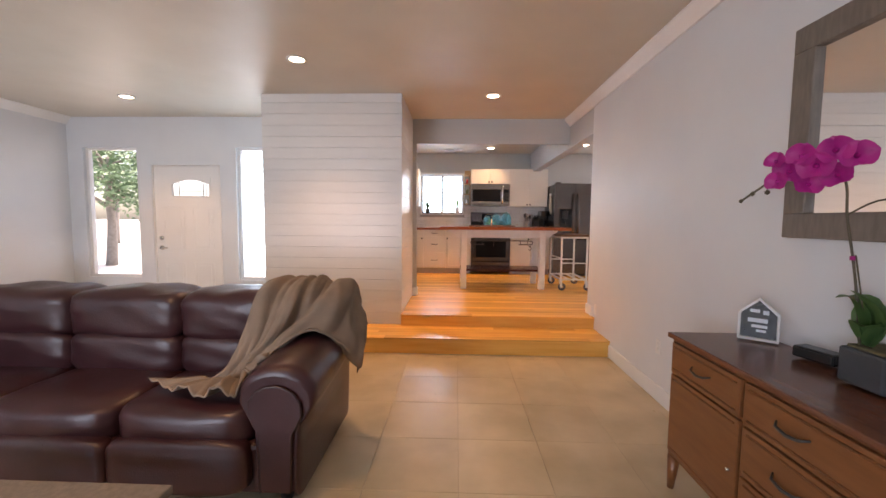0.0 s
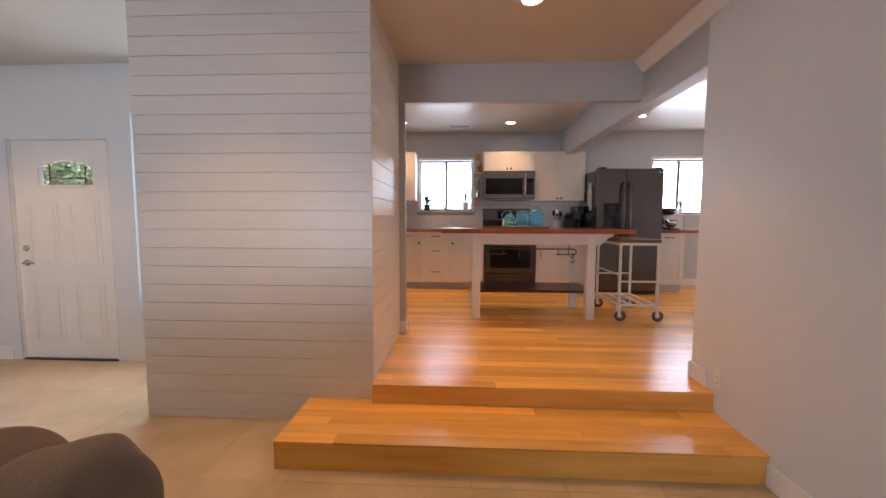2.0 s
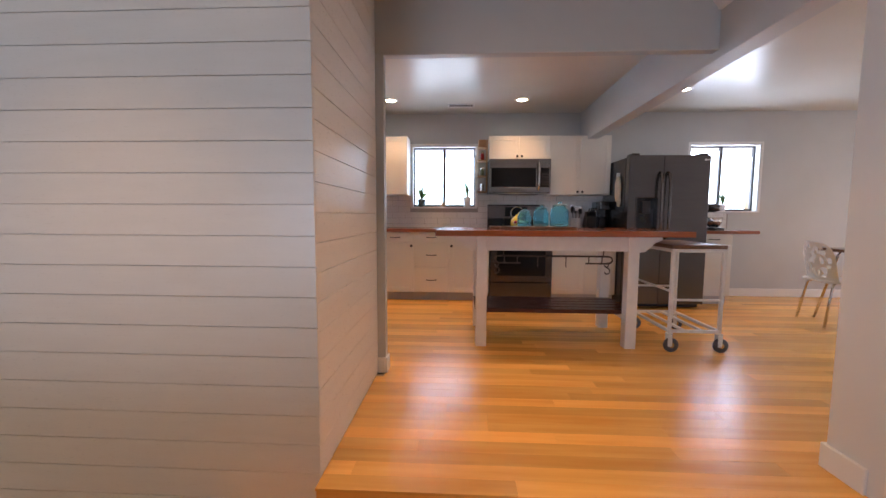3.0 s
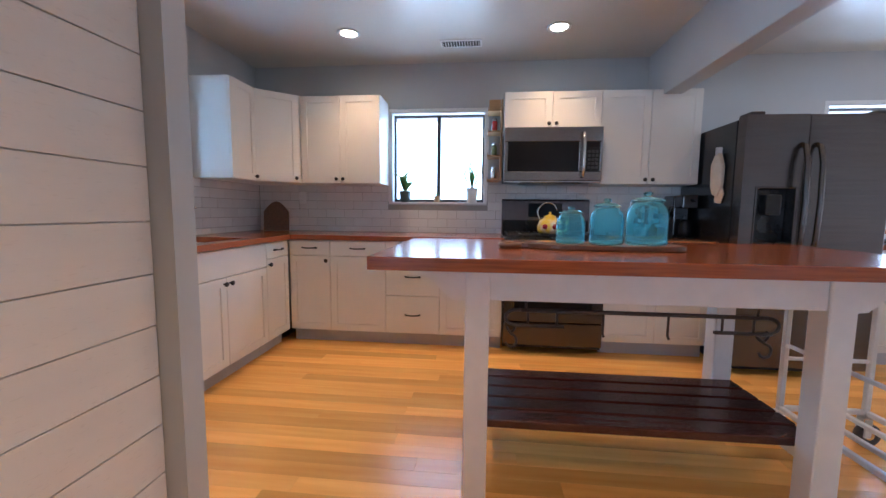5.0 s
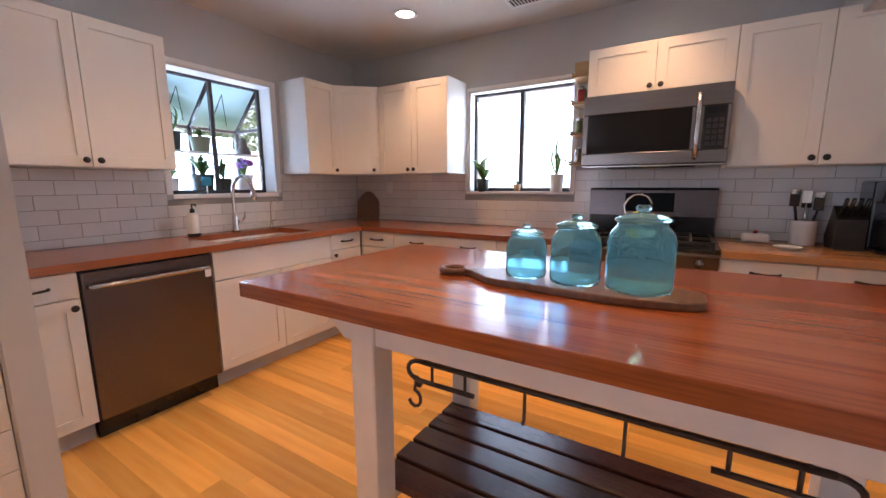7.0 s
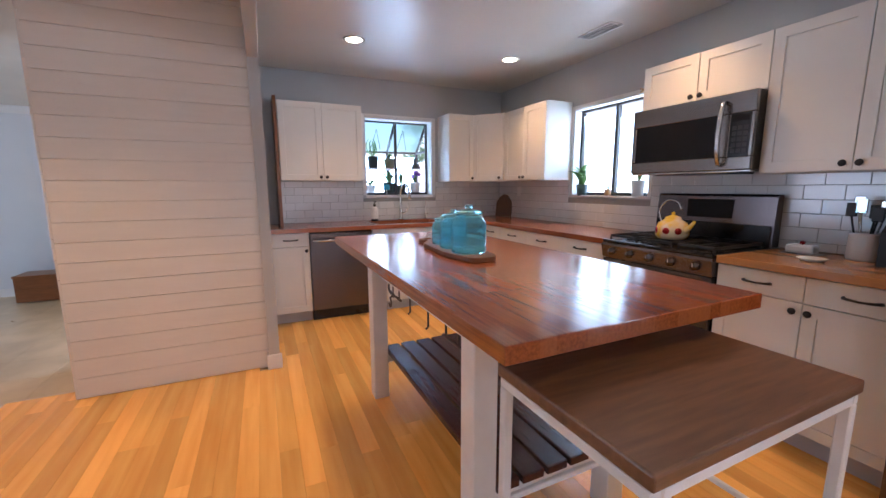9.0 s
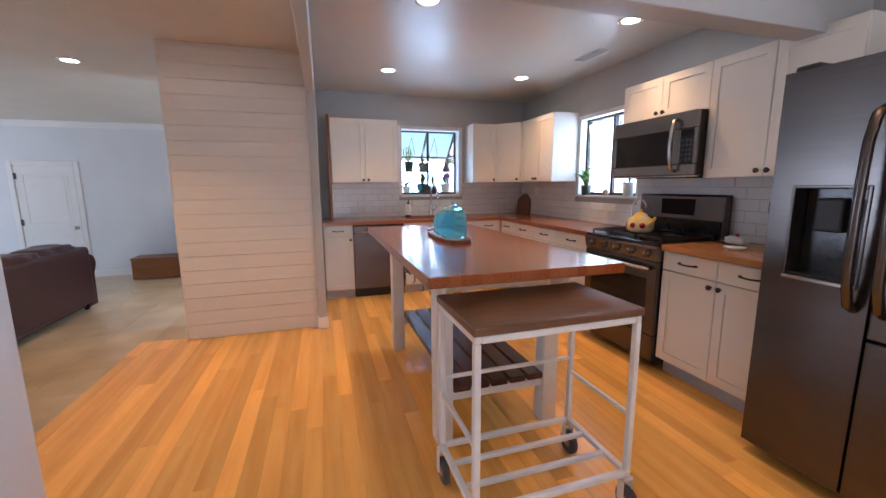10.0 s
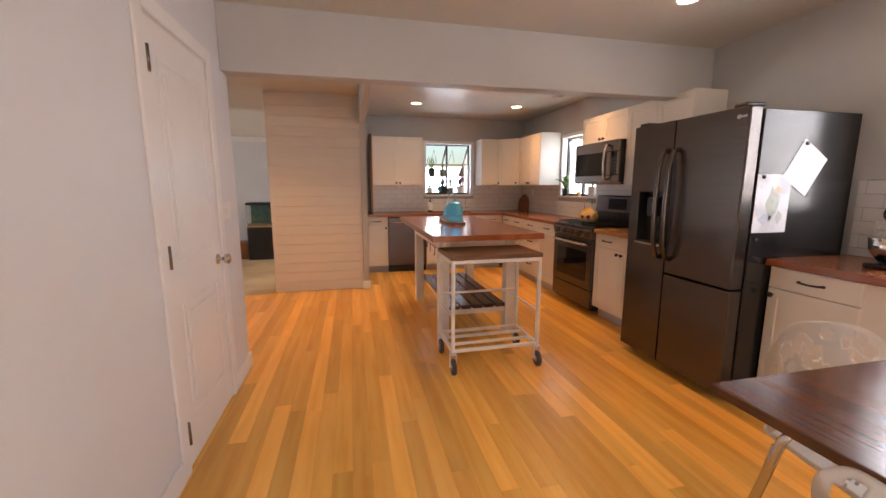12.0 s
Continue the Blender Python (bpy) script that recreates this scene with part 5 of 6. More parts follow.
# ---- things on the dresser ----
DT = 0.521
sg = thing("house_sign", pose(1.535, 1.895, DT, 0, 0, -40) @ Matrix.Diagonal((0.74, 0.78, 1.0, 1)), "small house-shaped black sign with white lettering and frame", "sign")
hs = [(-0.105, 0.0), (0.105, 0.0), (0.105, 0.13), (0.0, 0.205), (-0.105, 0.13)]
UPY = Matrix(((1, 0, 0, 0), (0, 0, 1, 0), (0, 1, 0, 0), (0, 0, 0, 1)))
part("panel", prism([(x * 0.86, 0.012 + z * 0.88) for x, z in hs], -0.006, 0.008, None, UPY), BLACK, sg)
fb = bmesh.new()
for (xa, za), (xb, zb) in zip(hs, hs[1:] + hs[:1]):
    d = Vector((xb - xa, 0, zb - za))
    box(0, -0.022, 0, d.length, 0.014, 0.011, 0.001, fb, 1, Matrix.Translation((xa, 0, za)) @ Matrix.Rotation(-math.atan2(d.z, d.x), 4, "Y"))
part("frame", fb, PLASTIC_W, sg)
for xa, za, w, h in ((-0.045, 0.132, 0.05, 0.016), (0.02, 0.125, 0.03, 0.02), (-0.055, 0.085, 0.10, 0.02), (-0.035, 0.06, 0.08, 0.014), (-0.01, 0.04, 0.05, 0.012)):
    part("lettering", box(xa, -0.0085, za, xa + w, -0.006, za + h, 0.001), PAPER, sg)
sp = thing("speaker", pose(1.57, 1.62, DT, 0, 0, -75) @ Matrix.Scale(0.75, 4), "low black box-shaped speaker", "speaker")
part("body", box(-0.10, -0.05, 0.002, 0.10, 0.05, 0.065, 0.012, None, 2), BLACK, sp)
part("grille", box(-0.088, -0.053, 0.012, 0.088, -0.049, 0.055, 0.003), BLACKM, sp)


def leaf_mesh(length, width, arch_h, bm, m, n=7):
    """A long leaf with a folded midrib that arches over."""
    rows = []
    for i in range(n + 1):
        t = i / n
        w = width * math.sin(math.pi * min(1, 0.08 + t * 0.92)) ** 0.7
        z = arch_h * math.sin(t * math.pi * 0.8)
        rows.append([bm.verts.new(m @ Vector((t * length, s * w / 2, z + abs(s) * w * 0.18))) for s in (-1, -0.5, 0, 0.5, 1)])
    for a, b in zip(rows, rows[1:]):
        for k in range(4):
            f = bm.faces.new((a[k], a[k + 1], b[k + 1], b[k]))
            f.smooth = True
    return bm


def pot_profile(r, h):
    return [(0.0, 0.0), (r * 0.75, 0.0), (r * 0.8, 0.01), (r, h), (r * 0.93, h), (r * 0.9, h * 0.9), (0.0, h * 0.88)]


POT_GREY = material("slate grey pot", (0.055, 0.06, 0.07), (0.04, 0.045, 0.05), 8, 0.5, bump=0.1)
SOIL = material("moss and bark", (0.16, 0.13, 0.06), (0.09, 0.07, 0.035), 40, 0.9, bump=0.6)
oc = thing("orchid_plant", pose(1.545, 1.36, DT) @ Matrix.Scale(0.93, 4), "magenta orchid with green leaves in a slate pot", "plant")
part("pot", box(-0.085, -0.085, 0.0, 0.085, 0.085, 0.135, 0.012, None, 2), POT_GREY, oc, "square slate-grey pot")
part("moss", box(-0.07, -0.07, 0.134, 0.07, 0.07, 0.145, 0.004), SOIL, oc)
for a, ln, w, up, tilt in ((140, 0.21, 0.15, 0.05, -66), (95, 0.19, 0.12, 0.12, -30), (215, 0.15, 0.10, 0.05, -25), (20, 0.17, 0.11, 0.08, -40), (-60, 0.19, 0.10, 0.06, -30), (270, 0.15, 0.10, 0.04, -25)):
    part("leaf", leaf_mesh(ln, w, up, bmesh.new(), pose(-0.03, 0.03, 0.145, 0, 0, a) @ pose(0, 0, 0, 0, tilt, 0)), LEAF, oc, "", True)
stem = [(-0.045, 0.045, 0.14), (-0.055, 0.06, 0.32), (-0.065, 0.075, 0.46), (-0.085, 0.09, 0.62), (-0.09, 0.10, 0.75), (-0.12, 0.13, 0.83), (-0.20, 0.21, 0.82), (-0.27, 0.285, 0.74), (-0.31, 0.33, 0.69)]
part("stem", tube(spline(stem, 5), 0.0045, None, 7), STEM, oc)
part("stake", tube([(-0.03, 0.03, 0.14), (-0.062, 0.07, 0.48)], 0.003, None, 6), STEM, oc)
part("clip", tube([(-0.066, 0.076, 0.46), (-0.066, 0.076, 0.475)], 0.009, None, 8), PETAL, oc)
part("branch", tube(spline([(-0.085, 0.09, 0.63), (-0.04, 0.03, 0.68), (0.03, -0.05, 0.70), (0.06, -0.10, 0.80)], 4), 0.0035, None, 6), STEM, oc)


def bloom(bm, m, s):
    """Five broad overlapping petals round a small lip."""
    for a, w, l, up in ((90, 1.0, 0.95, 0.0), (215, 0.95, 0.9, 0.0), (325, 0.95, 0.9, 0.0), (12, 1.5, 1.0, 0.003), (168, 1.5, 1.0, 0.003)):
        q = m @ pose(0, 0, up * s, 0, -14, a)
        leaf_mesh(0.05 * s * l, 0.05 * s * w, 0.008 * s, bm, q, 7)
    lathe([(0.0, 0.0), (0.009 * s, 0.005 * s), (0.006 * s, 0.016 * s), (0.0, 0.02 * s)], bm, 8, m, False)


fr2 = random.Random(3)
for u, dz, s, rz in ((0.10, 0.02, 1.15, -35), (0.055, -0.045, 1.05, -55), (0.045, 0.045, 1.15, -45), (-0.005, -0.005, 1.2, -50), (-0.03, -0.075, 1.0, -30), (-0.045, 0.035, 1.05, -60), (-0.085, -0.02, 1.1, -50), (-0.115, -0.06, 0.85, -65), (-0.125, 0.02, 0.8, -70)):
    bm = bmesh.new()
    depth = fr2.uniform(-0.025, 0.02)
    bloom(bm, pose(-0.145 + 0.70 * u + depth, 0.155 - 0.71 * u + depth, 0.825 + dz, fr2.uniform(74, 100), fr2.uniform(-25, 25), rz), s * 1.08)
    part("flower", bm, PETAL, oc, "magenta flower", True)
for bx, by, bz, s in ((-0.245, 0.26, 0.765, 1.1), (-0.25, 0.265, 0.725, 1.0), (-0.285, 0.30, 0.72, 0.9), (-0.31, 0.33, 0.69, 0.8), (0.06, -0.10, 0.81, 1.0), (0.04, -0.06, 0.755, 0.8)):
    part("bud", lathe([(0.0, -0.012 * s), (0.010 * s, -0.004 * s), (0.010 * s, 0.004 * s), (0.0, 0.013 * s)], None, 8, pose(bx, by, bz), False), STEM, oc)


# ---- wall plates ----
def plate(m, gangs, label, cat="outlet", rockers=False):
    w = 0.07 + 0.046 * (gangs - 1)
    p = thing("wall_plate", m, label, cat, "white wall plates")
    part("plate", box(-w / 2, -0.006, -0.057, w / 2, 0, 0.057, 0.003), PLASTIC_W, p)
    for g in range(gangs):
        x = (g - (gangs - 1) / 2) * 0.046
        if rockers:
            part("toggle", box(x - 0.005, -0.02, -0.008, x + 0.005, -0.006, 0.012, 0.002), PLASTIC_W, p)
        else:
            for z in (-0.02, 0.02):
                part("socket", lathe([(0.016, 0), (0.016, 0.003), (0.0, 0.0032)], None, 14, pose(x, -0.006, z, 90), False), PLASTIC_W, p)
    return p


plate(pose(XR, 3.02, 0.12, 0, 0, -90), 1, "white outlet plate on the blue-grey wall")
plate(pose(XR, 4.385, 0.10, 0, 0, -90), 1, "white outlet plate beside the upper step")
plate(pose(1.925, YD, 1.20, 0, 0, 180), 3, "white triple light switch plate beside the pantry door", "switch", True)
plate(pose(-1.54, YK - 0.0095, 1.25), 1, "white outlet plate on the tiled wall")
plate(pose(3.08, YK - 0.0095, 1.09), 1, "white outlet plate above the end counter")

# ---- on the counters ----
CT = 0.926
fa = thing("faucet", pose(-1.935, 7.09, CT, 0, 0, 90), "brushed nickel gooseneck kitchen faucet", "faucet")
part("base", lathe([(0.03, 0), (0.03, 0.012), (0.022, 0.03), (0.02, 0.12), (0.016, 0.14)], None, 18), CHROME, fa)
part("spout", tube(spline([(0, 0, 0.12), (0, 0, 0.30), (0.01, -0.03, 0.385), (0.02, -0.10, 0.42), (0.03, -0.17, 0.385), (0.035, -0.20, 0.32)], 6), 0.013, None, 12), CHROME, fa)
part("spray_head", tube([(0.035, -0.20, 0.325), (0.037, -0.207, 0.27), (0.038, -0.212, 0.24)], [0.016, 0.019, 0.017], None, 12), CHROME, fa)
part("lever", tube([(0.02, 0, 0.075), (0.055, -0.005, 0.08), (0.075, -0.01, 0.11), (0.078, -0.012, 0.15)], [0.012, 0.011, 0.008, 0.006], None, 8), CHROME, fa)
ft = thing("filter_tap", pose(-1.935, 7.40, CT, 0, 0, 90), "slim nickel drinking water tap", "faucet")
part("base", lathe([(0.018, 0), (0.018, 0.01), (0.01, 0.03), (0.01, 0.06)], None, 14), CHROME, ft)
part("spout", tube(spline([(0, 0, 0.05), (0, 0, 0.17), (0.0, -0.03, 0.23), (0.0, -0.08, 0.235), (0.0, -0.10, 0.21)], 5), 0.005, None, 8), CHROME, ft)
part("lever", tube([(0, 0, 0.055), (0.04, 0, 0.065)], 0.006, None, 8), CHROME, ft)
so = thing("soap_bottle", pose(-1.88, 6.76, CT), "black and grey soap bottle with a pump", "soap dispenser")
part("bottle", lathe([(0.0, 0.0), (0.038, 0.0), (0.04, 0.01), (0.04, 0.13), (0.03, 0.155), (0.013, 0.165), (0.013, 0.18)], None, 20), PLASTIC_W, so, "pale label bottle")
part("band", lathe([(0.0405, 0.0), (0.041, 0.025)], None, 20, None, False), BLACK, so)
pm = lathe([(0.015, 0.165), (0.015, 0.19), (0.005, 0.195), (0.005, 0.225), (0.0, 0.226)], None, 12, None, False)
tube([(0, 0, 0.222), (0.045, 0, 0.222), (0.052, 0, 0.212)], 0.006, pm)
part("pump", pm, BLACK, so, "black pump")
ab = thing("arched_board", pose(-1.80, 8.455, CT, 0, 0, 22), "dark wooden arched board leaning in the corner", "cutting board")
part("board", prism(arch(-0.115, 0.115, 0.0, 0.285, 0.10, 14), -0.012, 0.012, None, pose(0, -0.03, 0.003, -8) @ UPY), WALNUT, ab)

kt = thing("tea_kettle", pose(0.785, 8.06, 0.963), "yellow floral enamel kettle with an arched handle", "kettle")
KET = material("cream yellow enamel", (0.80, 0.50, 0.05), (0.75, 0.62, 0.40), 9, 0.2, contrast=(0.42, 0.55))
RED = material("red enamel", (0.45, 0.03, 0.03), (0.35, 0.02, 0.02), 9, 0.25)
part("body", lathe([(0.0, 0.0), (0.085, 0.0), (0.10, 0.025), (0.10, 0.06), (0.085, 0.10), (0.05, 0.125), (0.045, 0.13)], None, 26), KET, kt)
part("lid", lathe([(0.05, 0.13), (0.045, 0.14), (0.015, 0.152), (0.008, 0.156), (0.013, 0.168), (0.0, 0.176)], None, 20, None, False), KET, kt)
part("spout", tube([(0.085, 0, 0.055), (0.12, 0, 0.085), (0.145, 0, 0.12)], [0.022, 0.014, 0.009], None, 10), KET, kt)
part("handle", tube(spline([(-0.08, 0, 0.10), (-0.10, 0, 0.18), (-0.05, 0, 0.245), (0.02, 0, 0.24), (0.055, 0, 0.19)], 5), 0.006, None, 8), CHROME, kt, "steel arched handle")
for a in (-120, -75, -35):
    part("painted_flower", lathe([(0.0, 0.0), (0.022, 0.002), (0.0, 0.005)], None, 10, pose(0.098 * math.cos(radians(a)), 0.098 * math.sin(radians(a)), 0.055, 0, 90, a) @ pose(0, 0, 0), False), RED, kt)

cr2 = thing("utensil_crock", pose(1.60, 8.36, CT), "white crock full of cooking utensils", "utensils")
part("crock", lathe([(0.0, 0.0), (0.055, 0.0), (0.06, 0.01), (0.058, 0.13), (0.062, 0.14), (0.05, 0.14), (0.05, 0.02), (0.0, 0.02)], None, 22, None, False), PLASTIC_W, cr2)
for k, (a, l) in enumerate(((20, 0.30), (80, 0.28), (140, 0.32), (200, 0.29), (260, 0.31), (320, 0.27))):
    c, s = math.cos(radians(a)), math.sin(radians(a))
    u = tube([(0.02 * c, 0.02 * s, 0.03), (0.06 * c, 0.05 * s, l - 0.06)], 0.005, None, 6)
    box(0.06 * c - 0.022, 0.05 * s - 0.004, l - 0.07, 0.06 * c + 0.022, 0.05 * s + 0.004, l, 0.003, u)
    part("utensil", u, BLACKM if k % 2 else STEEL_L, cr2)
kb = thing("knife_block", pose(1.76, 8.30, CT), "black knife block beside the refrigerator", "knife block")
part("block", prism([(-0.09, 0.0), (0.07, 0.0), (0.10, 0.05), (0.0, 0.23), (-0.09, 0.16)], -0.06, 0.06, None, Matrix(((0, 0, 1, 0), (1, 0, 0, 0), (0, 1, 0, 0), (0, 0, 0, 1)))), BLACKM, kb)
for i in range(4):
    part("knife_handle", tube([(-0.04 + i * 0.027, -0.06, 0.18), (-0.04 + i * 0.027, -0.12, 0.27)], 0.009, None, 8), BLACK, kb)
cm = thing("coffee_maker", pose(1.89, 8.24, CT), "tall black coffee maker beside the refrigerator", "coffee maker")
part("body", box(-0.06, 0.0, 0.0, 0.065, 0.2, 0.36, 0.012, None, 2), BLACK, cm)
part("head", box(-0.06, -0.14, 0.25, 0.065, 0.0, 0.36, 0.012, None, 2), BLACK, cm)
part("carafe", lathe([(0.0, 0.02), (0.05, 0.02), (0.055, 0.06), (0.05, 0.13), (0.035, 0.16), (0.0, 0.16)], None, 18, pose(0.0, -0.07, 0), False), DARKGLASS, cm)
part("drip_base", box(-0.06, -0.14, 0.0, 0.065, 0.0, 0.018, 0.004), BLACK, cm)
ds = thing("butter_dish", pose(1.38, 8.30, CT), "small glass-covered dish with a red knob", "dish")
part("plate", box(-0.085, -0.05, 0.0, 0.085, 0.05, 0.01, 0.004), STEEL_L, ds)
part("cover", box(-0.065, -0.035, 0.0105, 0.065, 0.035, 0.055, 0.012, None, 2), PLASTIC_W, ds)
part("lid_knob", lathe([(0.0, 0.055), (0.012, 0.06), (0.012, 0.072), (0.0, 0.078)], None, 10, None, False), RED, ds)
sr = thing("spoon_rest", pose(1.50, 8.12, CT), "white ceramic spoon rest on the counter", "spoon rest")
part("dish", lathe([(0.0, 0.003), (0.04, 0.003), (0.06, 0.015), (0.062, 0.014), (0.042, 0.0), (0.0, 0.0)], None, 20, None, False), PLASTIC_W, sr)

# oven mitt on the side of the refrigerator
mt = thing("oven_mitt", pose(1.983, 7.90, 1.28, 0, 0, -90), "cream oven mitt hanging on the refrigerator side", "oven mitt")
CREAM = material("cream quilted cotton", (0.66, 0.58, 0.46), (0.58, 0.50, 0.38), 14, 0.9, bump=0.5, bump_scale=70)
part("mitt", prism([(-0.06, 0.06), (-0.03, 0.0), (0.03, -0.02), (0.07, 0.05), (0.075, 0.2), (0.03, 0.30), (-0.02, 0.30), (-0.07, 0.22)], -0.035, -0.004, None, UPY, 0.01), CREAM, mt)
part("back_layer", prism([(-0.02, -0.06), (0.05, -0.07), (0.085, 0.0), (0.06, 0.06), (-0.01, 0.04)], -0.02, -0.003, None, UPY, 0.006), CREAM, mt)
part("hook", box(-0.008, -0.04, 0.29, 0.012, 0.002, 0.345, 0.004), PLASTIC_W, mt)
dwg = tagged(part("child_drawing", box(2.9065, 7.74, 1.08, 2.9082, 7.99, 1.42), material("pale painted paper", (0.70, 0.74, 0.79), (0.55, 0.60, 0.66), 9, 0.85, contrast=(0.45, 0.6))), "pale painted drawing held on the refrigerator by a magnet", "drawing")
for col, (yy, zz, ry, rz) in ((("faded green", (0.36, 0.45, 0.42)), (7.87, 1.25, 0.045, 0.09)), (("faded orange", (0.72, 0.42, 0.28)), (7.90, 1.33, 0.025, 0.022)), (("faded blue", (0.40, 0.50, 0.62)), (7.83, 1.16, 0.05, 0.03)), (("faded green", (0.36, 0.45, 0.42)), (7.93, 1.17, 0.022, 0.035))):
    blot = bpy.data.materials.get(col[0]) or material(col[0], col[1], tuple(0.6 * c + 0.3 for c in col[1]), 30, 0.9)
    part("painted_patch", prism([(ry * math.cos(k * 0.628) * (1 + 0.25 * math.sin(k * 2.7)), rz * math.sin(k * 0.628) * (1 + 0.25 * math.cos(k * 1.9))) for k in range(10)], 0, 0.0006, None, Matrix(((0, 0, 1, 2.9082), (1, 0, 0, yy), (0, 1, 0, zz), (0, 0, 0, 1)))), blot, dwg)
for yy, zz in ((7.78, 1.405), (8.07, 1.60), (7.78, 1.04)):
    tagged(part("magnet", lathe([(0.012, 0.0), (0.012, 0.006), (0.0, 0.007)], None, 12, pose(2.909, yy, zz, 0, 90), False), BLACK), "small round black magnet on the refrigerator", "magnet", "magnets")

# spice shelf beside the microwave
ss = thing("spice_rack", pose(0.262, YK, 1.41), "narrow light-wood spice rack beside the microwave", "shelf")
part("side", box(0.115, -0.20, 0.0, 0.13, -0.002, 0.70, 0.002), PINE, ss)
for z in (0.0, 0.21, 0.42, 0.60):
    part("shelf", box(0.0, -0.20, z, 0.114, -0.002, z + 0.015, 0.002), PINE, ss)
    part("rail", box(0.0, -0.20, z + 0.02, 0.006, -0.01, z + 0.035, 0.001), PINE, ss)
JARC = (RED, material("spice brown", (0.28, 0.14, 0.05), None, 20, 0.5), STEEL_L, material("spice green", (0.16, 0.17, 0.06), None, 20, 0.5))
for lev, z in enumerate((0.016, 0.226, 0.436)):
    for k in range(3):
        j = thing("spice_jar", pose(0.262 + 0.06, YK - 0.05 - k * 0.058, 1.41 + z), "small glass spice jar with a metal cap", "jar", "spice jars")
        part("glass", lathe([(0.0, 0.0), (0.022, 0.0), (0.024, 0.005), (0.024, 0.075), (0.018, 0.085)], None, 14), JARC[(lev + k) % 4], j)
        part("cap", lathe([(0.02, 0.085), (0.02, 0.105), (0.0, 0.106)], None, 14, None, False), STEEL_L, j)
wb = thing("wooden_box", pose(0.322, YK - 0.10, 2.026), "small plain wooden box on the spice rack", "box")
part("box", box(-0.05, -0.07, 0.0, 0.05, 0.07, 0.09, 0.003), PINE, wb)


# ---- potted plants ----
def potted(x, y, z, r, h, leaves, label, potmat, spread=0.16, width=0.04, seed=1, up=0.10, tilt=(20, 70), arc=(0, 360)):
    p = thing("potted_plant", pose(x, y, z), label, "plant", "potted plants on the sills")
    part("pot", lathe(pot_profile(r, h), None, 20, None, False), potmat, p)
    part("soil", lathe([(0.0, h * 0.9), (r * 0.9, h * 0.9)], None, 14, None, False), SOIL, p)
    rr = random.Random(seed)
    for k in range(leaves):
        a = arc[0] + (arc[1] - arc[0]) * k / leaves + rr.uniform(-15, 15)
        part("leaf", leaf_mesh(spread * rr.uniform(0.7, 1.1), width * rr.uniform(0.8, 1.1), up * rr.uniform(0.5, 1.2), bmesh.new(), pose(0, 0, h * 0.9, 0, 0, a) @ pose(0, 0, 0, 0, -rr.uniform(*tilt), 0)), LEAF, p)
    return p


DARKPOT = material("dark green pot", (0.03, 0.05, 0.045), (0.025, 0.04, 0.035), 8, 0.4)
SILL = 1.215
potted(-0.52, YK + 0.02, SILL, 0.058, 0.11, 8, "leafy green plant in a dark pot on the sill", DARKPOT, 0.21, 0.075, 2, 0.07, (15, 62), (-190, 30))
potted(0.125, YK + 0.02, SILL, 0.058, 0.14, 11, "spidery green plant in a white pot on the sill", PLASTIC_W, 0.27, 0.020, 5, 0.15, (25, 78), (-190, 20))
potted(-0.21, YK + 0.035, SILL, 0.033, 0.065, 6, "tiny succulent in a small pot on the sill", PINE, 0.04, 0.02, 8, 0.02)
potted(3.62, YK + 0.035, 1.165, 0.045, 0.10, 7, "orchid with strap leaves in a white pot", PLASTIC_W, 0.16, 0.04, 9, 0.08)
gx = -2.3
GO = 0.09
potted(gx, 6.83, SILL, 0.062, 0.12, 7, "strap-leaved plant in a pale pot in the greenhouse window", PLASTIC_W, 0.17, 0.04, 11, 0.03, (5, 30))
potted(gx, 7.07, SILL, 0.085, 0.15, 26, "bushy plant in a dark pot in the greenhouse window", DARKPOT, 0.20, 0.03, 12, 0.07, (10, 80))
potted(gx + 0.05, 7.21, SILL, 0.065, 0.12, 18, "fern-like plant in a dark pot in the greenhouse window", DARKPOT, 0.18, 0.024, 13, 0.08, (20, 70))
v = potted(gx + 0.05, 7.39, SILL, 0.07, 0.15, 8, "violet-flowered plant in a pale pot in the greenhouse window", PLASTIC_W, 0.12, 0.035, 14, 0.06, (15, 50))
VIOLET = material("violet petal", (0.22, 0.07, 0.42), (0.30, 0.12, 0.5), 20, 0.5)
for k in range(6):
    bm = bmesh.new()
    bloom(bm, pose(0.03 * math.cos(k), 0.04 * math.sin(k * 1.7), 0.22 + 0.02 * (k % 3), 60, 10 * k, 60 * k), 0.8)
    part("flower", bm, VIOLET, v, "violet flower")
SH = 1.536
potted(gx, 6.87, SH, 0.068, 0.14, 9, "climbing plant in a dark pot on the window shelf", DARKPOT, 0.22, 0.02, 15, 0.12, (50, 85))
potted(gx, 7.08, SH, 0.075, 0.12, 9, "succulent in a round pot on the window shelf", material("sage pot", (0.25, 0.28, 0.18), None, 8, 0.5), 0.08, 0.03, 16, 0.04)
st = thing("garden_figurine", pose(gx + 0.04, 7.41, SH), "small grey stone figurine on the window shelf", "figurine")
part("figurine", lathe([(0.0, 0.0), (0.055, 0.0), (0.06, 0.02), (0.045, 0.05), (0.03, 0.075), (0.035, 0.10), (0.025, 0.125), (0.012, 0.14), (0.0, 0.145)], None, 16, None, False), material("grey stone", (0.20, 0.20, 0.20), (0.14, 0.14, 0.14), 20, 0.8, bump=0.3), st)
for yy in (6.88, 7.21):
    part("hanging_bracket", tube([(-2.34, yy - 0.05, 1.70), (-2.25, yy, 1.90), (-2.2, yy + 0.015, 1.99), (-2.26, yy + 0.07, 1.76)], 0.0035, None, 6), BRONZE, gw)
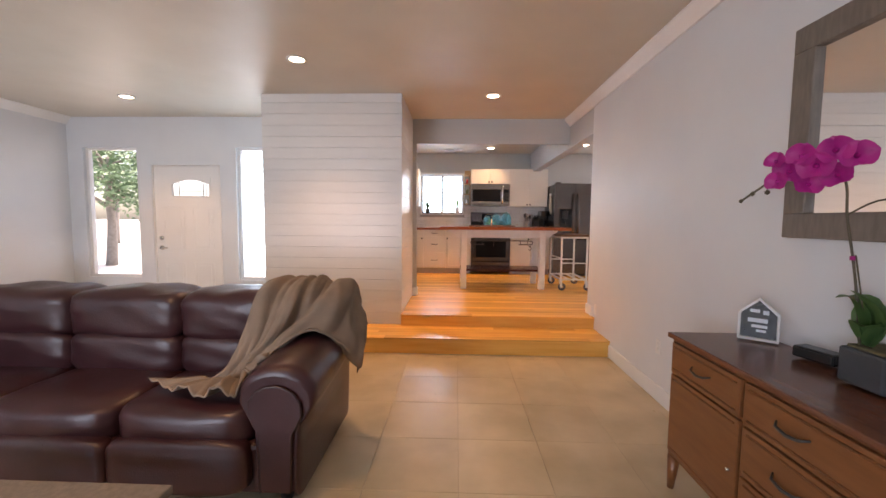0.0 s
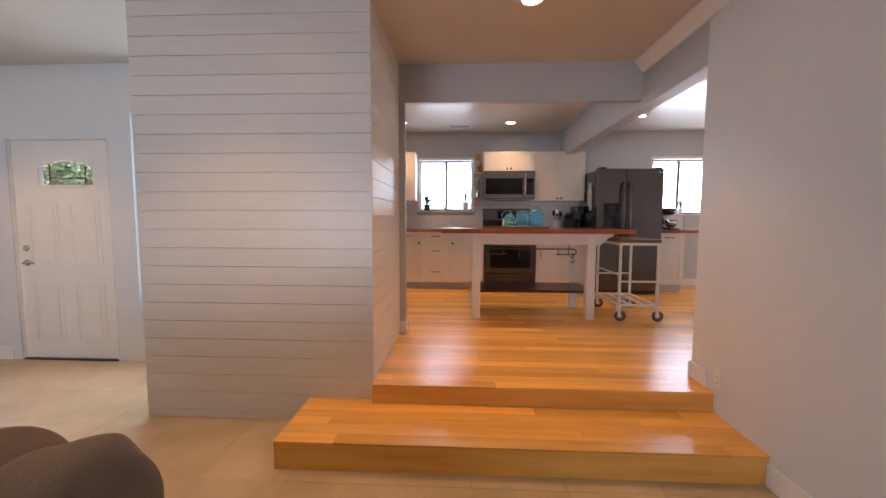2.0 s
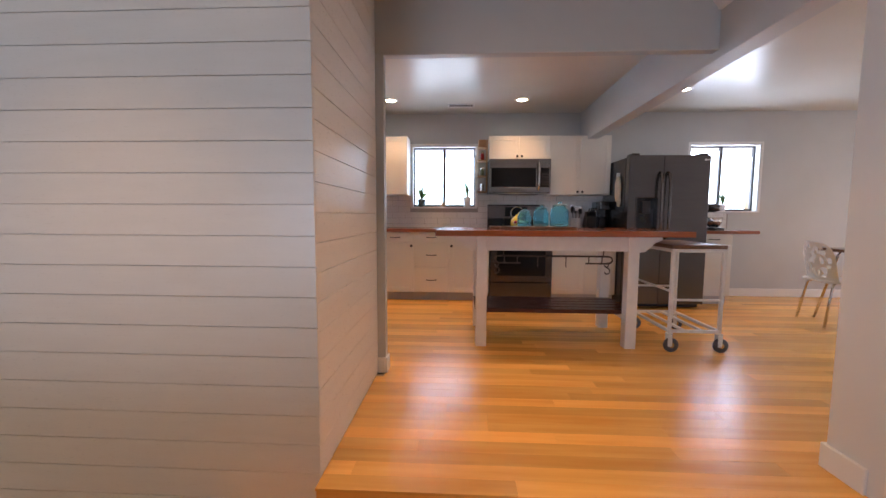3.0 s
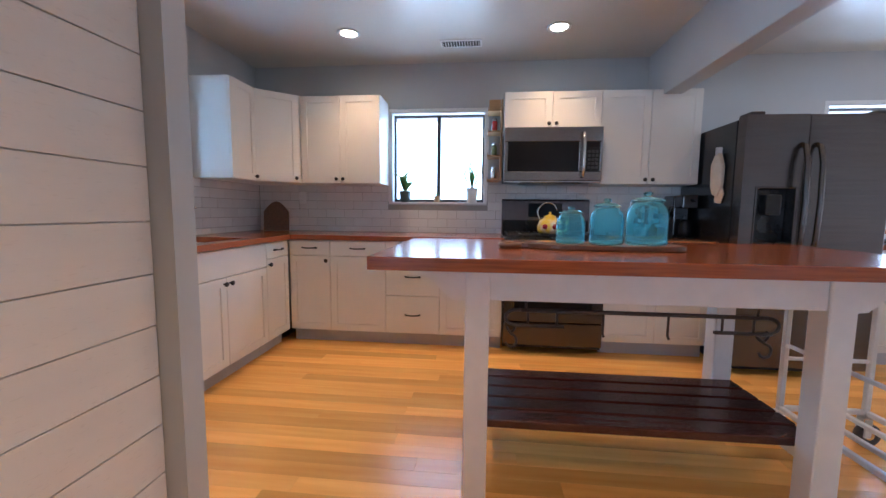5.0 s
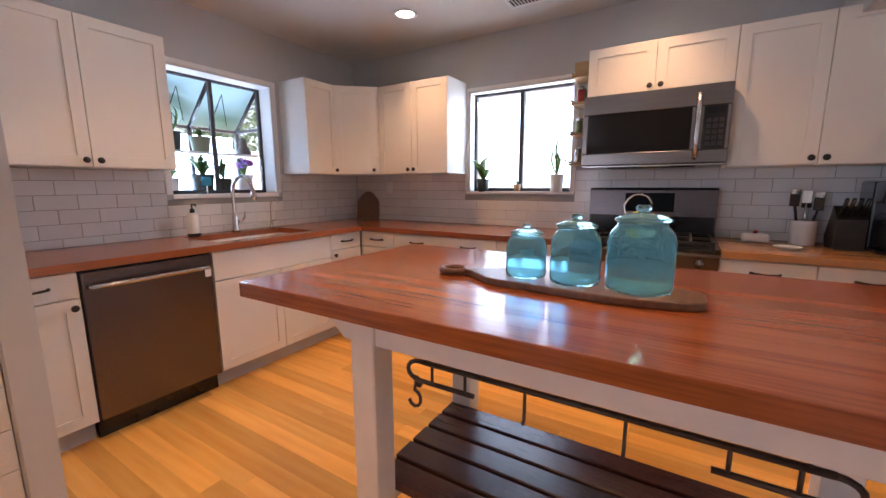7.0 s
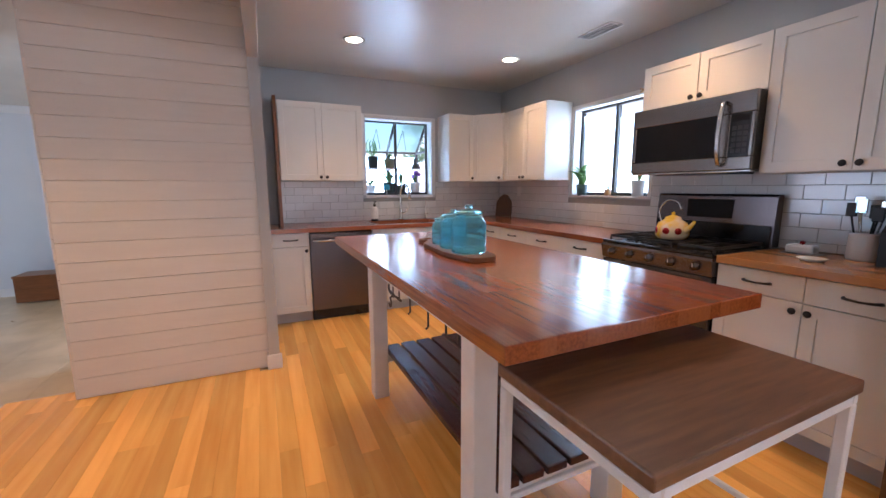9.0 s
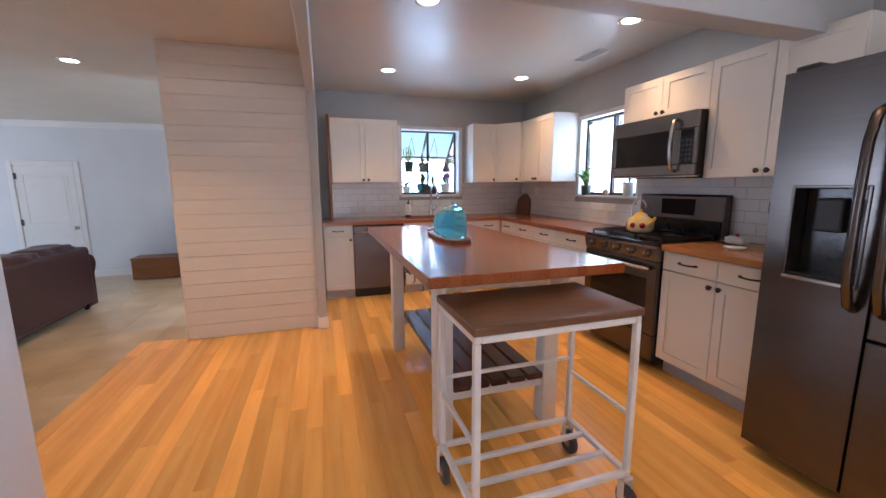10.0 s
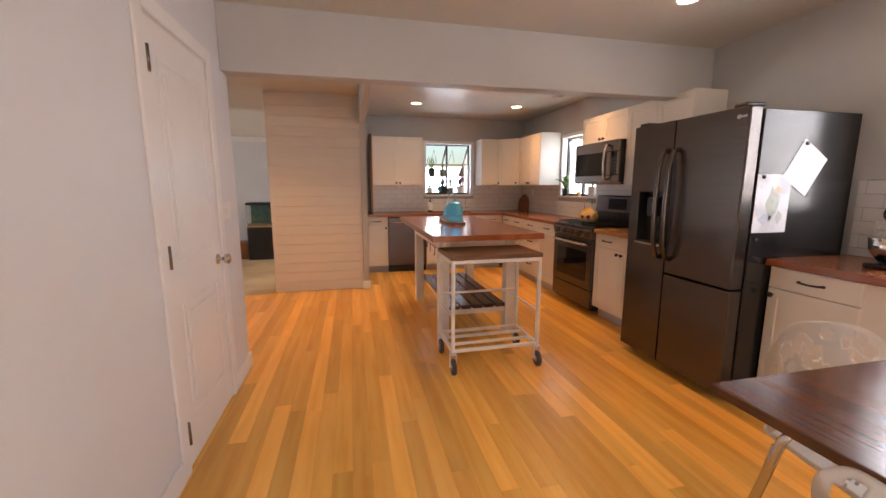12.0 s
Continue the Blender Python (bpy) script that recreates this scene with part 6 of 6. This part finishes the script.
spn = thing("sponge_tag", pose(-2.02, 6.95, SILL), "turquoise brush standing on the sink sill", "brush")
part("brush", box(-0.005, -0.035, 0.06, 0.005, 0.035, 0.125, 0.004), material("turquoise plastic", (0.02, 0.35, 0.55), None, 8, 0.4), spn)
part("stick", tube([(0, 0, 0), (0, 0, 0.06)], 0.004, None, 6), PLASTIC_W, spn)

# stand mixer and tray on the end counter
mx = thing("stand_mixer", pose(3.28, 8.25, CT, 0, 0, 20), "dark stand mixer on the end counter", "mixer")
part("base", box(-0.09, -0.16, 0.0, 0.09, 0.14, 0.03, 0.012, None, 2), BLACK, mx)
part("column", box(-0.05, 0.05, 0.03, 0.05, 0.13, 0.24, 0.015, None, 2), BLACK, mx)
part("head", tube([(0, 0.13, 0.28), (0, 0.08, 0.285), (0, -0.08, 0.285), (0, -0.16, 0.28)], [0.05, 0.062, 0.058, 0.035], None, 14), STEEL, mx)
part("bowl", lathe([(0.0, 0.035), (0.05, 0.035), (0.09, 0.09), (0.10, 0.16), (0.097, 0.16), (0.0, 0.15)], None, 20, pose(0, -0.07, 0), False), STEEL_L, mx)


# ---- dining chairs ----
SHELL = material("white moulded plastic", (0.76, 0.74, 0.70), (0.72, 0.70, 0.66), 6, 0.35)


def dining_chair(m, label):
    """A white perforated shell on a bent chrome frame; the sitter looks along +y."""
    c = thing("dining_chair", m, label, "chair", "white dining chairs")
    back = bmesh.new()
    nu, nv = 61, 41
    hole = random.Random(21)
    centres = [(hole.uniform(0.08, 0.92), hole.uniform(0.1, 0.9), hole.uniform(0.02, 0.045), hole.uniform(0.05, 0.10), hole.uniform(-0.7, 0.7)) for _ in range(46)]
    g = []
    for i in range(nu):
        u = i / (nu - 1)
        row = []
        for j in range(nv):
            v = j / (nv - 1)
            hw = 0.25 * (1 - 0.35 * max(0, v - 0.72) ** 2 / 0.0784 * 0.6)
            x = (u - 0.5) * 2 * hw
            row.append(back.verts.new((x, -0.21 - 0.07 * v + 0.06 * (2 * u - 1) ** 2, 0.46 + 0.385 * v - 0.05 * (2 * u - 1) ** 4 * v)))
        g.append(row)
    for i in range(nu - 1):
        for j in range(nv - 1):
            u, v = (i + 0.5) / (nu - 1), (j + 0.5) / (nv - 1)
            if 0.06 < u < 0.94 and 0.08 < v < 0.93:
                cut = False
                for cu, cv, ru, rv, an in centres:
                    du, dv = u - cu, v - cv
                    a, b = du * math.cos(an) + dv * math.sin(an), -du * math.sin(an) + dv * math.cos(an)
                    if (a / ru) ** 2 + (b / rv) ** 2 < 1:
                        cut = True
                        break
                if cut:
                    continue
            back.faces.new((g[i][j], g[i + 1][j], g[i + 1][j + 1], g[i][j + 1])).smooth = True
    bmesh.ops.solidify(back, geom=back.faces[:], thickness=0.009)
    part("backrest", back, SHELL, c, "white perforated backrest")
    part("seat", prism([(-0.22, -0.2), (-0.2, -0.22), (0.2, -0.22), (0.22, -0.2), (0.22, 0.18), (0.18, 0.22), (-0.18, 0.22), (-0.22, 0.18)], 0.44, 0.46, None, None, 0.006), SHELL, c)
    for x in (-0.2, 0.2):
        for y, s in ((-0.17, -1), (0.17, 1)):
            part("leg", tube([(x * 0.8, y * 0.8, 0.435), (x * 0.98, y, 0.40), (x * 1.12, y + 0.06 * s, 0.0)], 0.011, None, 8), CHROME, c, "chrome tube leg")
    return c


first = dining_chair(pose(4.43, 6.60, 0, 0, 0, -4), "white perforated dining chair with chrome legs")
copy_thing(first, pose(3.93, 7.11, 0, 0, 0, -102))

# ---- living room far side ----
ch = thing("wooden_chest", pose(-4.78, 2.39, LF), "low reddish wooden chest beside the aquarium", "chest")
part("body", box(-0.42, 0.0, 0.02, 0.0, 0.74, 0.37, 0.004), DRESSER, ch)
part("lid", box(-0.43, -0.01, 0.371, 0.01, 0.75, 0.395, 0.004), DRESSER, ch)
part("drawer_front", box(0.0, 0.02, 0.05, 0.008, 0.73, 0.21, 0.003), DRESSER, ch)
part("drawer_front", box(0.0, 0.02, 0.22, 0.008, 0.73, 0.36, 0.003), DRESSER, ch)
as_ = thing("aquarium_stand", pose(-4.72, 3.15, LF), "black aquarium stand against the wall", "stand")
part("cabinet", box(-0.42, 0.0, 0.0, 0.0, 0.78, 0.74, 0.006), BLACKM, as_)
part("door", box(0.0, 0.02, 0.04, 0.012, 0.38, 0.70, 0.003), BLACKM, as_)
part("door", box(0.0, 0.40, 0.04, 0.012, 0.76, 0.70, 0.003), BLACKM, as_)
aq = thing("aquarium", pose(-4.72, 3.15, LF + 0.741), "small planted aquarium on a black stand", "aquarium")
AQW = material("aquarium backdrop green", (0.06, 0.14, 0.11), (0.03, 0.08, 0.06), 10, 0.6)
part("tank_base", box(-0.40, 0.01, 0.0, 0.0, 0.77, 0.03, 0.003), PINE, aq)
part("back_sheet", box(-0.40, 0.015, 0.03, -0.39, 0.765, 0.49), AQW, aq)
part("gravel", box(-0.388, 0.016, 0.03, -0.008, 0.764, 0.075, 0.01), material("gravel", (0.30, 0.25, 0.18), (0.18, 0.15, 0.11), 60, 0.9, bump=0.5), aq)
for k in range(5):
    part("water_plant", leaf_mesh(0.22, 0.03, 0.03, bmesh.new(), pose(-0.15 - 0.04 * (k % 2), 0.12 + 0.13 * k, 0.075, 0, -80, 40 * k)), LEAF, aq)
for p in ((-0.006, 0.01, 0.03, 0.0, 0.77, 0.49), (-0.4, 0.008, 0.03, 0.0, 0.013, 0.49), (-0.4, 0.767, 0.03, 0.0, 0.772, 0.49)):
    part("pane", box(*p), GLASS, aq).visible_shadow = False
part("hood", box(-0.41, 0.0, 0.49, 0.01, 0.78, 0.55, 0.01, None, 2), BLACKM, aq)

# ---- outside ----
TREE = material("tree leaf", (0.10, 0.17, 0.08), (0.13, 0.21, 0.11), 6, 0.6)
BARK = material("bark", (0.24, 0.21, 0.18), (0.16, 0.14, 0.12), 12, 0.9, bump=0.6, bump_scale=20)


def tree(x, y, h, crown, seed, label):
    t = thing("tree", pose(x, y, LF - 0.12), label, "tree", "trees outside")
    rr = random.Random(seed)
    tr = tube(spline([(0, 0, 0), (0.05, 0.02, h * 0.3), (-0.04, 0.05, h * 0.55), (0.03, 0.0, h * 0.8)], 4), [0.16 - 0.009 * k for k in range(13)], None, 9)
    tips = []
    for k in range(9):
        a, z0 = math.tau * k / 9 + rr.uniform(-0.3, 0.3), h * rr.uniform(0.4, 0.75)
        tip = Vector((math.cos(a) * crown * rr.uniform(0.5, 0.9), math.sin(a) * crown * rr.uniform(0.5, 0.9), z0 + crown * rr.uniform(0.2, 0.8)))
        tube([(0, 0, z0), tip * 0.5 + Vector((0, 0, z0 * 0.5 + 0.1)), tip], [0.06, 0.035, 0.012], tr, 6)
        tips.append(tip)
    part("trunk", tr, BARK, t)
    verts, faces = [], []
    for tip in tips:
        for _ in range(420):
            c = tip + Vector((rr.gauss(0, crown * 0.28), rr.gauss(0, crown * 0.28), rr.gauss(0, crown * 0.22)))
            d, e = Vector((rr.uniform(-1, 1), rr.uniform(-1, 1), rr.uniform(-0.6, 0.6))).normalized() * 0.09, Vector((rr.uniform(-1, 1), rr.uniform(-1, 1), rr.uniform(-1, 1))).normalized() * 0.045
            i = len(verts)
            verts += [c - d, c + e, c + d, c - e]
            faces.append((i, i + 1, i + 2, i + 3))
    me = bpy.data.meshes.new("crown")
    me.from_pydata(verts, [], faces)
    me.materials.append(TREE)
    part("crown", me, None, t)


tree(-10.6, 11.8, 4.2, 1.35, 4, "leafy street tree in front of the house")
tree(-19.5, 22.0, 7.0, 2.8, 5, "leafy tree across the street")
sh = thing("flower_bush", pose(-4.85, 6.95, LF - 0.12), "low bush with purple flowers by the porch", "bush")
rr = random.Random(9)
for nm, mat, cnt, zz in (("foliage", TREE, 500, 0.0), ("blossom", VIOLET, 120, 0.06)):
    verts, faces = [], []
    for _ in range(cnt):
        c = Vector((rr.gauss(0, 0.2), rr.gauss(0, 0.2), 0.28 + zz + rr.gauss(0, 0.11)))
        d, e = Vector((rr.uniform(-1, 1), rr.uniform(-1, 1), rr.uniform(-1, 1))).normalized() * 0.035, Vector((rr.uniform(-1, 1), rr.uniform(-1, 1), rr.uniform(-1, 1))).normalized() * 0.02
        i = len(verts)
        verts += [c - d, c + e, c + d, c - e]
        faces.append((i, i + 1, i + 2, i + 3))
    me = bpy.data.meshes.new(nm)
    me.from_pydata(verts, [], faces)
    me.materials.append(mat)
    part(nm, me, None, sh)
part("stems", tube([(0, 0, 0), (0.03, 0, 0.15), (0.0, 0.02, 0.3)], 0.015, None, 6), BARK, sh)

# White boards added so the greenhouse panes look out on something bright.
fence = thing("fence", pose(-4.1, 6.5, LF - 0.12), "white board fence added as a bright backdrop for the windows", "fence")
for k in range(30):
    part("board", box(0, k * 0.30, 0, 0.025, k * 0.30 + 0.292, 2.15, 0.003), TRIM, fence)
part("rail", box(-0.04, 0, 0.4, 0, 9, 0.49), TRIM, fence)
part("rail", box(-0.04, 0, 1.7, 0, 9, 1.79), TRIM, fence)

# ---- pieces: boards, tiles and planks ----
shared = {}


def piece(name, key, lo, hi, bevel, mat, parent):
    """One of many alike pieces; same-sized ones share a mesh."""
    size = tuple(round(b - a, 4) for a, b in zip(lo, hi))
    k = (key, size)
    if k not in shared:
        bm = box(-size[0] / 2, -size[1] / 2, -size[2] / 2, size[0] / 2, size[1] / 2, size[2] / 2, bevel)
        me = bpy.data.meshes.new(name)
        bm.to_mesh(me)
        bm.free()
        me.materials.append(mat)
        shared[k] = me
    ob = new(name, shared[k])
    ob.location = [(a + b) / 2 for a, b in zip(lo, hi)]
    ob.parent = parent
    return ob


def boards(start, step, low, lo, hi):
    """Courses of shiplap from the floor to the ceiling; lo and hi are their plan corners."""
    z, lines = start - step * 12, [low]
    while z < LC:
        if z > low + 0.03:
            lines.append(z)
        z += step
    lines.append(LC)
    for z0, z1 in zip(lines, lines[1:]):
        if z1 - z0 > 0.012:
            piece("shiplap_board", "sb", (*lo, z0 + 0.0012), (*hi, z1 - 0.0012), 0.0012, SHIP, core)


boards(1.136, 0.1245, LF, (-2.111, 4.469), (-0.520, 4.483))
boards(1.105, 0.122, 0.001, (-0.533, 4.483), (-0.519, 5.578))

# living room floor tiles
TP = 0.487
x = 0.125 - TP * 12
while x < XR:
    y = 3.85 - TP * 15
    while y < 5.55:
        x0, x1, y0, y1 = max(x, XL) + 0.0009, min(x + TP, XR) - 0.0009, max(y, -3.0) + 0.0009, min(y + TP, 5.57) - 0.0009
        if x1 - x0 > 0.02 and y1 - y0 > 0.02 and not (x0 > -2.10 and y0 > 4.48):
            piece("floor_tile", "ft", (x0, y0, LF - 0.012), (x1, y1, LF), 0.0007, STONE, bpy.data.objects["floor_living"])
        y += TP
    x += TP

# kitchen planks
rnd = random.Random(7)
PW = 0.0925
rest = bmesh.new()


def lay(x0, x1, y0, y1, z, parent):
    x = x0 - rnd.uniform(0, 1.2)
    while x < x1:
        ln = rnd.choice((0.9, 1.2, 1.5, 1.8, 2.1))
        a, b = max(x, x0), min(x + ln, x1)
        if b - a > 0.01:
            if a > 5.3:
                box(a + 0.0002, y0 + 0.0002, z - 0.012, b - 0.0006, y1 - 0.0006, z, 0.0, rest)
            else:
                piece("floor_plank", "fp", (a + 0.0002, y0 + 0.0002, z - 0.012), (b - 0.0002, y1 - 0.0002, z), 0.0005, PLANK, parent)
        x += ln


y = 4.402
while y < YK:
    y1 = min(y + PW, YK)
    if y1 <= 4.67:
        lay(-0.52, XR, y, y1, 0.0, FLOOR_K)
    elif y1 <= 5.59:
        lay(-0.519, DX, y, y1, 0.0, FLOOR_K)
    elif y1 < 5.66:
        lay(-0.465, DX, y, y1, 0.0, FLOOR_K)
    else:
        lay(XK + 0.5, DX, y, y1, 0.0, FLOOR_K)
    y += PW
o = part("planks_far", rest, PLANK, FLOOR_K)
tagged(o, "", "", "", "stuff")
y = 3.942
while y < 4.41:
    y1 = min(y + PW, 4.412)
    lay(-0.96, XR, y, y1, -0.13, STEP)
    y += PW
lay(-0.96, -0.52, 4.412, 4.468, -0.13, STEP)

# glazed wall tiles
TW, TH = 0.184, 0.082


def tiled(wall, axis, lo, hi, zlo, zhi, holes, face):
    """Running-bond tiles on a wall, cut round holes (lo, hi, z0, z1)."""
    bm = bmesh.new()
    row, z = 0, 0.978 - TH
    while z < zhi:
        za, zb = max(z, zlo), min(z + TH, zhi)
        x = lo - (TW / 2 if row % 2 else 0) - 0.05
        while x < hi:
            a, b = max(x, lo), min(x + TW, hi)
            segs = [(a, b)]
            for h0, h1, k0, k1 in holes:
                if za >= k1 - 0.02 or zb <= k0 + 0.02:
                    continue
                nxt = []
                for s0, s1 in segs:
                    if s1 <= h0 or s0 >= h1:
                        nxt.append((s0, s1))
                        continue
                    if s0 < h0:
                        nxt.append((s0, h0))
                    if s1 > h1:
                        nxt.append((h1, s1))
                segs = nxt
            for s0, s1 in segs:
                if s1 - s0 > 0.015 and zb - za > 0.012:
                    g = 0.0016
                    if axis == "x":
                        piece("wall_tile", "wt" + axis, (s0 + g, face - 0.009, za + g), (s1 - g, face - 0.002, zb - g), 0.0012, SUBWAY, wall)
                    else:
                        piece("wall_tile", "wt" + axis, (face + 0.002, s0 + g, za + g), (face + 0.009, s1 - g, zb - g), 0.0012, SUBWAY, wall)
            x += TW
        z += TH
        row += 1


O = bpy.data.objects
tiled(O["wall_sink"], "y", 5.79, YK - 0.01, 0.927, UB, [(6.665, 7.565, 1.20, 3.0)], XK)
tiled(O["wall_stove"], "x", XK + 0.01, 2.0, 0.927, UB + 0.01, [(-0.68, 0.275, 1.20, 3.0)], YK)
tiled(O["wall_stove"], "x", 2.93, 3.66, 0.927, UB + 0.02, [(3.11, 4.09, 1.15, 3.0)], YK)
for nm, p in (("grout_sink", (XK, 5.79, 0.926, XK + 0.0045, 6.665, UB)), ("grout_sink", (XK, 6.665, 0.926, XK + 0.0045, 7.565, 1.18)), ("grout_sink", (XK, 7.565, 0.926, XK + 0.0045, YK, UB))):
    part("grout", box(*p), TGROUT, O["wall_sink"])
for p in ((XK + 0.005, YK - 0.0045, 0.926, -0.69, YK, UB), (-0.69, YK - 0.0045, 0.926, 0.27, YK, 1.19), (0.27, YK - 0.0045, 0.926, 2.0, YK, UB), (2.97, YK - 0.0045, 0.926, 3.12, YK, UB + 0.02), (3.12, YK - 0.0045, 0.926, 3.68, YK, 1.14)):
    part("grout", box(*p), TGROUT, O["wall_stove"])
